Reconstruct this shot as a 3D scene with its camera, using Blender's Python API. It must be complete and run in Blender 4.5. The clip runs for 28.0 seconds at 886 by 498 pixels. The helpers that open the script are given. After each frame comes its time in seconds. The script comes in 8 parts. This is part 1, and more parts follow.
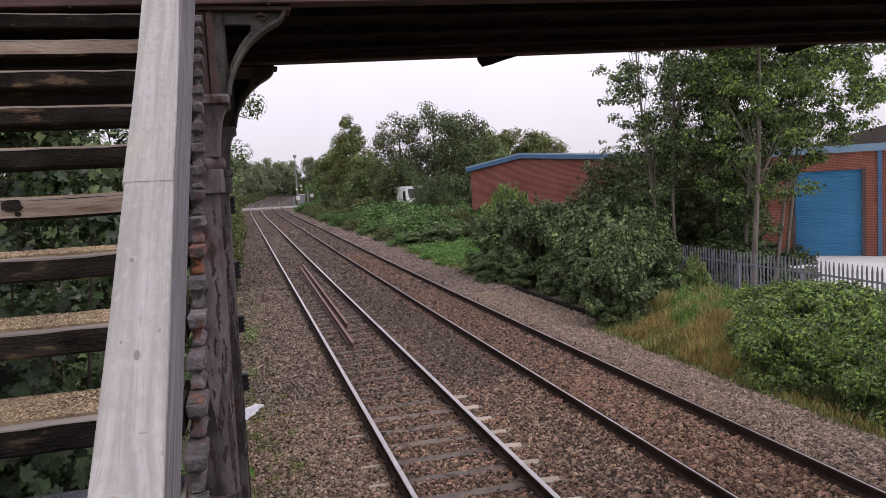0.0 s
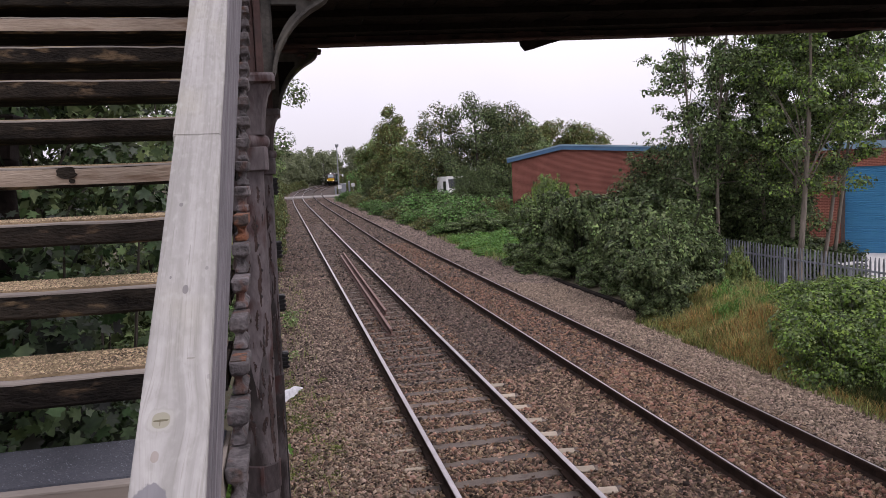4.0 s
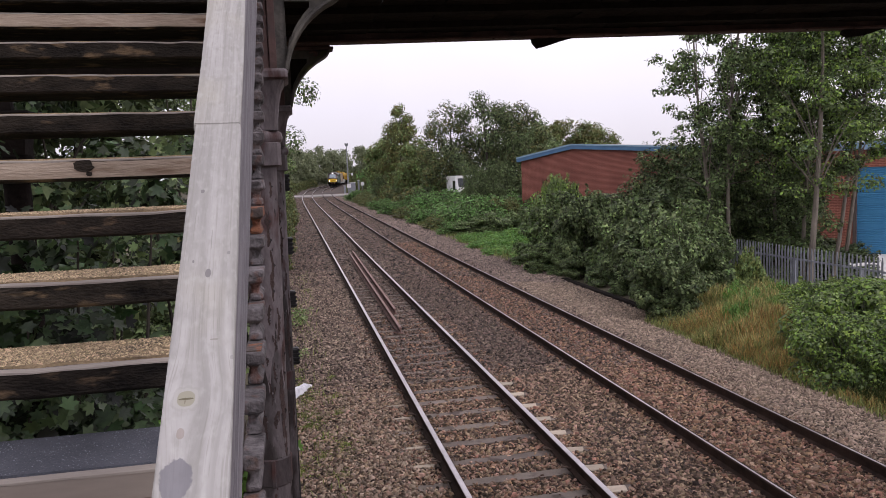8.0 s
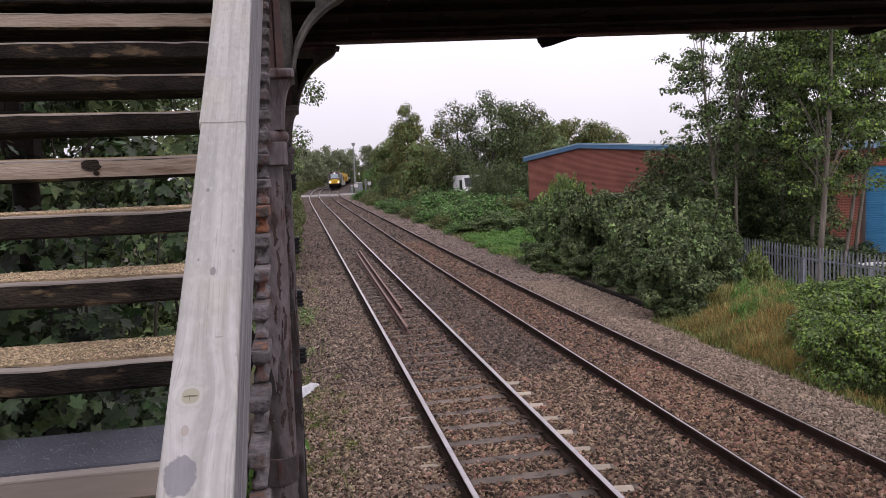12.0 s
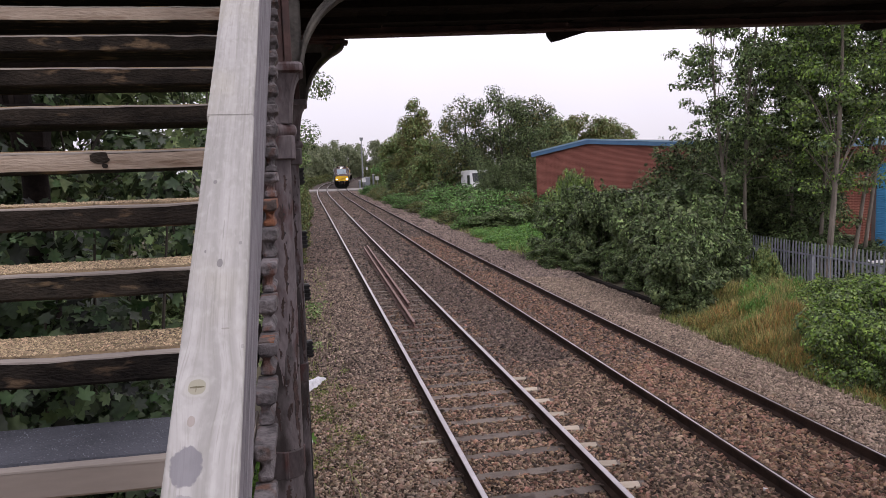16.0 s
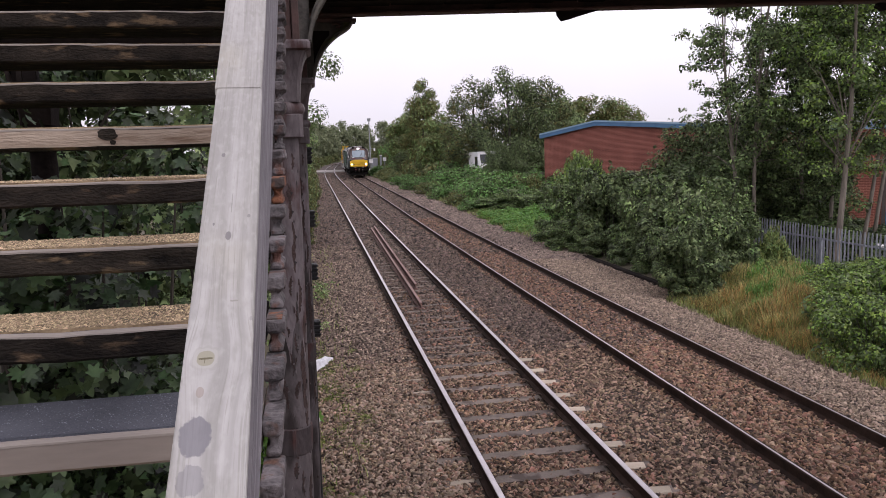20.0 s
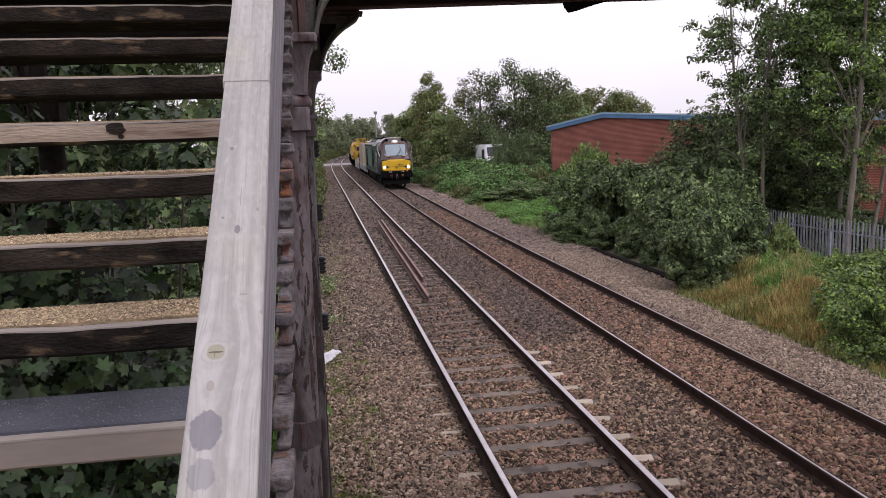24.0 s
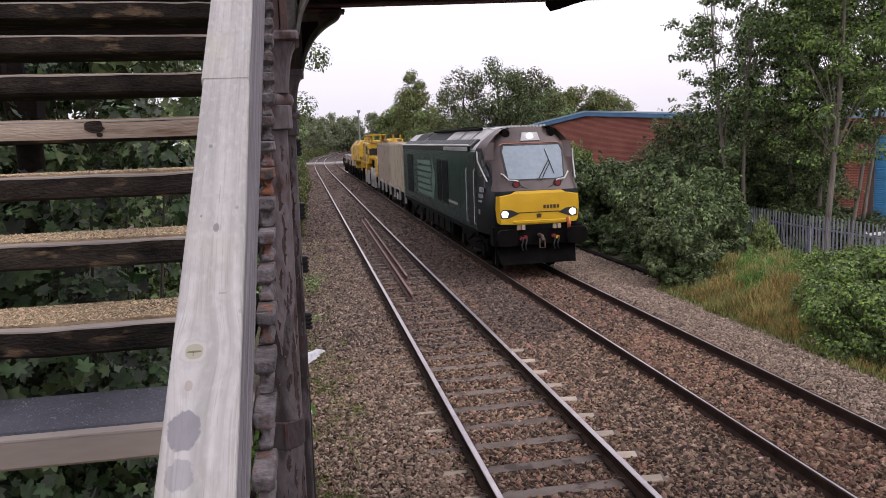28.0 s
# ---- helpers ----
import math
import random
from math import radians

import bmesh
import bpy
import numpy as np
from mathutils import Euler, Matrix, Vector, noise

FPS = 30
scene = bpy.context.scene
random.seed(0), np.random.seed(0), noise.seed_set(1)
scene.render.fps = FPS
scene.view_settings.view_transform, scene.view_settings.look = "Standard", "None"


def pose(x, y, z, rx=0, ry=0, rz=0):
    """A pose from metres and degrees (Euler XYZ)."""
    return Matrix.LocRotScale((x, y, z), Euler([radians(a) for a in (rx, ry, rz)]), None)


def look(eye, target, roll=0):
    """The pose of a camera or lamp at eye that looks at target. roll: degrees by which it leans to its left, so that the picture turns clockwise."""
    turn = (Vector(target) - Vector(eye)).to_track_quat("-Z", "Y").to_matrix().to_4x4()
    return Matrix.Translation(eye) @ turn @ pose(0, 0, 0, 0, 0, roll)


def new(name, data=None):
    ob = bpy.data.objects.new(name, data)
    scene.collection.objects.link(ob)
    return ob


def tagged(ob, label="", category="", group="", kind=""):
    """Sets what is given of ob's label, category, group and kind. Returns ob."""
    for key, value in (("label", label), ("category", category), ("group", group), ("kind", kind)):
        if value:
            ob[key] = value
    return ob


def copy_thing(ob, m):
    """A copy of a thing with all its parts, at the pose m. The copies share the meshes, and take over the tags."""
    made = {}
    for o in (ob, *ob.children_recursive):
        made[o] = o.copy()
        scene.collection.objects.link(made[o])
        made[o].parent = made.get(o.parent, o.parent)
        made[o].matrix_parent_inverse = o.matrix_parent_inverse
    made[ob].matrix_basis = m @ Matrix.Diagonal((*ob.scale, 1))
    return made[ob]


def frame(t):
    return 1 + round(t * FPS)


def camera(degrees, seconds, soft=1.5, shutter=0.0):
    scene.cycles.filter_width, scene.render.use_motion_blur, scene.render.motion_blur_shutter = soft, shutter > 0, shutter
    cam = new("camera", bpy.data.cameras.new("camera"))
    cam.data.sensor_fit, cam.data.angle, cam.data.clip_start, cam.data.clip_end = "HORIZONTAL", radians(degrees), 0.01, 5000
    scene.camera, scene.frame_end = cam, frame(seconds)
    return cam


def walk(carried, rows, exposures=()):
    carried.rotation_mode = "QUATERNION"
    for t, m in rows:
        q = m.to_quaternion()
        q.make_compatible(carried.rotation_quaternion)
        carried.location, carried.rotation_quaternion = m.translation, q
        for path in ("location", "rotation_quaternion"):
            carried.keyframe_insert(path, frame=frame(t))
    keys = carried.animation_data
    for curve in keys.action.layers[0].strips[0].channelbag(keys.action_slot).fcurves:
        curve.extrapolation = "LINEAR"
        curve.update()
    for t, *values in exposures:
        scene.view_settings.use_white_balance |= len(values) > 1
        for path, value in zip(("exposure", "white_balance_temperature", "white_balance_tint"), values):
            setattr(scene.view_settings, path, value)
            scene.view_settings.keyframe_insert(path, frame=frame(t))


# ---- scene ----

# ---------------------------------------------------------------- camera
cam = camera(60.67, 28.0, soft=0.5)
walk(cam, [
    (0, pose(0.0000, 0.0000, 3.6127, 85.005, 3.117, -14.939)),
    (0.5, pose(-0.0000, 0.0003, 3.6114, 85.017, 3.158, -14.774)),
    (1, pose(-0.0025, -0.0032, 3.6147, 85.010, 3.024, -14.517)),
    (1.5, pose(-0.0026, -0.0094, 3.6141, 85.034, 3.049, -14.260)),
    (2, pose(-0.0030, -0.0019, 3.6122, 85.035, 2.961, -14.057)),
    (2.5, pose(-0.0083, -0.0116, 3.6068, 85.042, 2.823, -13.683)),
    (3, pose(-0.0072, -0.0208, 3.5930, 84.934, 2.785, -12.967)),
    (3.5, pose(-0.0048, -0.0268, 3.5712, 84.521, 2.705, -12.197)),
    (5.5, pose(-0.0168, -0.0493, 3.5440, 84.481, 1.912, -11.536)),
    (6, pose(-0.0203, -0.0476, 3.5447, 84.469, 1.957, -11.443)),
    (6.5, pose(-0.0221, -0.0463, 3.5432, 84.484, 1.998, -11.397)),
    (7, pose(-0.0226, -0.0457, 3.5417, 84.473, 2.063, -11.311)),
    (7.5, pose(-0.0238, -0.0453, 3.5406, 84.474, 2.100, -11.239)),
    (8, pose(-0.0217, -0.0447, 3.5393, 84.469, 2.172, -11.177)),
    (8.5, pose(-0.0201, -0.0449, 3.5392, 84.455, 2.232, -11.113)),
    (9, pose(-0.0163, -0.0436, 3.5386, 84.457, 2.287, -11.043)),
    (9.5, pose(-0.0152, -0.0433, 3.5383, 84.459, 2.309, -10.980)),
    (10, pose(-0.0156, -0.0466, 3.5383, 84.461, 2.331, -10.926)),
    (10.5, pose(-0.0165, -0.0468, 3.5384, 84.447, 2.281, -10.848)),
    (11, pose(-0.0172, -0.0453, 3.5372, 84.449, 2.282, -10.802)),
    (11.5, pose(-0.0166, -0.0449, 3.5372, 84.451, 2.264, -10.726)),
    (12, pose(-0.0181, -0.0474, 3.5375, 84.452, 2.256, -10.660)),
    (12.5, pose(-0.0192, -0.0473, 3.5376, 84.456, 2.241, -10.588)),
    (14.5, pose(-0.0162, -0.0475, 3.5351, 84.394, 2.032, -10.305)),
    (15, pose(-0.0161, -0.0486, 3.5353, 84.301, 2.000, -10.228)),
    (15.5, pose(-0.0170, -0.0465, 3.5358, 84.186, 1.988, -10.138)),
    (16, pose(-0.0173, -0.0452, 3.5345, 84.107, 1.986, -10.074)),
    (16.5, pose(-0.0169, -0.0469, 3.5340, 83.999, 2.004, -10.016)),
    (17, pose(-0.0158, -0.0474, 3.5332, 83.780, 1.978, -9.950)),
    (17.5, pose(-0.0195, -0.0449, 3.5324, 83.545, 1.752, -9.876)),
    (18, pose(-0.0201, -0.0461, 3.5329, 83.466, 1.585, -9.773)),
    (18.5, pose(-0.0195, -0.0455, 3.5299, 83.424, 1.568, -9.704)),
    (19, pose(-0.0195, -0.0432, 3.5265, 83.165, 1.602, -9.622)),
    (19.5, pose(-0.0189, -0.0405, 3.5245, 82.877, 1.669, -9.557)),
    (20, pose(-0.0196, -0.0384, 3.5239, 82.732, 1.717, -9.502)),
    (20.5, pose(-0.0206, -0.0381, 3.5234, 82.630, 1.758, -9.444)),
    (21, pose(-0.0220, -0.0376, 3.5241, 82.581, 1.806, -9.378)),
    (21.5, pose(-0.0245, -0.0379, 3.5259, 82.547, 1.840, -9.313)),
    (23.5, pose(-0.0211, -0.0368, 3.5230, 82.223, 1.909, -9.060)),
    (24, pose(-0.0220, -0.0350, 3.5234, 82.221, 1.967, -8.997)),
    (24.5, pose(-0.0228, -0.0368, 3.5241, 82.221, 2.018, -8.980)),
    (25, pose(-0.0217, -0.0378, 3.5239, 82.222, 2.037, -8.980)),
    (25.5, pose(-0.0209, -0.0360, 3.5222, 82.215, 2.066, -9.033)),
    (26, pose(-0.0209, -0.0355, 3.5212, 82.209, 2.103, -9.038)),
    (26.5, pose(-0.0206, -0.0373, 3.5227, 82.146, 2.053, -9.140)),
    (27, pose(-0.0227, -0.0361, 3.5240, 82.134, 2.061, -9.347)),
    (27.5, pose(-0.0217, -0.0364, 3.5235, 82.120, 2.075, -9.589)),
    (28, pose(-0.0178, -0.0321, 3.5216, 82.068, 2.049, -10.233)),
], exposures=[(0, -0.03, 6370, 19), (10, 0.0, 6370, 19), (17, 0.05, 6370, 19), (24, 0.12, 6370, 19), (28, 0.12, 6370, 19)])

# ---------------------------------------------------------------- light
world = bpy.data.worlds.new("overcast_sky")
scene.world = world
world.use_nodes = True
wn, wl = world.node_tree.nodes, world.node_tree.links
wn.clear()
SUN_ELEV, SUN_ROT = radians(51), radians(124)
sky = wn.new("ShaderNodeTexSky")
sky.sky_type, sky.sun_disc = "NISHITA", False
sky.sun_elevation, sky.sun_rotation = SUN_ELEV, SUN_ROT
dim = wn.new("ShaderNodeMix")
dim.data_type, dim.blend_type = "RGBA", "MULTIPLY"
dim.inputs[0].default_value = 1.0
dim.inputs[7].default_value = (0.1, 0.1, 0.1, 1)
wl.new(sky.outputs[0], dim.inputs[6])
wco = wn.new("ShaderNodeTexCoord")
wsep = wn.new("ShaderNodeSeparateXYZ")
wl.new(wco.outputs["Generated"], wsep.inputs[0])
wramp = wn.new("ShaderNodeValToRGB")
wramp.color_ramp.elements[0].position, wramp.color_ramp.elements[0].color = 0.0, (0.84, 0.815, 0.86, 1)
wramp.color_ramp.elements[1].position, wramp.color_ramp.elements[1].color = 0.2, (1.3, 1.265, 1.31, 1)
wl.new(wsep.outputs[2], wramp.inputs[0])
wnoise = wn.new("ShaderNodeTexNoise")
wnoise.inputs["Scale"].default_value = 2.2
wnoise.inputs["Detail"].default_value = 5
wl.new(wco.outputs["Generated"], wnoise.inputs["Vector"])
wcl = wn.new("ShaderNodeValToRGB")
wcl.color_ramp.elements[0].position, wcl.color_ramp.elements[0].color = 0.3, (0.94, 0.94, 0.96, 1)
wcl.color_ramp.elements[1].position, wcl.color_ramp.elements[1].color = 0.7, (1.04, 1.04, 1.04, 1)
wl.new(wnoise.outputs[0], wcl.inputs[0])
wmul = wn.new("ShaderNodeMix")
wmul.data_type, wmul.blend_type = "RGBA", "MULTIPLY"
wmul.inputs[0].default_value = 1.0
wl.new(wramp.outputs[0], wmul.inputs[6])
wl.new(wcl.outputs[0], wmul.inputs[7])
wmix = wn.new("ShaderNodeMix")
wmix.data_type = "RGBA"
wmix.inputs[0].default_value = 0.9
wl.new(dim.outputs[2], wmix.inputs[6])
wl.new(wmul.outputs[2], wmix.inputs[7])
wbg = wn.new("ShaderNodeBackground")
wbg.inputs["Strength"].default_value = 0.96
wl.new(wmix.outputs[2], wbg.inputs[0])
wout = wn.new("ShaderNodeOutputWorld")
wl.new(wbg.outputs[0], wout.inputs[0])

sun = new("sun", bpy.data.lights.new("sun", "SUN"))
sun.data.energy, sun.data.angle, sun.data.color = 1.1, radians(20), (1.0, 0.97, 0.93)
sun.matrix_world = look((6, -4, 9), (0, 0, 0))

# ---------------------------------------------------------------- materials


def mat(name, c1, c2, rough=0.8, scale=4.0, fine=60.0, bump=0.15, metal=0.0, stain=None, stain_at=0.62, stain_scale=1.5,
        rnd=0.0, island=0.0, stretch=(1, 1, 1), translucent=0.0, spec=0.5, rough2=None, rake=0.0):
    """Two colours mixed by coarse and fine noise, an optional third as stains, relief from the fine noise, and a shift from piece to piece."""
    m = bpy.data.materials.new(name)
    m.use_nodes = True
    n, l = m.node_tree.nodes, m.node_tree.links
    bsdf = n["Principled BSDF"]
    co = n.new("ShaderNodeTexCoord")
    info = n.new("ShaderNodeObjectInfo")
    mp = n.new("ShaderNodeMapping")
    mp.inputs["Scale"].default_value = stretch
    if rake:
        turn = n.new("ShaderNodeVectorRotate")
        turn.rotation_type = "X_AXIS"
        turn.inputs["Angle"].default_value = rake
        l.new(co.outputs["Object"], turn.inputs["Vector"])
        l.new(turn.outputs[0], mp.inputs["Vector"])
    else:
        l.new(co.outputs["Object"], mp.inputs["Vector"])
    shift = n.new("ShaderNodeVectorMath")
    shift.operation = "MULTIPLY_ADD"
    l.new(info.outputs["Random"], shift.inputs[0])
    shift.inputs[1].default_value = (17, 31, 11)
    l.new(mp.outputs[0], shift.inputs[2])
    a = n.new("ShaderNodeTexNoise")
    a.inputs["Scale"].default_value, a.inputs["Detail"].default_value = scale, 4
    l.new(shift.outputs[0], a.inputs["Vector"])
    b = n.new("ShaderNodeTexNoise")
    b.inputs["Scale"].default_value, b.inputs["Detail"].default_value = fine, 3
    l.new(shift.outputs[0], b.inputs["Vector"])
    add = n.new("ShaderNodeMath")
    add.operation = "MULTIPLY_ADD"
    l.new(b.outputs[0], add.inputs[0])
    add.inputs[1].default_value = 0.5
    l.new(a.outputs[0], add.inputs[2])
    ramp = n.new("ShaderNodeMapRange")
    ramp.inputs["From Min"].default_value, ramp.inputs["From Max"].default_value = 0.5, 1.0
    l.new(add.outputs[0], ramp.inputs["Value"])
    mix = n.new("ShaderNodeMix")
    mix.data_type = "RGBA"
    l.new(ramp.outputs[0], mix.inputs[0])
    mix.inputs[6].default_value, mix.inputs[7].default_value = (*c1, 1), (*c2, 1)
    col = mix.outputs[2]
    if stain:
        s = n.new("ShaderNodeTexNoise")
        s.inputs["Scale"].default_value, s.inputs["Detail"].default_value = stain_scale, 6
        l.new(shift.outputs[0], s.inputs["Vector"])
        sr = n.new("ShaderNodeMapRange")
        sr.inputs["From Min"].default_value, sr.inputs["From Max"].default_value = stain_at - 0.05, stain_at + 0.05
        l.new(s.outputs[0], sr.inputs["Value"])
        sm = n.new("ShaderNodeMix")
        sm.data_type = "RGBA"
        l.new(sr.outputs[0], sm.inputs[0])
        l.new(col, sm.inputs[6])
        sm.inputs[7].default_value = (*stain, 1)
        col = sm.outputs[2]
    if rnd or island:
        hs = n.new("ShaderNodeHueSaturation")
        l.new(col, hs.inputs["Color"])
        if island:
            geo = n.new("ShaderNodeNewGeometry")
            src, amount = geo.outputs["Random Per Island"], island
        else:
            src, amount = info.outputs["Random"], rnd
        vr = n.new("ShaderNodeMapRange")
        vr.inputs["To Min"].default_value, vr.inputs["To Max"].default_value = 1 - amount, 1 + amount
        l.new(src, vr.inputs["Value"])
        l.new(vr.outputs[0], hs.inputs["Value"])
        wob = n.new("ShaderNodeMath")
        wob.operation = "MULTIPLY"
        wob.inputs[1].default_value = 7.31
        l.new(src, wob.inputs[0])
        fr = n.new("ShaderNodeMath")
        fr.operation = "FRACT"
        l.new(wob.outputs[0], fr.inputs[0])
        hr = n.new("ShaderNodeMapRange")
        hr.inputs["To Min"].default_value, hr.inputs["To Max"].default_value = 0.5 - 0.025 * amount, 0.5 + 0.025 * amount
        l.new(fr.outputs[0], hr.inputs["Value"])
        l.new(hr.outputs[0], hs.inputs["Hue"])
        col = hs.outputs[0]
    l.new(col, bsdf.inputs["Base Color"])
    bsdf.inputs["Metallic"].default_value = metal
    bsdf.inputs["Specular IOR Level"].default_value = spec
    rr = n.new("ShaderNodeMapRange")
    rr.inputs["To Min"].default_value, rr.inputs["To Max"].default_value = rough, rough2 if rough2 is not None else min(1.0, rough + 0.12)
    l.new(b.outputs[0], rr.inputs["Value"])
    l.new(rr.outputs[0], bsdf.inputs["Roughness"])
    if bump:
        bp = n.new("ShaderNodeBump")
        bp.inputs["Strength"].default_value = min(1.0, bump * 3)
        bp.inputs["Distance"].default_value = 0.012
        l.new(add.outputs[0], bp.inputs["Height"])
        l.new(bp.outputs[0], bsdf.inputs["Normal"])
    if translucent:
        tr = n.new("ShaderNodeBsdfTranslucent")
        l.new(col, tr.inputs["Color"])
        ms = n.new("ShaderNodeMixShader")
        ms.inputs[0].default_value = translucent
        l.new(bsdf.outputs[0], ms.inputs[1])
        l.new(tr.outputs[0], ms.inputs[2])
        l.new(ms.outputs[0], n["Material Output"].inputs["Surface"])
    return m


def glow(name, colour, strength):
    m = bpy.data.materials.new(name)
    m.use_nodes = True
    b = m.node_tree.nodes["Principled BSDF"]
    b.inputs["Base Color"].default_value = (*colour, 1)
    b.inputs["Emission Color"].default_value = (*colour, 1)
    b.inputs["Emission Strength"].default_value = strength
    return m


# bed colour kept dark to put shade into the gaps between the stones
M_BALLAST = mat("ballast_bed", (0.01372, 0.009608, 0.00765), (0.0686, 0.04758, 0.0378), 0.9, 1.2, 38, 0.33, stain=(0.098, 0.05948, 0.0405), stain_at=0.58, stain_scale=0.5)
M_STONE = mat("granite_stone", (0.0686, 0.04575, 0.0306), (0.3038, 0.2086, 0.1485), 0.8, 9, 80, 0.1, island=0.9, spec=0.3)
# a darker stone for the mid and far ballast
M_STONE_FAR = mat("darker_brown_stone", (0.036, 0.025, 0.0195), (0.182, 0.133, 0.106), 0.8, 9, 80, 0.1, island=0.9, spec=0.3)
M_STONE_RUST = mat("rust_dusted_stone", (0.084, 0.047, 0.0295), (0.285, 0.168, 0.112), 0.85, 9, 80, 0.1, island=0.85, spec=0.3)
M_STONE_PALE = mat("pale_grey_stone", (0.135, 0.101, 0.08), (0.39, 0.3, 0.225), 0.85, 9, 80, 0.1, island=0.58, spec=0.3)
M_STONE_DULL = mat("dull_brown_grey_stone", (0.085, 0.064, 0.055), (0.27, 0.208, 0.172), 0.85, 9, 80, 0.1, island=0.7, spec=0.3)
M_EARTH = mat("earth", (0.05, 0.045, 0.025), (0.1, 0.085, 0.05), 0.95, 1.0, 30, 0.3)
M_RAIL_SIDE = mat("rusted_rail_steel", (0.015, 0.0095, 0.0075), (0.052, 0.031, 0.023), 0.8, 5, 70, 0.1, spec=0.15)
M_RAIL_TOP = mat("polished_rail_steel", (0.4, 0.37, 0.375), (0.58, 0.54, 0.55), 0.3, 3, 40, 0.02, metal=1.0)
M_OLD_RAIL = mat("red_rust", (0.06, 0.03, 0.024), (0.14, 0.075, 0.06), 0.8, 6, 60, 0.15)
M_OLD_HEAD = mat("paler_rust", (0.13, 0.072, 0.058), (0.26, 0.155, 0.13), 0.6, 6, 60, 0.1)
M_CONCRETE = mat("weathered_concrete", (0.11, 0.088, 0.074), (0.2, 0.165, 0.14), 0.9, 3, 50, 0.15, stain=(0.08, 0.06, 0.05), stain_at=0.6, stain_scale=4, rnd=0.2)
M_CONC_PALE = mat("pale_sleeper_concrete", (0.33, 0.28, 0.215), (0.46, 0.39, 0.305), 0.9, 5, 60, 0.12, rnd=0.2)
M_CROSSING = mat("grey_crossing_concrete", (0.2, 0.185, 0.17), (0.3, 0.28, 0.26), 0.9, 1.5, 30, 0.1)
M_CLIP = mat("rusted_clip_steel", (0.06, 0.04, 0.03), (0.12, 0.08, 0.06), 0.7, 8, 60, 0.05)


def rail_wood(name, spots, knot):
    """Pale softwood with fine grain along the rail that bends round a knot; spots: x, y, half width, half length, colour, strength, ragged edge."""
    m = bpy.data.materials.new(name)
    m.use_nodes = True
    n, l = m.node_tree.nodes, m.node_tree.links
    bsdf = n["Principled BSDF"]

    def calc(op, a, b=None, c=None):
        q = n.new("ShaderNodeMath")
        q.operation = op
        for k, v in enumerate((a, b, c)):
            if v is None:
                continue
            if isinstance(v, (int, float)):
                q.inputs[k].default_value = v
            else:
                l.new(v, q.inputs[k])
        return q.outputs[0]

    def blend(f, a, b):
        q = n.new("ShaderNodeMix")
        q.data_type = "RGBA"
        l.new(f, q.inputs[0])
        for k, v in ((6, a), (7, b)):
            if isinstance(v, tuple):
                q.inputs[k].default_value = (*v, 1)
            else:
                l.new(v, q.inputs[k])
        return q.outputs[2]

    def noise_at(x, y, scale, detail=3):
        v = n.new("ShaderNodeCombineXYZ")
        l.new(x, v.inputs[0])
        l.new(y, v.inputs[1])
        q = n.new("ShaderNodeTexNoise")
        q.inputs["Scale"].default_value, q.inputs["Detail"].default_value = scale, detail
        l.new(v.outputs[0], q.inputs["Vector"])
        return q.outputs[0]

    def span(v, a, b):
        q = n.new("ShaderNodeMapRange")
        q.interpolation_type = "SMOOTHSTEP"
        q.inputs["From Min"].default_value, q.inputs["From Max"].default_value = a, b
        l.new(v, q.inputs["Value"])
        return q.outputs[0]
    co = n.new("ShaderNodeTexCoord")
    sep = n.new("ShaderNodeSeparateXYZ")
    l.new(co.outputs["Object"], sep.inputs[0])
    x, y = calc("ADD", sep.outputs[0], -0.14), calc("ADD", sep.outputs[1], 0.5)
    # the grain swells round the knot
    dx, dy = calc("SUBTRACT", x, knot[0]), calc("SUBTRACT", y, knot[1])
    away = calc("EXPONENT", calc("MULTIPLY", calc("POWER", calc("MULTIPLY", calc("ABSOLUTE", dy), 1 / 0.05), 2), -1.0))
    side = calc("MULTIPLY", calc("TANH", calc("MULTIPLY", dx, 1 / 0.012)), away)
    gx = calc("MULTIPLY_ADD", side, -0.009, x)
    sway = noise_at(calc("MULTIPLY", gx, 6.0), calc("MULTIPLY", y, 2.5), 1.0, 1)
    gx = calc("MULTIPLY_ADD", sway, 0.014, gx)
    lines = noise_at(calc("MULTIPLY", gx, 330.0), calc("MULTIPLY", y, 5.0), 1.0, 3)
    broad = noise_at(calc("MULTIPLY", gx, 70.0), calc("MULTIPLY", y, 2.2), 1.0, 2)
    patch = noise_at(calc("MULTIPLY", x, 9.0), calc("MULTIPLY", y, 6.0), 1.0, 3)
    col = blend(span(broad, 0.3, 0.7), (0.275, 0.265, 0.25), (0.385, 0.372, 0.358))
    col = blend(calc("MULTIPLY", span(patch, 0.45, 0.75), 0.55), col, (0.36, 0.34, 0.28))
    col = blend(calc("MULTIPLY", span(lines, 0.52, 0.72), 0.5), col, (0.22, 0.208, 0.185))
    col = blend(calc("MULTIPLY", span(noise_at(calc("MULTIPLY", gx, 500.0), calc("MULTIPLY", y, 22.0), 1.0, 4), 0.55, 0.75), 0.4), col, (0.2, 0.19, 0.17))
    soil = noise_at(calc("MULTIPLY", gx, 90.0), calc("MULTIPLY", y, 38.0), 1.0, 5)
    col = blend(calc("MULTIPLY", span(soil, 0.48, 0.72), 0.5), col, (0.255, 0.25, 0.225))
    pale = noise_at(calc("MULTIPLY_ADD", gx, 130.0, 7.0), calc("MULTIPLY", y, 60.0), 1.0, 4)
    col = blend(calc("MULTIPLY", span(pale, 0.45, 0.8), 0.35), col, (0.47, 0.46, 0.44))
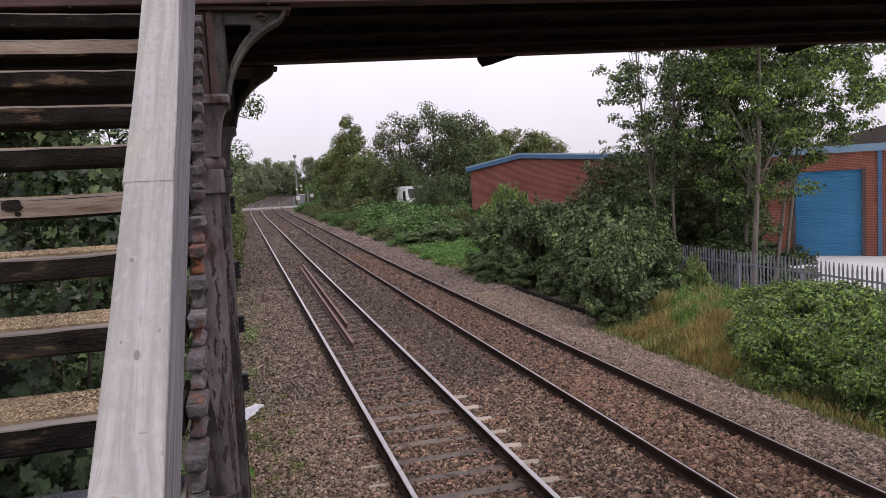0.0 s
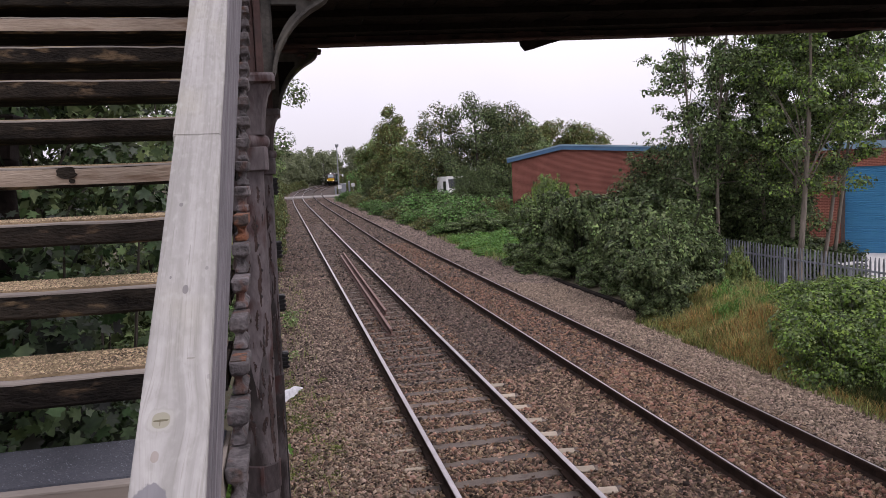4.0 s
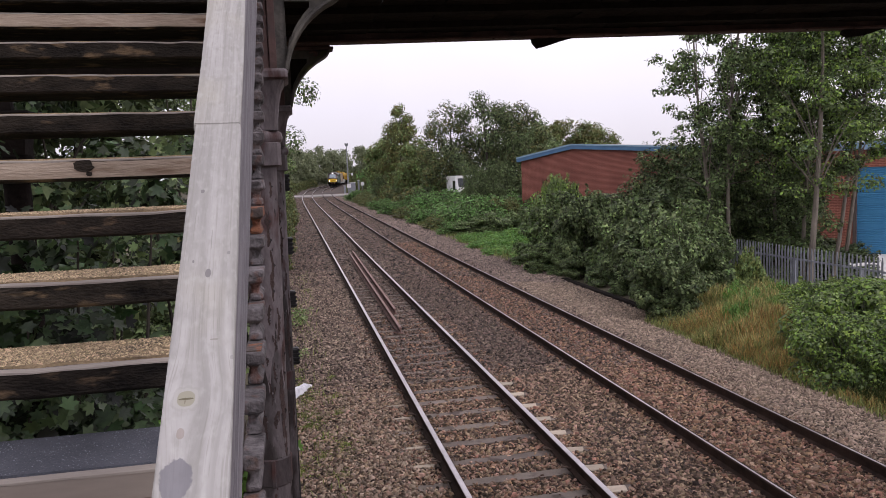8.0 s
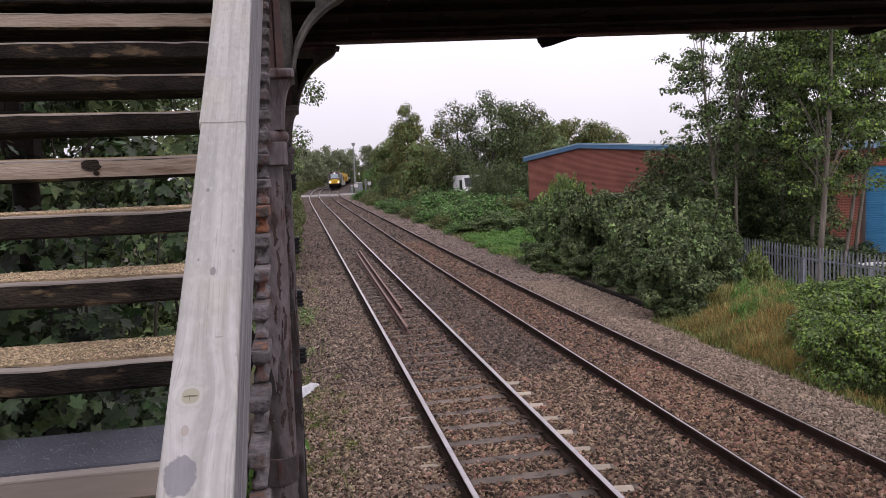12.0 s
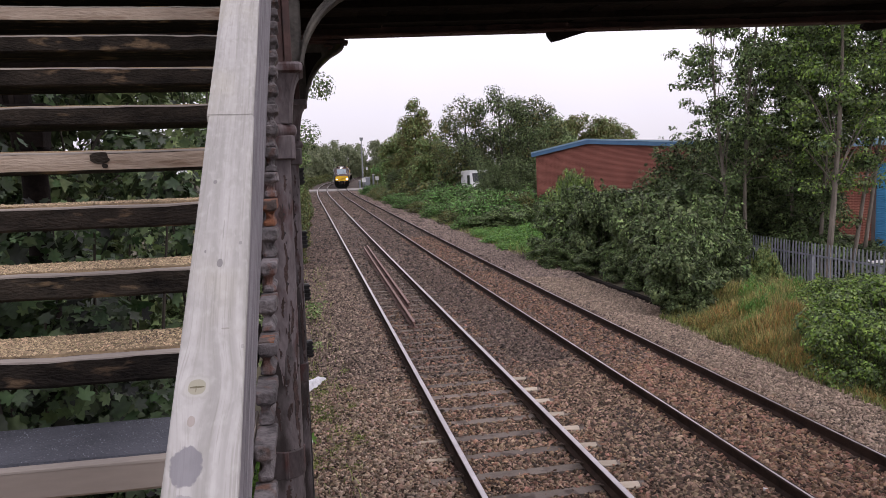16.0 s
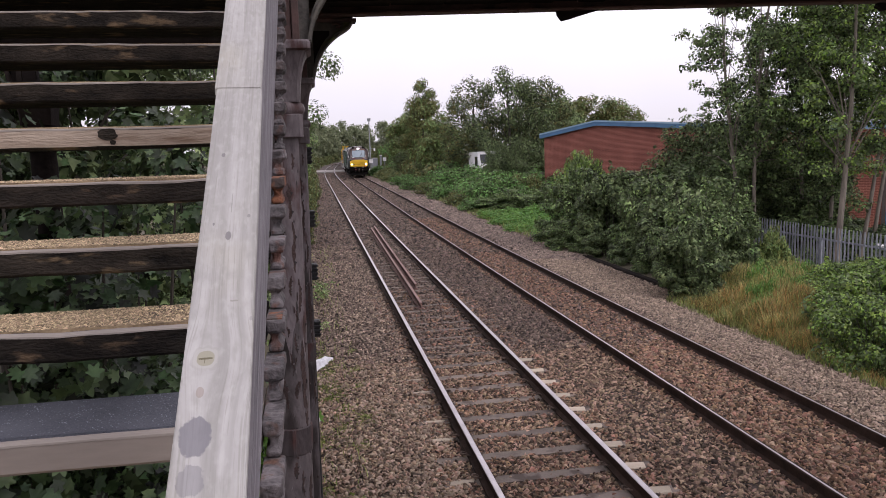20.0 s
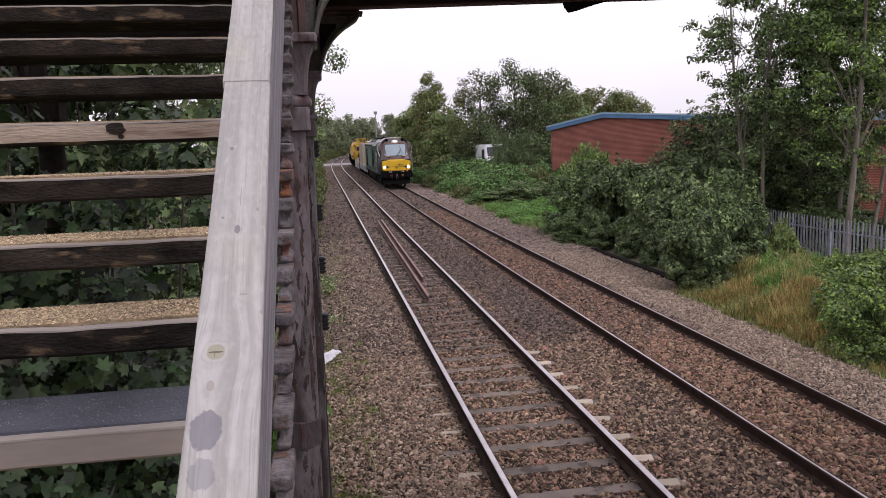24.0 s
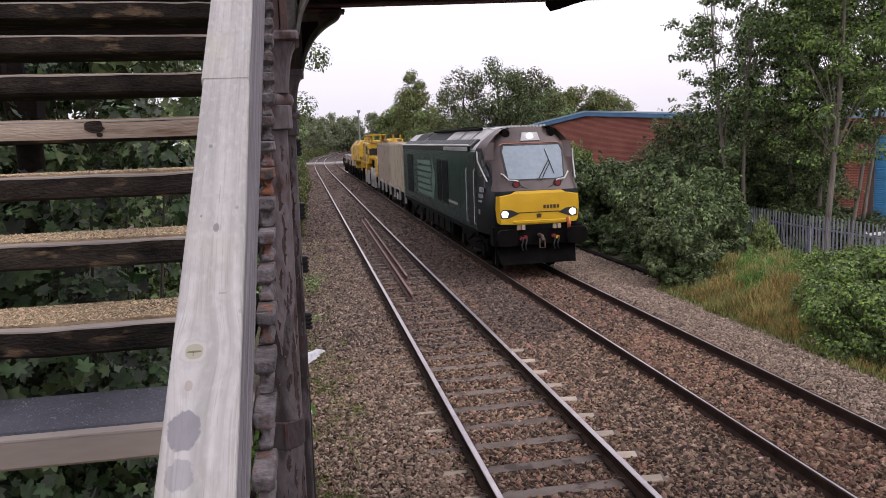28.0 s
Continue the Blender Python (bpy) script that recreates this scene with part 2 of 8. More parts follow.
    rag = noise_at(calc("MULTIPLY", x, 150.0), calc("MULTIPLY", y, 110.0), 1.0, 4)
    for sx, sy, rx, ry, c, k, ragged in spots:
        ex = calc("POWER", calc("ABSOLUTE", calc("MULTIPLY", calc("SUBTRACT", x, sx), 1 / rx)), 2.4)
        ey = calc("POWER", calc("ABSOLUTE", calc("MULTIPLY", calc("SUBTRACT", y, sy), 1 / ry)), 2.4)
        r = calc("MULTIPLY_ADD", calc("SUBTRACT", rag, 0.5), ragged, calc("ADD", ex, ey))
        f = calc("MULTIPLY", calc("SUBTRACT", 1.0, span(r, 0.8, 1.08)), k)
        col = blend(f, col, c)
    l.new(col, bsdf.inputs["Base Color"])
    bsdf.inputs["Roughness"].default_value = 0.7
    bsdf.inputs["Specular IOR Level"].default_value = 0.35
    bp = n.new("ShaderNodeBump")
    bp.inputs["Strength"].default_value, bp.inputs["Distance"].default_value = 0.35, 0.001
    l.new(lines, bp.inputs["Height"])
    l.new(bp.outputs[0], bsdf.inputs["Normal"])
    return m


DAMP, KNOT, PITH, NAIL = (0.135, 0.13, 0.15), (0.27, 0.255, 0.19), (0.1, 0.088, 0.05), (0.17, 0.16, 0.16)
M_HANDRAIL = rail_wood("pale_weathered_softwood", [
    (-0.1517, 0.7155, 0.0155, 0.02, DAMP, 0.75, 1.3), (-0.152, 0.6745, 0.013, 0.0145, DAMP, 0.45, 2.0), (-0.1511, 0.7609, 0.004, 0.006, (0.25, 0.2, 0.17), 0.6, 1.2),
    (-0.1486, 0.7987, 0.016, 0.0155, (0.27, 0.262, 0.235), 0.3, 1.6), (-0.1486, 0.7987, 0.0135, 0.0125, (0.39, 0.38, 0.345), 0.45, 1.2), (-0.1486, 0.7987, 0.0095, 0.009, KNOT, 0.9, 0.4), (-0.1486, 0.7985, 0.008, 0.0012, PITH, 0.9, 0.5), (-0.1495, 0.7965, 0.0006, 0.004, PITH, 0.6, 0.5),
    (-0.1358, 0.9677, 0.0036, 0.0068, NAIL, 0.9, 1.2), (-0.1557, 0.9881, 0.0013, 0.0025, NAIL, 0.9, 0.6), (-0.1112, 1.0003, 0.0022, 0.0032, NAIL, 0.6, 1.0), (-0.1345, 1.0237, 0.0008, 0.018, (0.22, 0.21, 0.2), 0.6, 1.2),
    (-0.1525, 1.1187, 0.0028, 0.0038, NAIL, 0.9, 0.8), (-0.1228, 0.8698, 0.0045, 0.0012, (0.2, 0.185, 0.16), 0.6, 1.5), (-0.1022, 0.8448, 0.002, 0.003, NAIL, 0.4, 1.0)], (-0.1486, 0.7987))
M_HANDRAIL_SIDE = mat("grey_side_timber", (0.09, 0.082, 0.092), (0.27, 0.25, 0.27), 0.85, 4, 14, 0.3, stretch=(8, 0.7, 26), rake=radians(-34.6))
M_TREAD = mat("dark_tread_timber", (0.004, 0.0034, 0.003), (0.034, 0.0275, 0.0215), 0.7, 8, 70, 0.4, stain=(0.125, 0.088, 0.053), stain_at=0.635, stain_scale=9, stretch=(0.9, 2.2, 2.4), rnd=0.35, spec=0.12)
M_TREAD_PALE = mat("worn_brown_timber", (0.23, 0.175, 0.13), (0.4, 0.325, 0.255), 0.75, 3, 30, 0.2, stain=(0.11, 0.055, 0.026), stain_at=0.62, stain_scale=2.6, stretch=(0.9, 4, 5))
M_TREAD_GREY = mat("grey_planed_timber", (0.2, 0.172, 0.148), (0.265, 0.232, 0.2), 0.75, 3, 30, 0.08, stretch=(0.8, 4, 5))
M_TREAD_PLANED = mat("fresh_grey_planed_timber", (0.19, 0.16, 0.138), (0.25, 0.215, 0.187), 0.7, 2.2, 24, 0.03, stretch=(0.6, 3, 3))
M_GRIT = mat("tan_grit_coating", (0.16, 0.112, 0.065), (0.4, 0.3, 0.18), 0.95, 5, 160, 0.5, stain=(0.06, 0.045, 0.033), stain_at=0.64, stain_scale=3)
M_GRAIN = mat("loose_grit_grain", (0.24, 0.175, 0.105), (0.5, 0.385, 0.24), 0.9, 30, 200, 0.0, island=0.7)
M_SPECK = mat("pale_mat_speck", (0.09, 0.095, 0.115), (0.2, 0.21, 0.24), 0.7, 30, 200, 0.0, island=0.5)
M_MAT = mat("dark_grit_mat", (0.03, 0.032, 0.041), (0.078, 0.082, 0.1), 0.85, 6, 220, 0.4)
M_IRON = mat("flaking_brown_paint_iron", (0.015, 0.011, 0.0115), (0.08, 0.062, 0.064), 0.6, 7, 45, 0.35, stain=(0.05, 0.018, 0.015), stain_at=0.56, stain_scale=7, stretch=(1, 1, 0.45), spec=0.4)
M_IRON_PLUM = mat("plum_grey_painted_iron", (0.065, 0.052, 0.055), (0.19, 0.16, 0.168), 0.6, 6, 45, 0.3, stain=(0.05, 0.019, 0.017), stain_at=0.58, stain_scale=7, stretch=(1, 1, 0.45), spec=0.4)
M_IRON_SHAFT = mat("dull_plum_painted_iron", (0.034, 0.028, 0.029), (0.125, 0.105, 0.108), 0.5, 8, 45, 0.6, stain=(0.022, 0.016, 0.0155), stain_at=0.53, stain_scale=4.5, stretch=(1, 1, 0.5), spec=0.4)
M_IRON_GREY = mat("lichen_grey_iron", (0.014, 0.0115, 0.012), (0.145, 0.127, 0.13), 0.75, 22, 90, 0.75, stain=(0.085, 0.042, 0.03), stain_at=0.6, stain_scale=16, rnd=0.35)
M_IRON_ORANGE = mat("orange_rust_iron", (0.1, 0.036, 0.018), (0.25, 0.1, 0.048), 0.9, 22, 80, 0.5, stain=(0.06, 0.045, 0.04), stain_at=0.55, stain_scale=22)
M_BRACKET = mat("mossy_cast_iron", (0.035, 0.031, 0.028), (0.115, 0.105, 0.088), 0.7, 6, 40, 0.25, stain=(0.1, 0.105, 0.04), stain_at=0.56, stain_scale=4)
M_GIRDER = mat("red_brown_painted_girder", (0.055, 0.028, 0.025), (0.12, 0.066, 0.058), 0.7, 4, 40, 0.2, stain=(0.05, 0.03, 0.028), stain_at=0.55, stain_scale=5)
# near-black timber; also carries shade on the back column, web and cross beam
M_SOFFIT = mat("near_black_timber_and_shade", (0.008, 0.006, 0.006), (0.026, 0.02, 0.017), 0.95, 3, 30, 0.3, rnd=0.35, spec=0.1)
M_BLACK = mat("black_plastic", (0.012, 0.012, 0.013), (0.03, 0.03, 0.032), 0.5, 6, 50, 0.05)

# ---------------------------------------------------------------- mesh helpers


class G:
    """Collects vertices and faces of one part."""

    def __init__(self):
        self.v, self.f = [], []

    def add(self, vs, fs):
        k = len(self.v)
        self.v += [tuple(p) for p in vs]
        self.f += [tuple(i + k for i in q) for q in fs]
        return self

    def box(self, x0, x1, y0, y1, z0, z1):
        vs = [(x, y, z) for x in (x0, x1) for y in (y0, y1) for z in (z0, z1)]
        return self.add(vs, [(0, 1, 3, 2), (4, 6, 7, 5), (0, 4, 5, 1), (2, 3, 7, 6), (0, 2, 6, 4), (1, 5, 7, 3)])

    def loft(self, rings, cap=True, closed=True):
        n = len(rings[0])
        vs = [p for r in rings for p in r]
        fs = []
        for i in range(len(rings) - 1):
            for j in range(n if closed else n - 1):
                k = (j + 1) % n
                fs.append((i * n + j, i * n + k, (i + 1) * n + k, (i + 1) * n + j))
        if cap:
            fs.append(tuple(range(n))[::-1])
            fs.append(tuple(range((len(rings) - 1) * n, len(rings) * n)))
        return self.add(vs, fs)

    def cyl(self, p0, p1, r0, r1=None, n=10):
        return self.tube([p0, p1], [r0, r0 if r1 is None else r1], n)

    def tube(self, pts, radii, n=8, cap=True):
        pts = [Vector(p) for p in pts]
        rings = []
        side = None
        for i, p in enumerate(pts):
            d = (pts[min(i + 1, len(pts) - 1)] - pts[max(i - 1, 0)]).normalized()
            if side is None:
                side = d.orthogonal().normalized()
            side = (side - d * side.dot(d)).normalized()
            up = d.cross(side)
            rings.append([p + (side * math.cos(a) + up * math.sin(a)) * radii[i] for a in [2 * math.pi * j / n for j in range(n)]])
        return self.loft(rings, cap)

    def lathe(self, cx, cy, profile, n=20):
        """profile: (radius, z) from the bottom up."""
        return self.loft([[(cx + r * math.cos(2 * math.pi * j / n), cy + r * math.sin(2 * math.pi * j / n), z) for j in range(n)] for r, z in profile])

    def extr(self, outline, axis, a, b):
        """A flat outline of pairs, drawn out from a to b along an axis (0, 1 or 2)."""
        def at(p, w):
            q = list(p)
            q.insert(axis, w)
            return tuple(q)
        return self.loft([[at(p, a) for p in outline], [at(p, b) for p in outline]])


def origin_of(ob):
    v = Vector((0, 0, 0))
    while ob:
        v += ob.location
        ob = ob.parent
    return v


def link(name, g, material, parent=None, label="", bevel=0.0, smooth=False, seg=1, local=False):
    me = bpy.data.meshes.new(name)
    off = Vector((0, 0, 0)) if local or parent is None else origin_of(parent)
    vs = [(p[0] - off.x, p[1] - off.y, p[2] - off.z) for p in g.v] if off.length else g.v
    me.from_pydata(vs, [], g.f)
    bm = bmesh.new()
    bm.from_mesh(me)
    bmesh.ops.recalc_face_normals(bm, faces=bm.faces)
    if bevel:
        sharp = [e for e in bm.edges if len(e.link_faces) == 2 and e.calc_face_angle(0) > 0.5]
        bmesh.ops.bevel(bm, geom=sharp, offset=bevel, segments=seg, affect="EDGES", clamp_overlap=True)
    bm.to_mesh(me)
    bm.free()
    if smooth:
        me.polygons.foreach_set("use_smooth", [True] * len(me.polygons))
        me.set_sharp_from_angle(angle=radians(35))
    me.materials.append(material)
    ob = new(name, me)
    ob.parent = parent
    if label:
        ob["label"] = label
    return ob


def array_mesh(name, verts, faces_flat, per, material, parent=None):
    """A mesh from numpy arrays: faces of `per` corners each."""
    me = bpy.data.meshes.new(name)
    nf = len(faces_flat) // per
    me.vertices.add(len(verts))
    me.vertices.foreach_set("co", np.ascontiguousarray(verts, dtype=np.float32).ravel())
    me.loops.add(nf * per)
    me.loops.foreach_set("vertex_index", np.ascontiguousarray(faces_flat, dtype=np.int32))
    me.polygons.add(nf)
    me.polygons.foreach_set("loop_start", np.arange(nf, dtype=np.int32) * per)
    me.polygons.foreach_set("loop_total", np.full(nf, per, dtype=np.int32))
    me.update()
    me.materials.append(material)
    ob = new(name, me)
    ob.parent = parent
    return ob


def thing(name, x, y, z, label, category, group="", kind=""):
    ob = new(name)
    ob.empty_display_size = 0.2
    ob.location = (x, y, z)
    return tagged(ob, label, category, group, kind)


# ---------------------------------------------------------------- the line of the railway
S_KNOTS = np.array([0, 40, 80, 115, 150, 190, 240, 330.0])
S_CURV = np.array([-0.2602, -0.0592, 0.046, 0.9624, 1.1247, 0.9551, 1.0396, 1.2686]) * 1e-3
Z_KNOTS = np.array([0, 30, 60, 112, 160, 200, 260, 330.0])
Z_VALS = np.array([0, 0.0843, 0.4281, 0.8911, 1.3805, 1.5887, 2.3743, 3.1071])
SS = np.arange(0, 331, 1.0)
_k = np.interp(SS, S_KNOTS, S_CURV)
TH = np.concatenate([[0], np.cumsum((_k[1:] + _k[:-1]) / 2)])
TX = np.concatenate([[0], np.cumsum(np.sin((TH[1:] + TH[:-1]) / 2))])
TY = np.concatenate([[0], np.cumsum(np.cos((TH[1:] + TH[:-1]) / 2))])
TZ = np.convolve(np.pad(np.interp(SS, Z_KNOTS, Z_VALS), 16, mode="reflect", reflect_type="odd"), np.ones(33) / 33, "valid")
TZ = TZ - TZ[0]
X_RAIL = 1.689
SIX = 3.3015
NEAR_C, FAR_C = 0.7525, SIX + 0.7525


def on_track(s, off, h=0.0):
    """The place at s metres along the line, off metres right of the near rail, h above the rail's top."""
    if s < 0:
        return Vector((X_RAIL + off, s, h))
    th = float(np.interp(s, SS, TH))
    return Vector((X_RAIL + float(np.interp(s, SS, TX)) + off * math.cos(th), float(np.interp(s, SS, TY)) - off * math.sin(th), float(np.interp(s, SS, TZ)) + h))


def heading(s):
    return float(np.interp(max(s, 0), SS, TH))


def line_x(y):
    return X_RAIL + np.interp(y, TY, TX)


def ground_z(x, y):
    """Height of the ground: the ballast bed, its shoulders, the verge and the lower yard beyond."""
    u = x - line_x(y)
    z = np.interp(y, TY, TZ)
    bed = np.interp(u, [-60, -8, -2.2, -1.1, 2.4, 3.0, 5.2, 6.0, 6.8, 8.5, 12, 15, 60], [-0.6, -0.5, -0.32, -0.2, -0.2, -0.168, -0.168, -0.2, -0.3, -0.2, -0.25, -0.9, -1.0])
    far_bed = np.interp(u, [-60, -8, -2.2, -1.1, 5.9, 6.6, 60], [0.3, 0.0, -0.32, -0.2, -0.2, -0.3, 0.2])
    w = np.clip((y - 60) / 40, 0, 1)
    return z + bed * (1 - w) + far_bed * w


# ---------------------------------------------------------------- ground
def build_ground():
    xs = np.unique(np.concatenate([np.linspace(-900, -40, 12), np.linspace(-40, -4, 13), np.arange(-4, 14, 0.5), np.linspace(14, 60, 24), np.linspace(60, 1200, 14)]))
    ys = np.unique(np.concatenate([np.linspace(-300, -10, 8), np.arange(-10, 60, 1.0), np.arange(60, 330, 5.0), np.linspace(330, 2500, 12)]))
    xx, yy = np.meshgrid(xs, ys)
    zz = ground_z(xx, yy)
    verts = np.stack([xx.ravel(), yy.ravel(), zz.ravel()], 1)
    w = len(xs)
    i, j = np.meshgrid(np.arange(len(ys) - 1), np.arange(w - 1), indexing="ij")
    a = (i * w + j).ravel()
    faces = np.stack([a, a + 1, a + w + 1, a + w], 1)
    ob = array_mesh("ground", verts, faces.ravel(), 4, M_EARTH)
    me = ob.data
    me.materials.append(M_BALLAST)
    mid = verts[faces].mean(1)
    u = mid[:, 0] - line_x(mid[:, 1])
    idx = ((u > -2.2) & (u < 7.1 + np.clip((mid[:, 1] - 12) * 0.03, 0, 0.6)) & (mid[:, 1] < 330)).astype(np.int32)
    me.polygons.foreach_set("material_index", idx)
    tagged(ob, "earth ground under weeds with a stone ballast bed", "ground", kind="structure")
    return ob


build_ground()


def stones(name, label, material, n, seed, place, size, parent=None):
    """Loose broken stones, each a small irregular solid."""
    rng = np.random.default_rng(seed)
    p = place(rng, n)
    n = len(p)
    # a chip with a small flat top, broken sides and no underside
    base = np.array([(0.5, 0.3, 0.62), (-0.45, 0.4, 0.5), (-0.1, -0.55, 0.55), (1.1, 0.15, -0.2), (-0.5, 0.95, -0.25), (-0.6, -0.85, -0.2)], float)
    tri = np.array([(0, 1, 2), (3, 4, 0), (4, 1, 0), (4, 5, 1), (5, 2, 1), (5, 3, 2), (3, 0, 2)])
    v = base[None] * rng.uniform(0.75, 1.25, (n, 6, 1)) + rng.normal(0, 0.15, (n, 6, 3))
    v[..., 0] *= rng.uniform(0.9, 1.5, (n, 1))
    v[..., 2] *= rng.uniform(0.6, 1.1, (n, 1))
    a = rng.uniform(0, 6.283, n)
    c, s = np.cos(a)[:, None], np.sin(a)[:, None]
    tilt = rng.normal(0, 0.4, (n, 1))
    x = v[..., 0] * c - v[..., 1] * s
    y = v[..., 0] * s + v[..., 1] * c
    z = v[..., 2] + tilt * x
    sc = (size * rng.lognormal(0, 0.3, n))[:, None]
    out = np.stack([x * sc, y * sc, z * sc], 2) + p[:, None, :]
    faces = tri[None] + (np.arange(n) * 6)[:, None, None]
    ob = array_mesh(name, out.reshape(-1, 3), faces.ravel(), 3, material, parent)
    return tagged(ob, label, "" if parent else "ballast", kind="stuff")


def spread(u0, u1, y0, y1, lift=0.0, keep=None, power=1.6):
    def place(rng, n):
        # denser near the footbridge
        y = y0 + (y1 - y0) * rng.uniform(0, 1, n) ** power
        u = rng.uniform(u0, u1, n)
        if keep is not None:
            ok = keep(u, y, rng)
            u, y = u[ok], y[ok]
        x = u + line_x(y)
        return np.stack([x, y, ground_z(x, y) + lift + rng.uniform(-0.02, 0.026, len(u))], 1)
    return place


def off_sleepers(u, y, rng):
    """Leaves the tops of the near line's sleepers bare."""
    on = (np.abs(u - NEAR_C) < 0.7) & (np.abs((y / 0.66 + 0.5) % 1 - 0.5) < 0.14) & (rng.uniform(0, 1, len(u)) < np.interp(y, [9, 16, 34], [0.98, 0.75, 0.35]))
    on |= (u - NEAR_C > 0.8) & (u - NEAR_C < 1.2) & (np.abs((y / 0.66 + 0.5) % 1 - 0.5) < 0.15) & (y < 13)
    on |= (NEAR_C - u > 0.86) & (NEAR_C - u < 1.16) & (np.abs((y / 0.66 + 0.5) % 1 - 0.5) < 0.07) & (y < 13)
    rails = np.min(np.abs(u[:, None] - np.array([0, 1.505, SIX, SIX + 1.505])), 1) < 0.085
    return ~on & ~rails


# ---------------------------------------------------------------- track
RAIL_FOOT = [(-0.07, -0.159), (0.07, -0.159), (0.07, -0.148), (0.012, -0.125), (0.01, -0.05), (0.034, -0.038), (0.036, -0.006), (-0.036, -0.006), (-0.034, -0.038), (-0.01, -0.05), (-0.012, -0.125), (-0.07, -0.148)]


def sweep(off, outline, s0, s1, step):
    rings = []
    n = int(math.ceil((s1 - s0) / step))
    for i in range(n + 1):
        s = s0 + (s1 - s0) * i / n
        c, th = on_track(s, off), heading(s)
        rings.append([(c.x + a * math.cos(th), c.y - a * math.sin(th), c.z + b) for a, b in outline])
    return G().loft(rings)


def build_track(off, label):
    t = thing("railway_track", X_RAIL + off, 0, 0, label, "railway track", "pair of running lines")
    for o in (off - 0.7525, off + 0.7525):
        r = link("rail", sweep(o, RAIL_FOOT, -8, 325, 2.5), M_RAIL_SIDE, t, "dark rusted web and foot")
        head = link("railhead", sweep(o, [(-0.034, -0.006), (0.034, -0.006), (0.029, 0.0), (-0.029, 0.0)], -8, 325, 2.5), M_RAIL_TOP if off == NEAR_C else M_RAIL_SIDE, r, "polished steel running surface" if off == NEAR_C else "browned railhead")
        if off != NEAR_C:
            link("worn_band", sweep(o, [(-0.016, 0.0), (0.012, 0.0), (0.011, 0.001), (-0.015, 0.001)], -8, 325, 2.5), M_RAIL_TOP, r, "thin bright worn band")
    return t


track_near = build_track(NEAR_C, "near running line with bright worn rails on concrete sleepers")
track_far = build_track(FAR_C, "far running line with sleepers buried in rusty ballast")


def build_sleepers():
    g = G()
    g.loft([[(-1.25, -0.11, z), (1.25, -0.11, z), (1.25, 0.11, z), (-1.25, 0.11, z)] if z < -0.05 else
            [(-1.24, -0.095, z), (1.24, -0.095, z), (1.24, 0.095, z), (-1.24, 0.095, z)] for z in (-0.2, -0.02, 0.0)])
    end = G().loft([[(0.86, -0.085, z), (1.13, -0.1, z), (1.17, 0.06, z), (0.9, 0.1, z)] for z in (-0.1, 0.012)])
    clip_pts = [(0.0, -0.05, 0.0), (0.05, -0.055, 0.035), (0.09, -0.03, 0.045), (0.1, 0.0, 0.03), (0.085, 0.035, 0.045), (0.04, 0.05, 0.04), (0.0, 0.045, 0.02)]
    clip = G().tube(clip_pts, [0.011] * len(clip_pts), 5)
    rng = random.Random(3)
    for track, off, first, last in ((track_near, NEAR_C, 7, 70), (track_far, FAR_C, 7, 40)):
        sl = end_me = cl = None
        for i in range(first, last):
            s = i * 0.66
            c, th = on_track(s, off), heading(s)
            if sl is None:
                sl = link("sleeper", g, M_CONCRETE, track, local=True)
                o = sl
            else:
                o = sl.copy()
                scene.collection.objects.link(o)
            dz = -0.185 if off == NEAR_C else -0.205
            o.location = Vector((c.x, c.y, c.z + dz + rng.uniform(-0.008, 0.006))) - track.location
            o.rotation_euler = (0, 0, -th + rng.uniform(-0.012, 0.012))
            if off == NEAR_C and i < 20:
                if end_me is None:
                    end_me = link("sleeper_end", end, M_CONC_PALE, o, "pale exposed sleeper end", local=True, bevel=0.01)
                    e = end_me
                else:
                    e = end_me.copy()
                    scene.collection.objects.link(e)
                    e.parent = o
                if i % 3 != 1:
                    e = end_me.copy()
                    scene.collection.objects.link(e)
                    e.parent = o
                    e.rotation_euler = (0, 0, math.pi)
                    e.scale = (1.0, rng.uniform(0.35, 0.7), 0.9)
            if i < 30:
                for side in (-0.7525, 0.7525):
                    for d in (-1, 1):
                        if cl is None:
                            cl = link("rail_clip", clip, M_CLIP, o, local=True)
                            q = cl
                        else:
                            q = cl.copy()
                            scene.collection.objects.link(q)
                            q.parent = o
                        q.location = (side + d * 0.05, rng.uniform(-0.01, 0.01), 0.028)
                        q.rotation_euler = (0, 0, 0 if d > 0 else math.pi)
    g2 = G()
    for i in range(70, 160):
        s = i * 0.66
        a, b = on_track(s - 0.1, NEAR_C), on_track(s + 0.1, NEAR_C)
        g2.box(a.x - 1.25, a.x + 1.25, a.y, b.y, a.z - 0.3, a.z - 0.183)
    ob = link("buried_sleeper_rest", g2, M_CONCRETE, track_near)
    tagged(ob, kind="stuff")


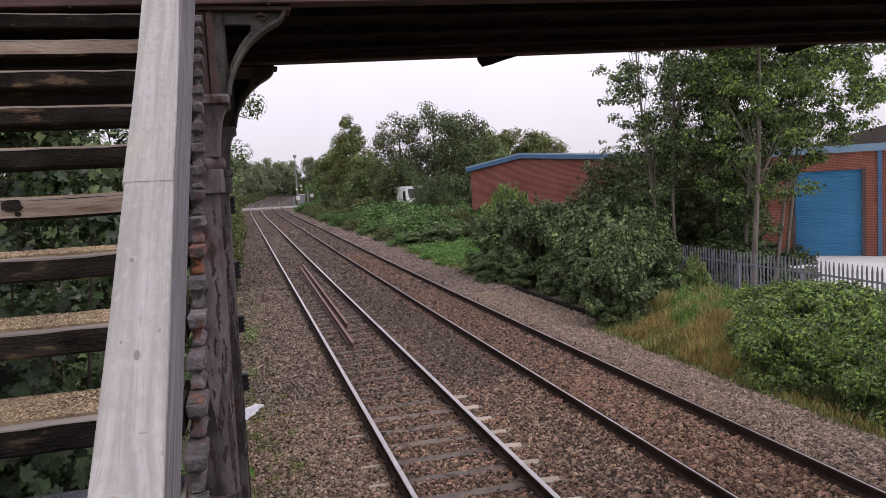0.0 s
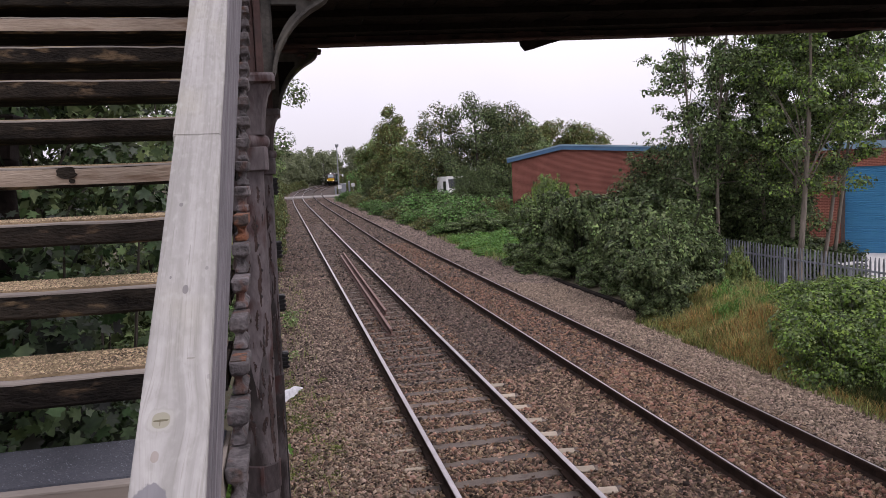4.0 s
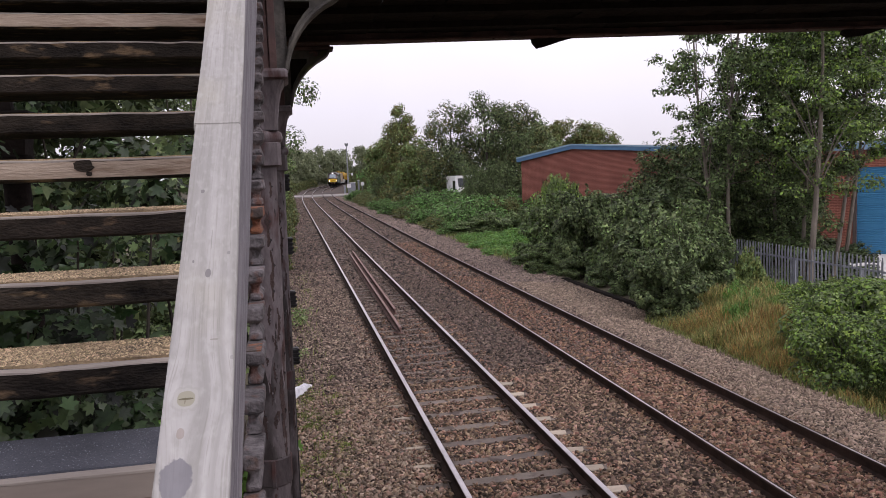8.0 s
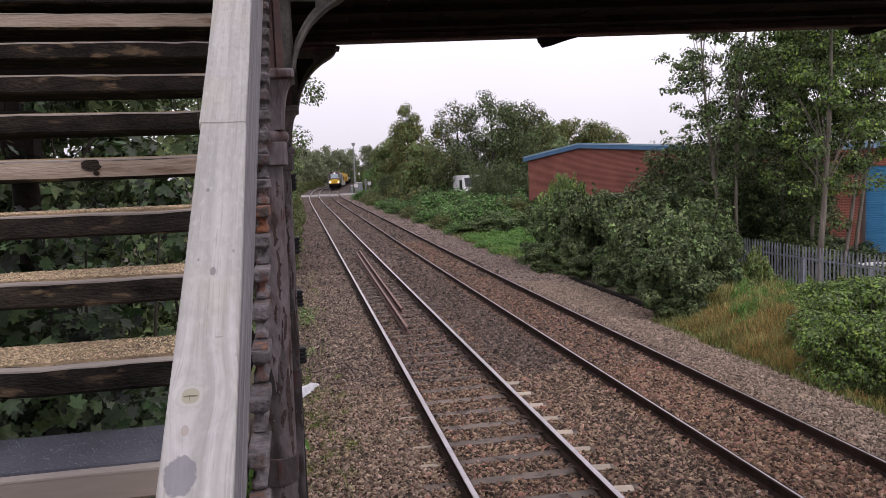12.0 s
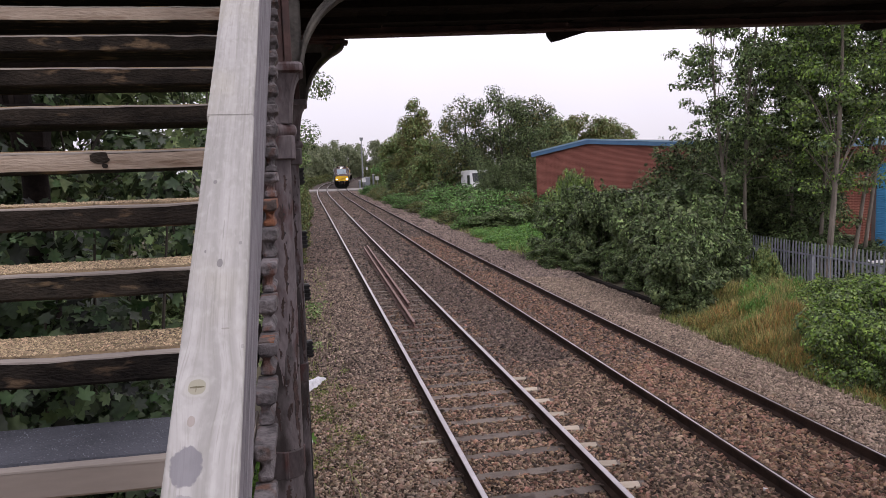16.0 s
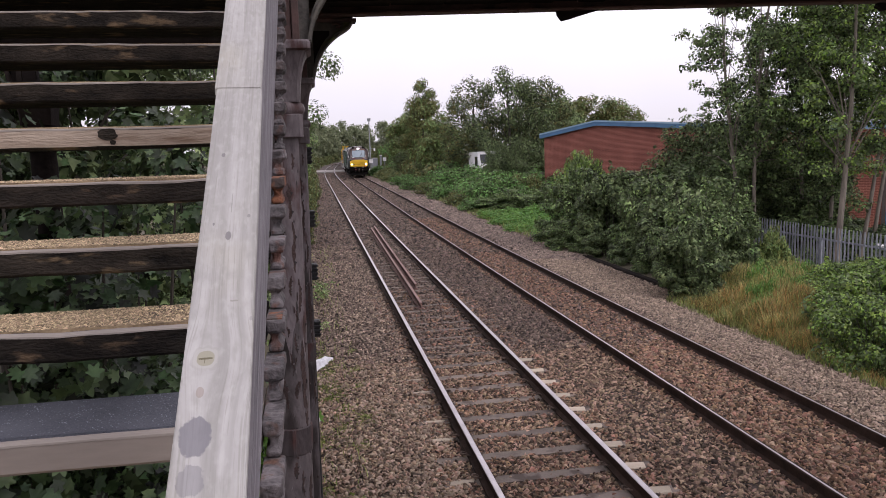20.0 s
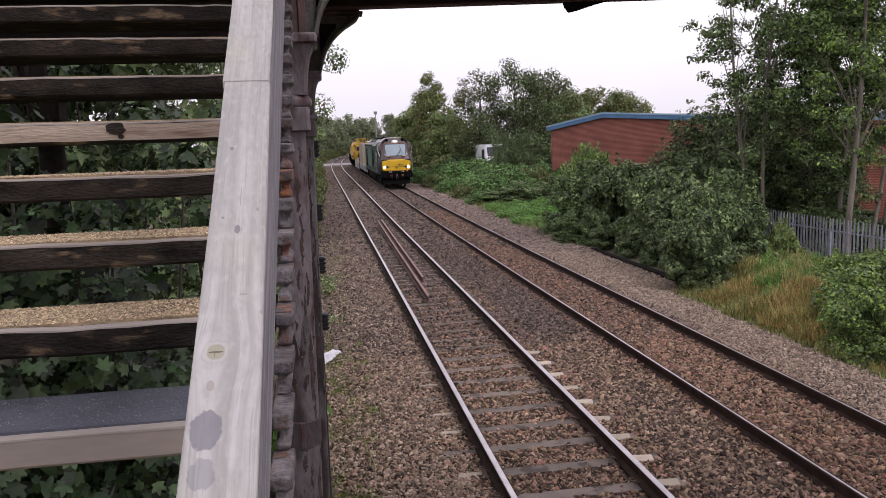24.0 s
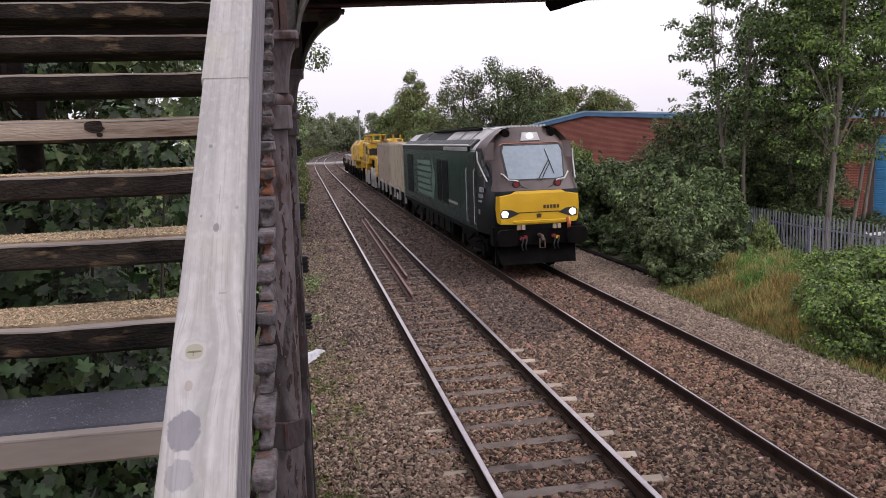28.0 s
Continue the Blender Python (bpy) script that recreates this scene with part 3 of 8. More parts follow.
def old_rail(x0, y0, x1, y1, label):
    """A cut length of rail lying in the four-foot."""
    g = G()
    rings = []
    d = Vector((x1 - x0, y1 - y0, 0)).normalized()
    side = Vector((d.y, -d.x, 0))
    for x, y in ((x0, y0), ((x0 + x1) / 2, (y0 + y1) / 2), (x1, y1)):
        z = float(ground_z(np.array(x), np.array(y))) + 0.185
        rings.append([Vector((x, y, z)) + side * a + Vector((0, 0, b)) for a, b in RAIL_FOOT])
    g.loft(rings)
    ob = link("loose_rail", g, M_OLD_RAIL, None, bevel=0.002)
    strip = []
    for x, y in ((x0, y0), ((x0 + x1) / 2, (y0 + y1) / 2), (x1, y1)):
        z = float(ground_z(np.array(x), np.array(y))) + 0.185
        strip.append([Vector((x, y, z)) + side * a + Vector((0, 0, b)) for a, b in ((-0.032, -0.008), (0.032, -0.008), (0.026, -0.002), (-0.026, -0.002))])
    link("worn_head", G().loft(strip), M_OLD_HEAD, ob, "paler strip along the rail head")
    link("cut_face", G().loft([[strip[0][0] * 0 + Vector((x0, y0, float(ground_z(np.array(x0), np.array(y0))) + 0.185)) + side * a * 0.92 + Vector((0, 0, b)) - d * k for a, b in RAIL_FOOT] for k in (0.0, 0.004)]), M_OLD_HEAD, ob, "bright sawn end")
    return tagged(ob, label, "rail", "loose rails between the rails")


old_rail(2.26, 17.35, 2.38, 35.0, "red-rusted length of rail lying in the track")
old_rail(2.47, 19.9, 2.58, 36.1, "shorter red-rusted rail lying in the track")


# ---------------------------------------------------------------- level crossing
def build_crossing():
    t = thing("level_crossing", 5, 128, 1.0, "pale concrete level crossing deck across both tracks", "level crossing", kind="structure")
    spans = [(-3.2, -0.12), (0.12, 1.385), (1.625, SIX - 0.12), (SIX + 0.12, SIX + 1.385), (SIX + 1.625, SIX + 5.5)]
    for u0, u1 in spans:
        for k in range(3):
            s0, s1 = 123.5 + k * 3.4, 123.5 + k * 3.4 + 3.37
            vs = [on_track(s0, u0, -0.02), on_track(s0, u1, -0.02), on_track(s1, u1, -0.02), on_track(s1, u0, -0.02)]
            link("deck_panel", G().loft([[p + Vector((0, 0, -0.18)) for p in vs], vs]), M_CROSSING, t)
    return t


build_crossing()

# ---------------------------------------------------------------- footbridge stairs
RISE, GOING, Y0, Z0 = 0.168, 0.2545, 1.809, 3.131
STAIR_L, STAIR_R = -1.62, -0.166


def build_stairs():
    rng = random.Random(11)
    st = thing("footbridge_stairs", -0.9, 1.8, -0.4, "open timber footbridge stairs with gritted treads on rusted iron brackets", "stairs")
    for i in range(8, -21, -1):
        y, z = Y0 + GOING * i, Z0 + RISE * i
        th = 0.067
        # a worn plank: its front edge wavers along its length
        rings = []
        n = 22
        wob = rng.uniform(0, 6)
        for k in range(n + 1):
            x = STAIR_L + (STAIR_R - STAIR_L) * k / n
            w = 0.004 * math.sin(5 * x + wob) + 0.003 * math.sin(17 * x + 2 * wob) + rng.uniform(-0.0025, 0.0025)
            d = 0.0016 * math.sin(7 * x + wob * 1.3) + rng.uniform(-0.0018, 0.0018)
            if i == -1:
                w, d = w * 0.15, d * 0.15
            if i == 5:
                d += 0.003 * math.sin(6 * x + 1.0)
            r = 0.007
            rings.append([(x, y + w + r, z + d), (x, y + w, z + d - r), (x, y + w * 0.6, z - th + d * 0.7 + r), (x, y + w * 0.6 + r, z - th + d * 0.7), (x, y + 0.27, z - th), (x, y + 0.27, z)])
        material = {-1: M_TREAD_PLANED}.get(i, M_TREAD)
        label = {3: "worn brown timber with a dark burnt stain", -1: "grey planed front edge"}.get(i, "")
        tr = link("tread", G().loft(rings), material, st, label, smooth=True)
        # pale strip paints the highlight along the worn top edge
        edge = [[(q[1][0], q[1][1] - 0.0012, q[1][2] + 0.003 - 0.003 * rng.random()), (q[1][0], q[1][1], q[1][2] + 0.0055), (q[0][0], q[0][1], q[0][2] + 0.0012), (q[0][0], q[0][1] + 0.014 + 0.012 * rng.random(), q[0][2] + 0.0012), (q[0][0], q[0][1] + 0.01, q[0][2] - 0.004)] for q in rings]
        link("worn_edge", G().loft(edge), M_TREAD_GREY, tr, "pale arris, worn and with its highlight painted in")
        # only the face is brown; the dark plank paints the shade on its underside
        if i in (3, 7):
            face = [[(q[1][0], q[1][1] - 0.003, q[1][2]), (q[2][0], q[2][1] - 0.003, q[2][2] + 0.002), (q[2][0], q[2][1] + 0.008, q[2][2] + 0.002), (q[1][0], q[1][1] + 0.008, q[1][2])] for q in rings]
            link("front_face", G().loft(face), M_TREAD_PALE, tr, "brown timber face; the plank behind is darkened as shade")
        if i == 3:
            for bx, bz, rx, rz in ((-0.675, -0.02, 0.03, 0.021), (-0.66, -0.047, 0.01, 0.008)):
                pts = [(bx + rx * rng.uniform(0.8, 1.15) * math.cos(a), z + bz + rz * rng.uniform(0.8, 1.15) * math.sin(a)) for a in np.linspace(0, 6.0, 14)]
                link("burnt_stain", G().extr(pts, 1, y - 0.0105, y + 0.02), M_TREAD, tr, "dark burnt stain")
        mat_top = M_MAT if i == -1 else M_GRIT
        lip = 0.022 if i == -1 else 0.03
        rings = []
        for k in range(n + 1):
            x = STAIR_L + 0.01 + (STAIR_R - STAIR_L - 0.02) * k / n
            e = 0 if i == -1 else rng.uniform(-0.006, 0.006)
            d = 0.0016 * math.sin(7 * x + wob * 1.3) + (0.003 * math.sin(6 * x + 1.0) if i == 5 else 0)
            rings.append([(x, y + lip + e, z + d - 0.004), (x, y + lip + e + 0.004, z + d + 0.006), (x, y + 0.262, z + 0.006), (x, y + 0.262, z - 0.004)])
        link("mat" if i == -1 else "grit_coating", G().loft(rings), mat_top, tr, "dark blue-grey grit mat" if i == -1 else "tan gritted top")
        if i in (-1, 0, 1, 2):
            o, n_grain = origin_of(tr), 2200 if i == -1 else 8500

            def strewn(rg, n, y=y, z=z, o=o):
                return np.stack([rg.uniform(-1.1, STAIR_R - 0.02, n) - o.x, y + 0.03 + rg.uniform(0, 0.225, n) - o.y, np.full(n, z + 0.007) - o.z], 1)
            stones("mat_speck" if i == -1 else "grit_grain", "pale flecks in the mat" if i == -1 else "loose tan grit grains", M_SPECK if i == -1 else M_GRAIN, n_grain, 300 + i, strewn, 0.0011 if i == -1 else 0.0021, tr)
        # spool-shaped iron castings that carry the tread's end, two to each step
        for half in (0, 1):
            rings = []
            y1, z1 = y - GOING * 0.5 * half, z - RISE * 0.5 * half
            for w, h in ((0.026, 0.0), (0.031, 0.003), (0.032, 0.011), (0.028, 0.018), (0.019, 0.024), (0.0175, 0.036), (0.024, 0.044), (0.036, 0.05), (0.041, 0.054), (0.0415, 0.078), (0.037, 0.0825)):
                j = [rng.uniform(-0.0022, 0.0022) for _ in range(10)]
                cx = -0.142 + j[8] * 0.6
                yy, zz = y1 + 0.012, z1 - RISE * 0.5 + h + j[9] * 0.3
                x0, x1 = cx - w * 0.5 + j[0], cx + w * 0.62 + j[1]
                c = 0.005
                front, back = yy + 0.03 - w * 0.7, yy + 0.115 + w
                rings.append([(x0, front + c + j[2], zz), (x0 + c, front + j[3], zz), (x1 - c, front + j[4], zz), (x1, front + c + j[5], zz), (x1, back, zz), (x0, back, zz)])
            rusty = (i == 2 and half == 0) or (i == -2 and half == 1)
            br = link("tread_bracket", G().loft(rings), M_IRON_ORANGE if rusty else M_IRON_GREY, st, "bright orange rust" if rusty else "", bevel=0.0025)
            if (i, half) in ((0, 0), (-2, 0), (-3, 1)):
                link("rust_scab", G().box(-0.158, -0.121, y1 + 0.02, y1 + 0.1, z1 - 0.0035, z1 + 0.0015), M_IRON_ORANGE, br, "orange rusted top")
    # raking bearers under the treads
    for x in (-1.57,):
        a = (Y0 - GOING * 20 + 0.2, Z0 - RISE * 20 - 0.1)
        b = (Y0 + GOING * 8 + 0.25, Z0 + RISE * 8 - 0.07)
        g = G().extr([(a[0], a[1]), (b[0], b[1]), (b[0], b[1] - 0.14), (a[0], a[1] - 0.14)], 0, x - 0.035, x + 0.035)
        link("bearer", g, M_TREAD, st)
    return st


stairs = build_stairs()


def rail_z(y):
    return 3.425 + 0.69 * (y - 0.967)


def build_handrail():
    t = thing("stair_handrail", -0.14, 0.5, 2.0, "pale weathered timber handrail on a grey side board", "handrail")

    def plank(y0, y1, x0, x1, x2, x3, drop, name, material, label, top=0.0, bevel=0.0014):
        rings = []
        n = 14
        for k in range(n + 1):
            f = k / n
            y = y0 + (y1 - y0) * f
            a, b = x0 + (x2 - x0) * f, x1 + (x3 - x1) * f
            z = rail_z(y) - top
            e = 0.0015 * math.sin(9 * y)
            rings.append([(a + e, y, z), (b + e, y, z), (b + e, y, z - drop), (a + e, y, z - drop)])
        return link(name, G().loft(rings), material, t, label, bevel=bevel, seg=2)
    low = plank(-2.6, 1.2776, -0.168, -0.097, -0.1735, -0.1005, 0.014, "lower_rail", M_HANDRAIL, "pale timber with knots and a damp stain")
    plank(1.2778, 4.05, -0.1765, -0.1015, -0.215, -0.112, 0.014, "upper_rail", M_HANDRAIL, "pale timber butted to the lower length", top=-0.001)
    # lower layers give the one rail darker sides than its top
    plank(-2.6, 1.2776, -0.166, -0.0985, -0.1715, -0.102, 0.031, "rail_core", M_HANDRAIL_SIDE, "darker grey side of the rail", top=0.0142)
    plank(1.2778, 4.05, -0.1745, -0.103, -0.213, -0.1135, 0.031, "rail_core", M_HANDRAIL_SIDE, "darker grey side of the rail", top=0.0142)
    rings = []
    for k in range(19):
        y = -2.6 + 6.65 * k / 18
        z, drop = rail_z(y) - 0.046, max(0.1, 0.06 + 0.115 * y)
        rings.append([(-0.14, y, z), (-0.104, y, z), (-0.104, y, z - drop), (-0.14, y, z - drop)])
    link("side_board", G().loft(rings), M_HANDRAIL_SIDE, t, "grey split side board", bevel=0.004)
    # posts that hold it up
    for y in (-1.2, 0.2):
        z = rail_z(y) - 0.2
        link("post", G().box(-0.15, -0.118, y, y + 0.06, z - 0.78, z), M_IRON, t, bevel=0.004)
    return t


build_handrail()


# ---------------------------------------------------------------- iron columns
def build_column():
    y = 4.0
    t = thing("iron_column", -0.22, y, -0.3, "cast-iron column with flaking dark brown paint and an arched bracket", "column", "columns of the footbridge")
    n = 24

    def cx(z):
        return -0.21 + 0.0115 * (z - 1.7)

    def ring(r, z, nn=n):
        return [(cx(z) + r * math.cos(2 * math.pi * j / nn), y + r * math.sin(2 * math.pi * j / nn), z) for j in range(nn)]
    link("base", G().loft([ring(r, z) for r, z in ((0.17, -0.35), (0.17, -0.2), (0.12, -0.15), (0.12, 0.1), (0.106, 0.14))]), M_IRON, t, smooth=True)
    link("shaft", G().loft([ring(r, z) for r, z in ((0.091, 0.14), (0.09, 1.2), (0.089, 2.0), (0.087, 2.8), (0.086, 3.62))]), M_IRON_SHAFT, t, "plum-grey paint, in a darker tone than the upper shaft", smooth=True)
    # paler shell puts the upper shaft's sky light into its paint; jagged lower edge
    nn = 72
    torn = random.Random(9)
    lower = [(cx(z) + 0.0885 * math.cos(2 * math.pi * j / nn), y + 0.0885 * math.sin(2 * math.pi * j / nn), z) for j in range(nn) for z in (2.62 + 0.14 * math.sin(j * 0.55) + 0.06 * math.sin(j * 1.7) + torn.uniform(-0.05, 0.05),)]
    link("paint_coat", G().loft([lower, ring(0.0876, 3.1, nn), ring(0.0869, 3.62, nn)], cap=False), M_IRON_PLUM, t, "paler copy of the shaft's paint, sky light in its colour", smooth=True)
    flakes = random.Random(5)
    m_bare = mat("bare_brown_iron", (0.024, 0.014, 0.0125), (0.06, 0.033, 0.028), 0.8, 20, 80, 0.3)
    m_curl = mat("curling_plum_paint", (0.075, 0.064, 0.066), (0.15, 0.13, 0.134), 0.6, 20, 80, 0.2)
    m_dark = mat("dark_curled_paint", (0.012, 0.01, 0.01), (0.03, 0.024, 0.023), 0.7, 20, 80, 0.2)

    def r_at(z):
        return float(np.interp(z, [0.14, 1.2, 2.0, 2.8, 3.62], [0.091, 0.09, 0.089, 0.087, 0.086]))

    def patch(name, pts, lift, material):
        rings = [[(cx(zz) + (r_at(zz) + q) * math.cos(a), y + (r_at(zz) + q) * math.sin(a), zz) for a, zz in pts] for q in (-0.006, lift)]
        link(name, G().loft(rings), material, t)
    # long torn patches where the paint has come away, each with a lifted rim
    for a0, z0, ln, wd in ((-1.25, 3.3, 0.17, 0.2), (-1.05, 3.06, 0.24, 0.16), (-1.35, 2.86, 0.1, 0.12), (-0.95, 2.8, 0.16, 0.14), (-1.75, 3.12, 0.09, 0.1), (-0.75, 2.42, 0.26, 0.24), (-1.1, 2.55, 0.1, 0.09), (-0.6, 2.2, 0.22, 0.16), (-1.9, 2.3, 0.14, 0.18), (-1.0, 1.78, 0.14, 0.1), (-1.6, 2.62, 0.05, 0.1), (-2.0, 2.85, 0.18, 0.16), (-1.3, 2.3, 0.08, 0.16), (-0.5, 2.6, 0.2, 0.14), (-1.5, 1.86, 0.08, 0.2), (-0.55, 1.7, 0.2, 0.2), (-1.75, 1.6, 0.16, 0.16), (-2.2, 2.5, 0.2, 0.2), (-1.15, 2.7, 0.06, 0.1), (-0.9, 3.5, 0.08, 0.12), (-1.6, 3.42, 0.1, 0.12), (-1.45, 2.45, 0.12, 0.07)):
        m = 12
        left, right = [], []
        drift = 0.0
        for q in range(m + 1):
            f = q / m
            drift += flakes.uniform(-0.05, 0.05)
            w = wd * math.sin(math.pi * (0.08 + 0.84 * f)) * flakes.uniform(0.35, 1.0)
            zz = z0 + ln * (f - 0.5) * 2 * 0.55
            left.append((a0 + drift - w, zz + flakes.uniform(-0.004, 0.004)))
            right.append((a0 + drift + w, zz + flakes.uniform(-0.004, 0.004)))
        patch("bare_patch", left + right[::-1], 0.0017, m_bare)
        for q in range(2, m - 1, 3):
            (a1, z1), (a2, z2) = right[q], right[q + 1]
            patch("paint_flake", [(a1 - 0.03, z1), (a1 + 0.08, (z1 + z2) / 2), (a2 - 0.03, z2)], flakes.uniform(0.003, 0.006), m_curl if q % 2 else m_dark)
    for k in range(84):
        z = flakes.uniform(0.9, 3.58)
        a0 = flakes.uniform(-2.9, -0.2)
        w, h = flakes.uniform(0.02, 0.09), flakes.uniform(0.008, 0.035)
        m = 9
        pts = []
        for q in range(m):
            b = 2 * math.pi * q / m
            f = flakes.uniform(0.3, 1.1)
            pts.append((a0 + w * f * math.cos(b), z + h * f * math.sin(b)))
        patch("paint_flake", pts, 0.0018 if k % 3 else flakes.uniform(0.003, 0.006), (m_bare, m_dark, m_curl)[k % 3])
    col = link("collar", G().loft([ring(r, z) for r, z in ((0.091, 1.94), (0.096, 1.945), (0.097, 2.085), (0.091, 2.09))]), M_IRON, t, "bolted band round the shaft", smooth=True)
    link("collar_lug", G().box(cx(2) - 0.008, cx(2) + 0.012, y - 0.112, y - 0.09, 1.94, 2.09), M_IRON, col, bevel=0.003)

    def square(hw, z, x_shift=0.0):
        c = 0.015
        x, h = cx(z) + x_shift, hw
        return [(x - h + c, y - h, z), (x + h - c, y - h, z), (x + h, y - h + c, z), (x + h, y + h - c, z), (x + h - c, y + h, z), (x - h + c, y + h, z), (x - h, y + h - c, z), (x - h, y - h + c, z)]
    link("block", G().loft([square(h, z) for h, z in ((0.1, 3.62), (0.112, 3.625), (0.112, 3.735), (0.105, 3.74))]), M_IRON_PLUM, t)
    link("ring_moulding", G().loft([ring(r, z) for r, z in ((0.108, 3.735), (0.122, 3.75), (0.126, 3.77), (0.12, 3.79), (0.108, 3.8))]), M_IRON_PLUM, t, smooth=True)
    link("neck", G().loft([square(h, z) for h, z in ((0.102, 3.8), (0.106, 3.87), (0.115, 3.95), (0.128, 4.01), (0.145, 4.045))]), M_IRON_PLUM, t, smooth=True)
    link("capital", G().loft([square(h, z) for h, z in ((0.15, 4.045), (0.166, 4.055), (0.166, 4.085), (0.158, 4.098))]), M_IRON_PLUM, t)
    # the spandrel bracket
    arch = [(-0.012, 4.1), (0.0, 4.16), (0.015, 4.21), (0.037, 4.255), (0.063, 4.3), (0.093, 4.34), (0.124, 4.372), (0.155, 4.398), (0.184, 4.42), (0.215, 4.438), (0.243, 4.455), (0.268, 4.475), (0.284, 4.5), (0.288, 4.522)]
    rings = []
    for i, (x, z) in enumerate(arch):
        a, b = arch[max(i - 1, 0)], arch[min(i + 1, len(arch) - 1)]
        d = Vector((b[0] - a[0], b[1] - a[1])).normalized()
        nx, nz = -d.y, d.x
        w = 0.02
        rings.append([(x, y - 0.07, z), (x + nx * w, y - 0.07, z + nz * w), (x + nx * w, y + 0.05, z + nz * w), (x, y + 0.05, z)])
    br = link("arch_rib", G().loft(rings), M_BRACKET, t, "mossy curved rib", bevel=0.004)
    inner = [(x - 0.014, z + 0.014) for x, z in arch]
    # the web plate between rib, leg and top, with its window
    hole_x0, hole_x1, hole_z1 = 0.0, 0.085, 4.452
    web = G()
    for (xa, za), (xb, zb) in zip(inner[:-1], inner[1:]):
        if xb <= xa:
            continue
        for lo_a, lo_b, hi in ((za, zb, 4.51),):
            if xa > hole_x1 or xb < hole_x0:
                web.extr([(xa, lo_a), (xb, lo_b), (xb, hi), (xa, hi)], 1, y - 0.03, y + 0.0)
            else:
                web.extr([(xa, lo_a), (xb, lo_b), (xb, lo_b + 0.035), (xa, lo_a + 0.035)], 1, y - 0.03, y + 0.0)
                if lo_b + 0.035 < hole_z1:
                    web.extr([(xa, hole_z1), (xb, hole_z1), (xb, hi), (xa, hi)], 1, y - 0.03, y + 0.0)
                else:
                    web.extr([(xa, lo_a + 0.03), (xb, lo_b + 0.03), (xb, hi), (xa, hi)], 1, y - 0.03, y + 0.0)
    web.box(-0.07, inner[0][0] + 0.012, y - 0.03, y, 4.1, 4.51)
    link("web_plate", web, M_BRACKET, t, "grey lichened web plate")
    link("leg", G().box(-0.105, -0.068, y - 0.05, y + 0.03, 4.1, 4.52), M_GIRDER, t, "rusty upright", bevel=0.003)
    link("leg", G().box(-0.2, -0.107, y - 0.04, y + 0.03, 4.1, 4.52), M_GIRDER, t, "rusty upright", bevel=0.003)
    link("top_plate", G().box(-0.16, 0.31, y - 0.075, y + 0.06, 4.512, 4.534), M_GIRDER, t, "rusty flat plate", bevel=0.003)
    scroll = G().tube([(0.13, y - 0.05, 4.49), (0.16, y - 0.055, 4.5), (0.19, y - 0.05, 4.487), (0.18, y - 0.05, 4.47), (0.16, y - 0.05, 4.475)], [0.008, 0.01, 0.01, 0.009, 0.006], 6)
    link("ornament", scroll, M_GIRDER, t)
    return t


column = build_column()
column_far = copy_thing(column, Matrix.Translation((-0.2, 5.86, -0.3)))
# near-black plate paints the far bracket's silhouette against the sky
link("web_fill", G().extr([(0.05, 4.4), (0.2, 4.4), (0.215, 4.46), (0.23, 4.51), (0.252, 4.555), (0.278, 4.6), (0.308, 4.64), (0.34, 4.672), (0.37, 4.698), (0.4, 4.72), (0.43, 4.74), (0.46, 4.757), (0.49, 4.78), (0.505, 4.82), (0.52, 4.93), (0.05, 4.93)], 1, -0.02, 0.02), M_SOFFIT, column_far, "near-black solid web, painted as a silhouette", local=True)
for x, y in ((10.2, 4.0), (10.2, 5.86)):
    copy_thing(column, Matrix.LocRotScale((x, y, -0.3), Euler((0, 0, math.pi)), None))
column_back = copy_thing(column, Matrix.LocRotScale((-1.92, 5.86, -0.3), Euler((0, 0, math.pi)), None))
tagged(column_back, "iron column behind the stairs, its shade painted near-black", "column")
# near-black recolouring puts the shade below the deck into the column
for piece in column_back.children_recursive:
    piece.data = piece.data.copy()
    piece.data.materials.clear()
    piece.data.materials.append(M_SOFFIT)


def build_cable_clamps():
    for z0 in (3.465, 2.969, 2.547, 2.088):
        t = thing("cable_clamp", -0.095, 6.03, z0, "ribbed black plastic cable clamp on the column", "cable clamp", "clamps down the column")
        z1 = z0 + 0.132
        link("body", G().box(-0.15, -0.052, 5.99, 6.06, z0, z1), M_BLACK, t, bevel=0.004)
        for k in range(4):
            z = z0 + 0.012 + k * 0.033
            link("rib", G().box(-0.15, -0.043, 5.975, 5.992, z, z + 0.016), M_BLACK, t, bevel=0.003)
    g = G().cyl((-0.115, 6.03, -0.2), (-0.108, 6.03, 4.5), 0.016, n=8)
    tagged(link("cable", g, M_BLACK, None, smooth=True), "black cable down the column", "cable")


build_cable_clamps()


# ---------------------------------------------------------------- footbridge deck
def deck_z(x):
    return 4.515 + 0.024 * x


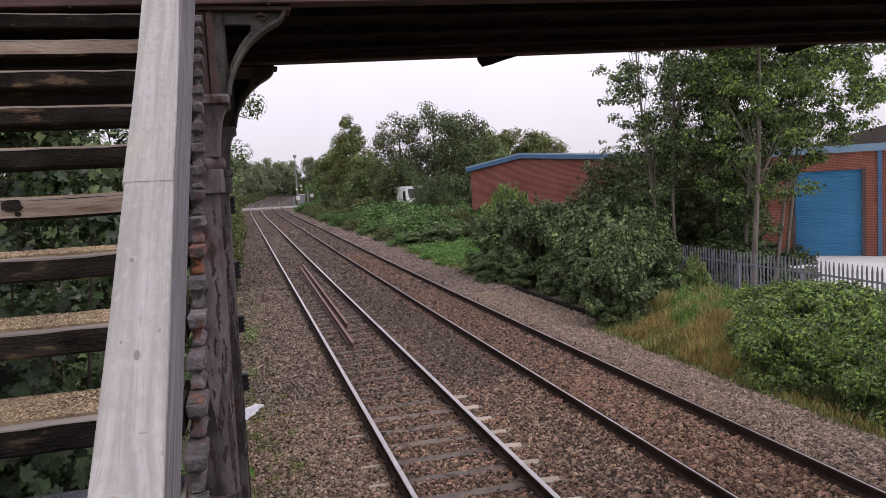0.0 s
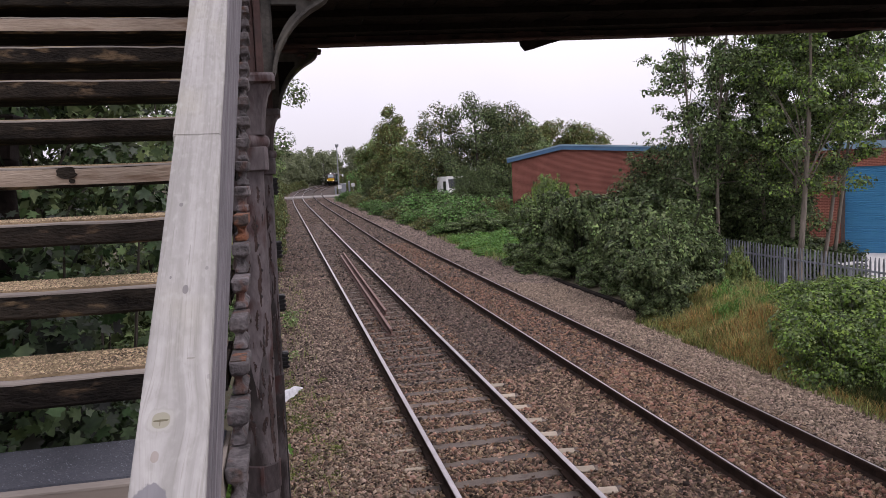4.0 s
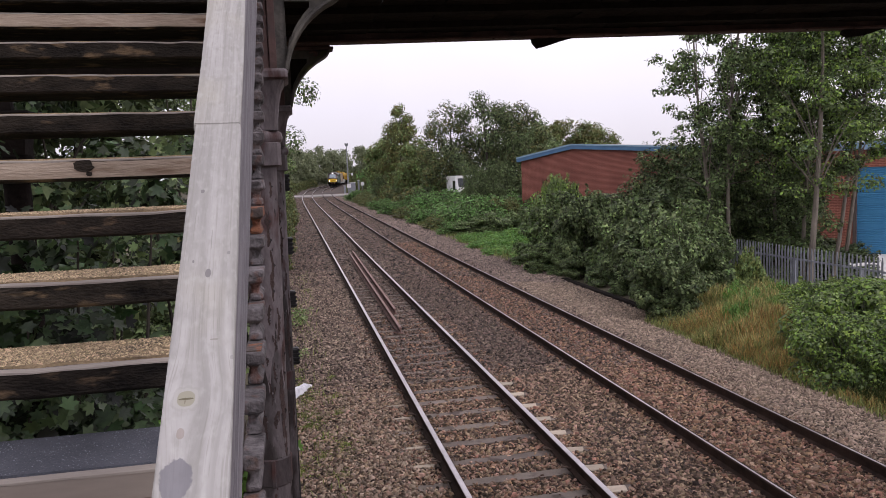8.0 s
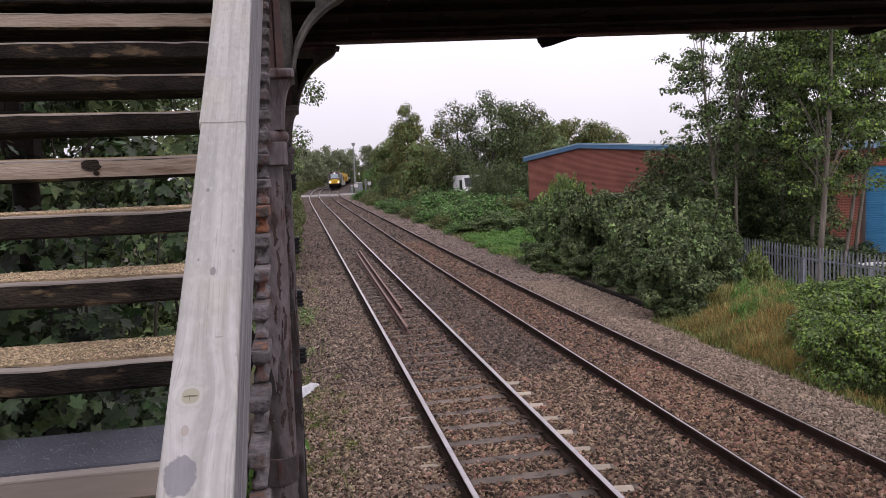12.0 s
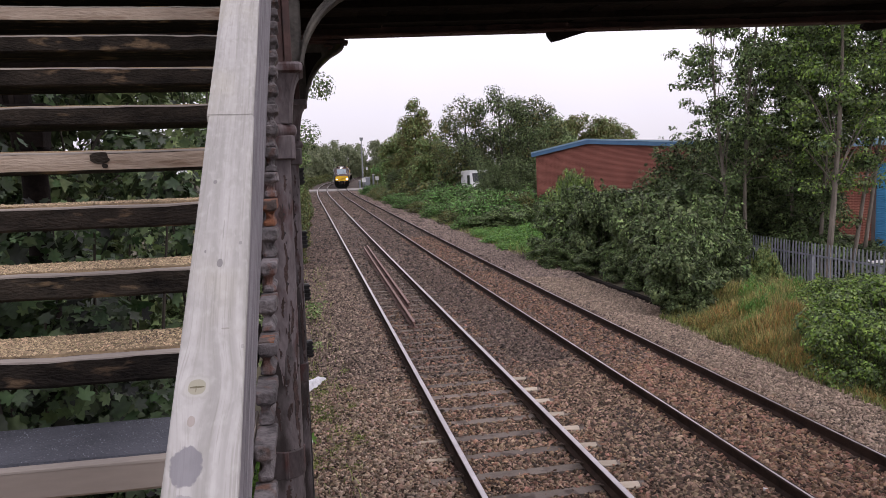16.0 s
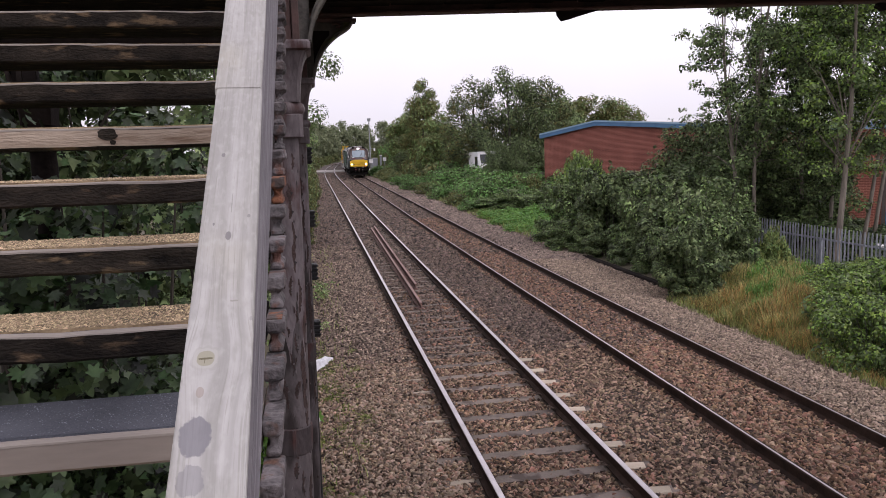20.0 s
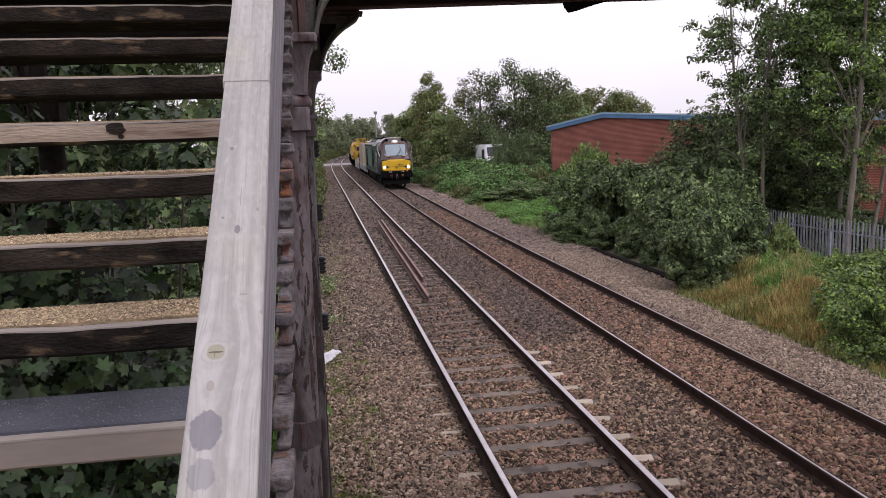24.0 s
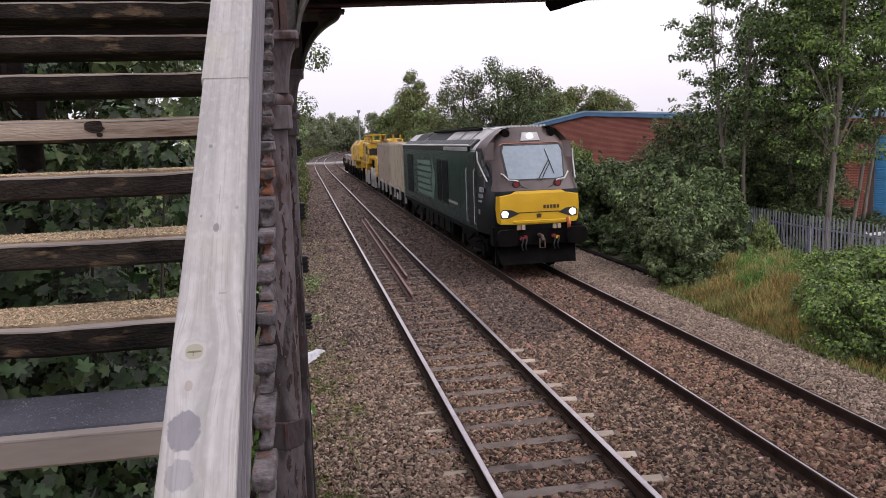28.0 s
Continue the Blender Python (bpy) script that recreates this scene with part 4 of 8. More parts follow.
def build_bridge():
    t = thing("footbridge", 4, 4.9, 4.5, "old footbridge deck of near-black timber between rusty red girders", "footbridge")

    def run(y0, y1, h0, h1, name, material, x0=-1.75, x1=11.0, label="", bevel=0.0):
        rings = [[(x, y0, deck_z(x) + h0), (x, y1, deck_z(x) + h0), (x, y1, deck_z(x) + h1), (x, y0, deck_z(x) + h1)] for x in np.linspace(x0, x1, 12)]
        return link(name, G().loft(rings), material, t, label, bevel=bevel)
    for y in (3.95, 5.74):
        run(y - 0.06, y + 0.06, 0.02, 0.036, "bottom_flange", M_GIRDER, label="red-brown rusty flange", bevel=0.003)
        run(y - 0.008, y + 0.008, 0.036, 0.46, "web", M_GIRDER, label="red-brown web")
        run(y - 0.05, y + 0.05, 0.46, 0.475, "top_flange", M_GIRDER)
        for x in np.arange(-1.6, 11, 0.45):
            link("rivet", G().lathe(x, y - 0.045 * 1, [(0.0, deck_z(x) + 0.012), (0.008, deck_z(x) + 0.013), (0.011, deck_z(x) + 0.02)], 8), M_GIRDER, t)
    # a dark beam added to give the shaded gaps behind the upper treads
    link("landing_beam", G().box(-1.95, -0.34, 4.08, 4.2, 4.03, 4.52), M_SOFFIT, t, "added dark beam standing for shade behind the treads", bevel=0.01)
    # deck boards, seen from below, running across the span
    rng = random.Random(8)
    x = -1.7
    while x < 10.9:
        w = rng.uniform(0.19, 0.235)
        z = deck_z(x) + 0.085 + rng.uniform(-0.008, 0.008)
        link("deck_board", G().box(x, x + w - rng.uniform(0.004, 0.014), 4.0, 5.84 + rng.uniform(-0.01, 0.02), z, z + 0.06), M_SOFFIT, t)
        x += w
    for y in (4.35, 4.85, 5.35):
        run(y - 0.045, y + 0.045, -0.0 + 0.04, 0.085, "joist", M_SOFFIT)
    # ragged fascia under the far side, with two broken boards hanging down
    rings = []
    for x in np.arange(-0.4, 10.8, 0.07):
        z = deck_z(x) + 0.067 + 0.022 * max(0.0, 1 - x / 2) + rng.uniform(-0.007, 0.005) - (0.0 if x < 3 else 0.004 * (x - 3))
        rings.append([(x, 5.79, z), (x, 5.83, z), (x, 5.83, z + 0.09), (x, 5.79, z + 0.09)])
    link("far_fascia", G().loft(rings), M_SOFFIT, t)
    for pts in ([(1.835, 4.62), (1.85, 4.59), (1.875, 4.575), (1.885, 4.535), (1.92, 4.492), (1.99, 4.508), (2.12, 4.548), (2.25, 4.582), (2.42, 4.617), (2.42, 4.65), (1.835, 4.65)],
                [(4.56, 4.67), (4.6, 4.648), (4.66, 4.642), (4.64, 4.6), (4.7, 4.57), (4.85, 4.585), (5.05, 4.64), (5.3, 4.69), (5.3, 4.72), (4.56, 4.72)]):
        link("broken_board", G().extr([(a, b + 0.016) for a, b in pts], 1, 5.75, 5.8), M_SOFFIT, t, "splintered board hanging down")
    return t


build_bridge()

# ---------------------------------------------------------------- plants
def leaf_mat(name, c1, c2, amount=0.45, tr=0.3):
    return mat(name, c1, c2, 0.5, 1.3, 12, 0.0, island=amount, translucent=tr, spec=0.22)


M_LEAF = leaf_mat("mid_green_leaf", (0.078, 0.13, 0.042), (0.25, 0.345, 0.13), 0.75, 0.22)
M_LEAF_DARK = leaf_mat("dark_green_leaf", (0.047, 0.073, 0.029), (0.192, 0.253, 0.106), 0.8, 0.2)
M_LEAF_DEEP = leaf_mat("deep_green_leaf", (0.025, 0.039, 0.0165), (0.142, 0.186, 0.078), 0.8, 0.18)
M_LEAF_BRIGHT = leaf_mat("bright_green_leaf", (0.12, 0.21, 0.035), (0.28, 0.41, 0.095), 0.65, 0.3)
M_LEAF_LUSH = leaf_mat("lush_green_leaf", (0.085, 0.19, 0.05), (0.215, 0.41, 0.12), 0.65, 0.3)
M_LEAF_LIME = leaf_mat("lime_green_leaf", (0.09, 0.18, 0.03), (0.19, 0.33, 0.065), 0.4, 0.35)
M_LEAF_OLIVE = leaf_mat("olive_brown_leaf", (0.09, 0.098, 0.033), (0.2, 0.18, 0.065))
# leaf colour paled so that it carries the haze over the far woods
M_LEAF_FAR = leaf_mat("hazed_green_leaf", (0.15, 0.175, 0.1), (0.25, 0.28, 0.165), 0.35, 0.4)
M_GRASS = leaf_mat("green_grass", (0.15, 0.19, 0.055), (0.31, 0.34, 0.12), 0.6)
M_STRAW = leaf_mat("straw_grass", (0.27, 0.18, 0.06), (0.5, 0.36, 0.135), 0.8)
M_STRAW_PALE = leaf_mat("pale_straw_grass", (0.31, 0.235, 0.09), (0.53, 0.415, 0.18), 0.75)
M_STRAW_RUST = leaf_mat("rusty_dead_grass", (0.31, 0.165, 0.06), (0.52, 0.31, 0.115), 0.7)
M_GRASS_DARK = leaf_mat("dark_green_grass", (0.03, 0.05, 0.014), (0.085, 0.11, 0.035), 0.6)
# darker leaf: the shade behind the stairs is put into its colour
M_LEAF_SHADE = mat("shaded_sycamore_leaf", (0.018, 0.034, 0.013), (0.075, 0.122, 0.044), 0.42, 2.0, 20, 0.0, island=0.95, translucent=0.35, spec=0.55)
M_BARK = mat("grey_bark", (0.11, 0.094, 0.076), (0.24, 0.207, 0.168), 0.9, 6, 40, 0.4, stretch=(1, 1, 0.2))
M_BARK_DARK = mat("dark_bark", (0.03, 0.025, 0.02), (0.07, 0.058, 0.045), 0.9, 6, 40, 0.4, stretch=(1, 1, 0.2))

DIAMOND = np.array([(0, 0, 0), (0.36, 0.45, 0.1), (0, 1.0, -0.06), (-0.36, 0.45, 0.1)])
PALMATE = np.array([(0, 0, 0), (0.56, 0.3, 0.08), (0.2, 0.55, 0.02), (0, 1.0, -0.12), (-0.2, 0.55, 0.02), (-0.56, 0.3, 0.08)])
_LOBES = [(-64, 0.26), (-22, 0.5), (4, 0.33), (22, 0.5), (36, 0.62), (48, 0.5), (64, 0.35), (80, 0.54), (90, 0.66)]
_LOBES = [(-90, 0.3)] + _LOBES + [(180 - a, r) for a, r in _LOBES[-2::-1]]
LOBED = np.array([(r * math.cos(radians(a)), 0.36 + r * math.sin(radians(a)), 0.1 * r - 0.02 * (k % 3)) for k, (a, r) in enumerate(_LOBES)] + [(0, 0.36, -0.04)])


def leaf_cloud(name, pts, nrm, size, material, parent, rng, shape=DIAMOND):
    """One leaf at each point: a folded blade that faces roughly along the normal."""
    n = len(pts)
    nrm = nrm / (np.linalg.norm(nrm, axis=1, keepdims=True) + 1e-9)
    ref = rng.normal(0, 1, (n, 3))
    ref[:, 2] -= 0.6
    t = ref - nrm * (ref * nrm).sum(1, keepdims=True)
    t /= np.linalg.norm(t, axis=1, keepdims=True) + 1e-9
    b = np.cross(nrm, t)
    sc = (size * rng.lognormal(0, 0.28, n))[:, None, None]
    v = (shape[None, :, 0:1] * b[:, None] + shape[None, :, 1:2] * t[:, None] + shape[None, :, 2:3] * nrm[:, None]) * sc + pts[:, None]
    k = len(shape)
    if k == 4:
        tri = np.array([(0, 1, 2), (0, 2, 3)])
        f = (tri[None] + (np.arange(n) * k)[:, None, None]).ravel()
        return array_mesh(name, v.reshape(-1, 3), f, 3, material, parent)
    if k == len(LOBED):
        # lobed blades fan out from the middle of the leaf
        tri = np.array([(q, (q + 1) % (k - 1), k - 1) for q in range(k - 1)])
        f = (tri[None] + (np.arange(n) * k)[:, None, None]).ravel()
        return array_mesh(name, v.reshape(-1, 3), f, 3, material, parent)
    f = (np.arange(k)[None] + (np.arange(n) * k)[:, None]).ravel()
    return array_mesh(name, v.reshape(-1, 3), f, k, material, parent)


def blob_points(rng, blobs, n, inner=0.45, flat=0.8, up=0.45):
    """Points in and on a cluster of balls (x, y, z, r, flatness)."""
    blobs = np.array(blobs, float)
    w = blobs[:, 3] ** 2
    i = rng.choice(len(blobs), n, p=w / w.sum())
    d = rng.normal(0, 1, (n, 3))
    d /= np.linalg.norm(d, axis=1, keepdims=True)
    r = blobs[i, 3] * (inner + (1.08 - inner) * rng.uniform(0, 1, n) ** 0.6)
    p = blobs[i, :3] + d * r[:, None] * np.array([1.05, 1.05, flat])
    nn = d * 1.0 + np.array([0, 0, up]) + rng.normal(0, 0.35, (n, 3))
    return p, nn


def crown_blobs(rng, c, rx, ry, rz, n, r, taper=0.0):
    out = []
    for _ in range(n):
        d = rng.normal(0, 1, 3)
        d /= np.linalg.norm(d)
        q = rng.uniform(0.25, 1.0) ** 0.5
        k = 1 - taper * (0.5 + 0.5 * d[2] * q)
        out.append((c[0] + d[0] * rx * q * k, c[1] + d[1] * ry * q * k, c[2] + d[2] * rz * q, r * rng.uniform(0.6, 1.25)))
    return out


def bush_template(seed, n, size, material, material2=None, share=0.0, radius=1.5, height=2.8, blobs=80, shape=PALMATE, sprigs=14):
    """A bush of the given radius and height, to be placed with place_bush: clumps of leaves with hollows between them, and sprigs that stick out."""
    rng = np.random.default_rng(seed)
    rr = random.Random(seed)
    t = thing("bush", 0, 0, 0, "bush", "bush")
    bl = []
    for _ in range(blobs):
        a, q = rng.uniform(0, 6.283), math.sqrt(rng.uniform(0, 1))
        h = rng.uniform(0.05, 0.88) * (1 - 0.4 * q ** 2)
        bl.append((0.84 * radius * q * math.cos(a), 0.84 * radius * q * math.sin(a), h * height, radius * rng.uniform(0.1, 0.27)))
    for _ in range(sprigs):
        a, q = rng.uniform(0, 6.283), math.sqrt(rng.uniform(0, 1)) * 0.9
        h0 = height * (0.8 - 0.4 * q ** 2)
        ln = rng.uniform(0.1, 0.24) * height
        for k in range(4):
            f = k / 3
            bl.append(((0.8 * q + 0.12 * f) * radius * math.cos(a), (0.8 * q + 0.12 * f) * radius * math.sin(a), h0 + ln * f, radius * (0.1 - 0.055 * f)))
    p, nn = blob_points(rng, bl, n, 0.7, 0.75, 0.6)
    p[:, 2] = np.abs(p[:, 2])
    k = int(n * (1 - share)) if material2 else n
    leaf_cloud("foliage", p[:k], nn[:k], size, material, t, rng, shape)
    if material2:
        leaf_cloud("foliage", p[k:], nn[k:], size, material2, t, rng, shape)
    for _ in range(5):
        a = rr.uniform(0, 6.28)
        e = (0.6 * radius * math.cos(a) * rr.uniform(0.3, 1), 0.6 * radius * math.sin(a) * rr.uniform(0.3, 1), rr.uniform(0.6, 0.95) * height)
        link("stem", G().tube([(e[0] * 0.1, e[1] * 0.1, -0.05), (e[0] * 0.5, e[1] * 0.5, e[2] * 0.5), e], [0.025, 0.016, 0.006], 5), M_BARK_DARK, t, local=True)
    t["r"], t["h"] = radius, height
    return t


PLACED = []


def place_bush(template, x, y, rx, h, label, category="bush", group="", name="bush"):
    z = float(ground_z(np.array(x), np.array(y))) - 0.05
    if template not in PLACED:
        PLACED.append(template)
        ob = template
        ob.location = (x, y, z)
    else:
        ob = copy_thing(template, Matrix.Translation((x, y, z)))
    ob.rotation_euler = (0, 0, (x * 7.3 + y * 3.1) % 6.283)
    k = rx / template["r"]
    ob.scale = (k, k, h / template["h"])
    ob.name = name
    return tagged(ob, label, category, group)


def build_tree(name, x, y, top, crown_z, rx, rz, seed, n, size, material, label, trunk_r=0.12, bark=None, lean=(0, 0), shape=PALMATE,
               material2=None, share=0.3, blobs=60, blob_r=0.55, base=None, group="", inner=0.35, taper=0.0):
    rng = np.random.default_rng(seed)
    rr = random.Random(seed)
    z0 = float(ground_z(np.array(x), np.array(y))) - 0.1 if base is None else base
    t = thing(name, x, y, z0, label, "tree", group)
    bark = bark or M_BARK
    h = top - z0
    pts, rad = [], []
    for k in range(9):
        f = k / 8
        pts.append((x + lean[0] * f + 0.25 * math.sin(3 * f + seed), y + lean[1] * f + 0.2 * math.sin(2.3 * f + seed * 2), z0 + h * 0.84 * f))
        rad.append(trunk_r * (1 - 0.82 * f) + 0.01)
    link("trunk", G().tube(pts, rad, 9), bark, t, smooth=True)
    cx, cy = x + lean[0] * 0.7, y + lean[1] * 0.7
    bl = crown_blobs(rng, (cx, cy, crown_z), rx, rx, rz, blobs, blob_r, taper)
    for j in range(16):
        b = bl[rr.randrange(len(bl))]
        f = max(0.34, min(0.85, (b[2] - z0) / h - 0.15))
        k = f * 8
        i = min(7, int(k))
        s = Vector(pts[i]).lerp(Vector(pts[i + 1]), k - i)
        e = Vector(b[:3])
        m = s.lerp(e, 0.5) + Vector((0, 0, 0.12 * (e - s).length))
        link("limb", G().tube([s, m, e], [trunk_r * (1 - f) * 0.32 + 0.008, trunk_r * 0.16 * (1 - f) + 0.006, 0.004], 6), bark, t, smooth=True)
    p, nn = blob_points(rng, bl, n, inner, 0.6 if "sycamore" in name else 0.9)
    off = np.array([x, y, z0])
    k = int(n * (1 - share)) if material2 else n
    leaf_cloud("crown", p[:k] - off, nn[:k], size, material, t, rng, shape)
    if material2:
        leaf_cloud("crown", p[k:] - off, nn[k:], size, material2, t, rng, shape)
    return t


def grass(name, label, n, seed, place, height, material, width=0.007):
    """Loose grass blades, each a bent tapering strip."""
    rng = np.random.default_rng(seed)
    p = place(rng, n)
    n = len(p)
    a = rng.uniform(0, 6.283, n)
    d = np.stack([np.cos(a), np.sin(a), np.zeros(n)], 1)
    s = np.stack([-np.sin(a), np.cos(a), np.zeros(n)], 1)
    h = height * rng.lognormal(0, 0.3, n)[:, None]
    bend = rng.uniform(0.25, 1.0, n)[:, None] * h
    up = np.array([0, 0, 1.0])
    v = np.stack([p - s * width, p + s * width, p + d * bend * 0.35 + up * h * 0.6 + s * width * 0.8, p + d * bend * 0.35 + up * h * 0.6 - s * width * 0.8, p + d * bend + up * h], 1)
    tri = np.array([(0, 1, 2), (0, 2, 3), (3, 2, 4)])
    f = (tri[None] + (np.arange(n) * 5)[:, None, None]).ravel()
    ob = array_mesh(name, v.reshape(-1, 3), f, 3, material)
    return tagged(ob, label, "grass", kind="stuff")


def plant_all():
    # leaf colours are mixed to paint highlights and dark gaps into the foliage
    near = bush_template(21, 13000, 0.092, M_LEAF_DEEP, M_LEAF_DARK, 0.55, blobs=58)
    near_b = bush_template(22, 13000, 0.088, M_LEAF_DEEP, M_LEAF, 0.42, blobs=58)
    low = bush_template(23, 16000, 0.06, M_LEAF_DARK, M_LEAF_BRIGHT, 0.45, 1.5, 1.5, 60)
    cover = bush_template(25, 8000, 0.075, M_LEAF_LUSH, M_LEAF_LIME, 0.4, 1.6, 0.8, 60, DIAMOND, 4)
    olive = bush_template(24, 4500, 0.17, M_LEAF_OLIVE, M_LEAF_DARK, 0.5, 2.6, 2.6, 60, DIAMOND)
    bank = bush_template(26, 9500, 0.13, M_LEAF_DEEP, M_LEAF_LUSH, 0.52, 2.6, 2.4, 70, DIAMOND)
    under = bush_template(27, 15000, 0.1, M_LEAF_DEEP, M_LEAF_DARK, 0.35, 2.0, 6.0, 80, DIAMOND)
    plume = bush_template(30, 9000, 0.1, M_LEAF, M_GRASS, 0.5, 1.0, 1.6, 40, DIAMOND, 24)
    g1 = "thicket beside the line"
    for i, (x, y, r, h) in enumerate([(9.1, 17.3, 1.0, 2.1), (10.0, 18.9, 1.2, 2.7), (10.4, 20.6, 1.35, 2.7), (10.6, 23.2, 1.3, 2.9), (10.6, 26.0, 1.4, 3.2), (10.3, 29.0, 1.6, 3.2),
                                      (10.9, 19.6, 1.1, 2.3), (11.8, 21.4, 1.6, 3.0), (12.2, 24.2, 2.0, 3.2), (12.6, 28.4, 2.0, 3.0), (13.8, 32.0, 2.2, 2.9), (12.9, 22.4, 1.2, 2.2), (13.4, 24.0, 1.5, 2.6), (17.6, 24.6, 1.6, 2.6), (19.8, 25.0, 1.8, 1.6), (15.8, 27.2, 1.8, 4.8), (18.4, 29.0, 1.8, 1.8), (14.0, 28.2, 1.7, 3.5), (14.6, 26.2, 1.9, 4.0), (16.7, 28.2, 1.6, 5.0)]):
        t = (near, near_b)[i % 2]
        place_bush(t, x, y, r, h, "dense dark green self-sown sycamore and bramble bush", group=g1)
    for x, y, r, h in [(9.2, 11.2, 1.15, 1.25), (10.6, 12.4, 1.5, 1.5), (12.0, 13.2, 1.6, 1.35), (10.4, 9.9, 1.4, 1.5), (12.3, 11.4, 1.7, 1.5), (9.3, 9.0, 1.0, 1.1), (13.0, 15.2, 1.4, 1.1), (12.2, 15.8, 1.3, 1.0), (11.0, 14.1, 0.9, 0.95)]:
        place_bush(low if (x * 10) % 2 < 1.5 else near, x, y, r, h, "lush green bramble mound at the edge of the cess", "bramble", "bramble mounds", "bramble")
    for x, y, r, h in [(10.2, 31.0, 1.4, 0.5), (9.4, 33.5, 1.3, 0.4), (10.9, 35.0, 1.8, 0.6), (9.5, 36.6, 1.4, 0.45), (11.4, 38.2, 1.6, 0.7), (9.8, 39.5, 1.5, 0.5), (12.6, 36.5, 1.5, 0.9)]:
        place_bush(cover, x, y, r, h, "low bright green ground cover beside the ballast", "ground cover", "green ground cover", "ground_cover")
    for x, y, r, h in [(11.2, 42.4, 1.5, 1.5), (12.9, 40.6, 1.6, 1.9), (10.2, 43.6, 1.3, 1.1)]:
        place_bush(near_b, x, y, r, h, "dark green bramble clump beside the line", "bramble", "bramble bank", "bramble")
    for x, y, r, h in [(11.0, 46.5, 2.4, 2.1), (11.8, 52.0, 2.8, 2.4), (11.4, 58.0, 2.8, 2.5), (12.4, 65.0, 3.2, 2.8), (12.2, 73.0, 3.2, 2.6), (14.5, 49.5, 2.6, 2.4), (15.0, 57.0, 3.0, 2.9), (12.0, 82.0, 3.2, 2.5), (12.2, 92.0, 3.0, 2.2)]:
        place_bush(bank if y < 70 else olive, x, y, r, h, "green bramble bank beside the line", "bramble", "bramble bank", "bramble")
    for x, y, r, h in [(9.5, 44.5, 1.3, 0.9), (9.6, 49, 1.5, 1.1), (9.5, 54.5, 1.6, 1.2), (9.1, 61, 1.7, 1.2), (9.0, 68, 1.8, 1.3), (8.9, 76, 1.9, 1.3), (8.9, 85, 2.0, 1.4), (9.0, 95, 2.0, 1.4), (8.6, 104, 2.0, 1.6), (9.4, 99, 2.0, 1.6), (9.6, 112, 1.6, 1.4), (10.8, 117, 1.6, 1.5), (12.6, 114, 2.2, 2.0), (12.4, 141, 1.3, 3.2), (13.6, 146, 2.0, 4.8), (15.4, 150, 2.4, 5.2), (13.2, 153, 1.6, 4.8), (16.5, 143, 2.6, 4.8), (15.2, 138.5, 2.2, 3.2), (18.5, 139, 2.6, 4.2), (17.6, 154, 3.0, 5.6), (20.5, 146, 3.0, 5.0), (12.4, 104, 2.6, 1.8), (15.5, 120, 2.6, 2.4), (13.3, 47.6, 1.4, 2.2)]:
        place_bush(olive if int(y) % 2 else bank, x, y, r, h, "weedy olive-green scrub at the edge of the ballast", "scrub", "scrub by the line", "scrub")
    for x, y, r, h in [(-1.3, 21, 0.8, 0.8), (-1.2, 26, 0.9, 1.0), (-1.1, 31, 1.0, 1.3), (-1.0, 37, 1.1, 1.5), (-1.0, 44, 1.2, 1.7), (-1.0, 52, 1.3, 1.9), (-1.1, 61, 1.4, 2.2), (-1.2, 71, 1.5, 2.4), (-1.3, 82, 1.6, 2.6), (-1.5, 94, 1.8, 2.6), (-4.5, 104, 2.4, 3.0), (-1.7, 100, 1.3, 1.5), (-1.8, 117, 1.5, 1.6), (-2.6, 128, 1.7, 2.0), (-4.2, 123, 2.6, 3.4), (-1.6, 142, 2.8, 3.6)]:
        place_bush(olive if int(y) % 3 else bank, x, y, r, h, "yellow-green scrub on the bank of the line", "scrub", "scrub by the line", "scrub")
    for x, y, r, h in [(8.9, 16.9, 0.6, 0.85), (9.6, 18.0, 0.65, 0.8), (9.75, 19.4, 0.7, 1.0), (9.8, 21.0, 0.7, 0.9), (9.85, 22.6, 0.8, 1.1), (9.6, 24.4, 0.8, 1.0), (9.5, 25.8, 0.7, 0.9), (9.1, 27.0, 1.0, 1.2), (9.4, 29.4, 1.0, 1.2)]:
        place_bush(near_b if int(y) % 2 else near, x, y, r, h, "low bramble spilling over the timber edging", "bramble", g1, "bramble")
    for x, y, r, h in [(14.4, 57, 1.8, 4.6), (16.6, 59, 2.0, 4.6), (18.8, 60, 2.2, 4.6), (10.6, 90, 2.2, 4.0), (12.4, 94, 2.4, 4.4), (11.4, 80, 1.8, 3.4)]:
        place_bush(under, x, y, r, h, "dark hedge below the trees along the line", "bush", "hedge below the trees")
    # dark scrub added to fill the shaded zone between the trunks and cover the works
    for x, y, r, h in [(14.2, 27.2, 1.5, 4.0), (14.9, 28.6, 2.0, 5.4), (15.9, 27.0, 1.8, 5.8), (16.4, 29.4, 2.2, 6.4), (17.6, 28.4, 2.0, 6.6), (17.3, 26.6, 1.6, 5.0), (18.9, 29.6, 2.2, 6.6), (20.0, 28.2, 1.9, 6.0), (21.3, 29.8, 2.0, 5.4)]:
        place_bush(under, x, y, r, h, "tall dark sycamore scrub in front of the works", "bush", "undergrowth below the sycamores")
    for x, y, r, h in [(10.5, 16.4, 0.5, 0.85), (9.8, 15.3, 0.45, 0.7), (11.7, 16.9, 0.6, 0.75), (10.9, 15.9, 0.4, 0.6), (9.3, 14.6, 0.4, 0.5)]:
        place_bush(cover, x, y, r, h, "pale green feathery weeds among the straw", "weed", "weeds by the fence", "weed")
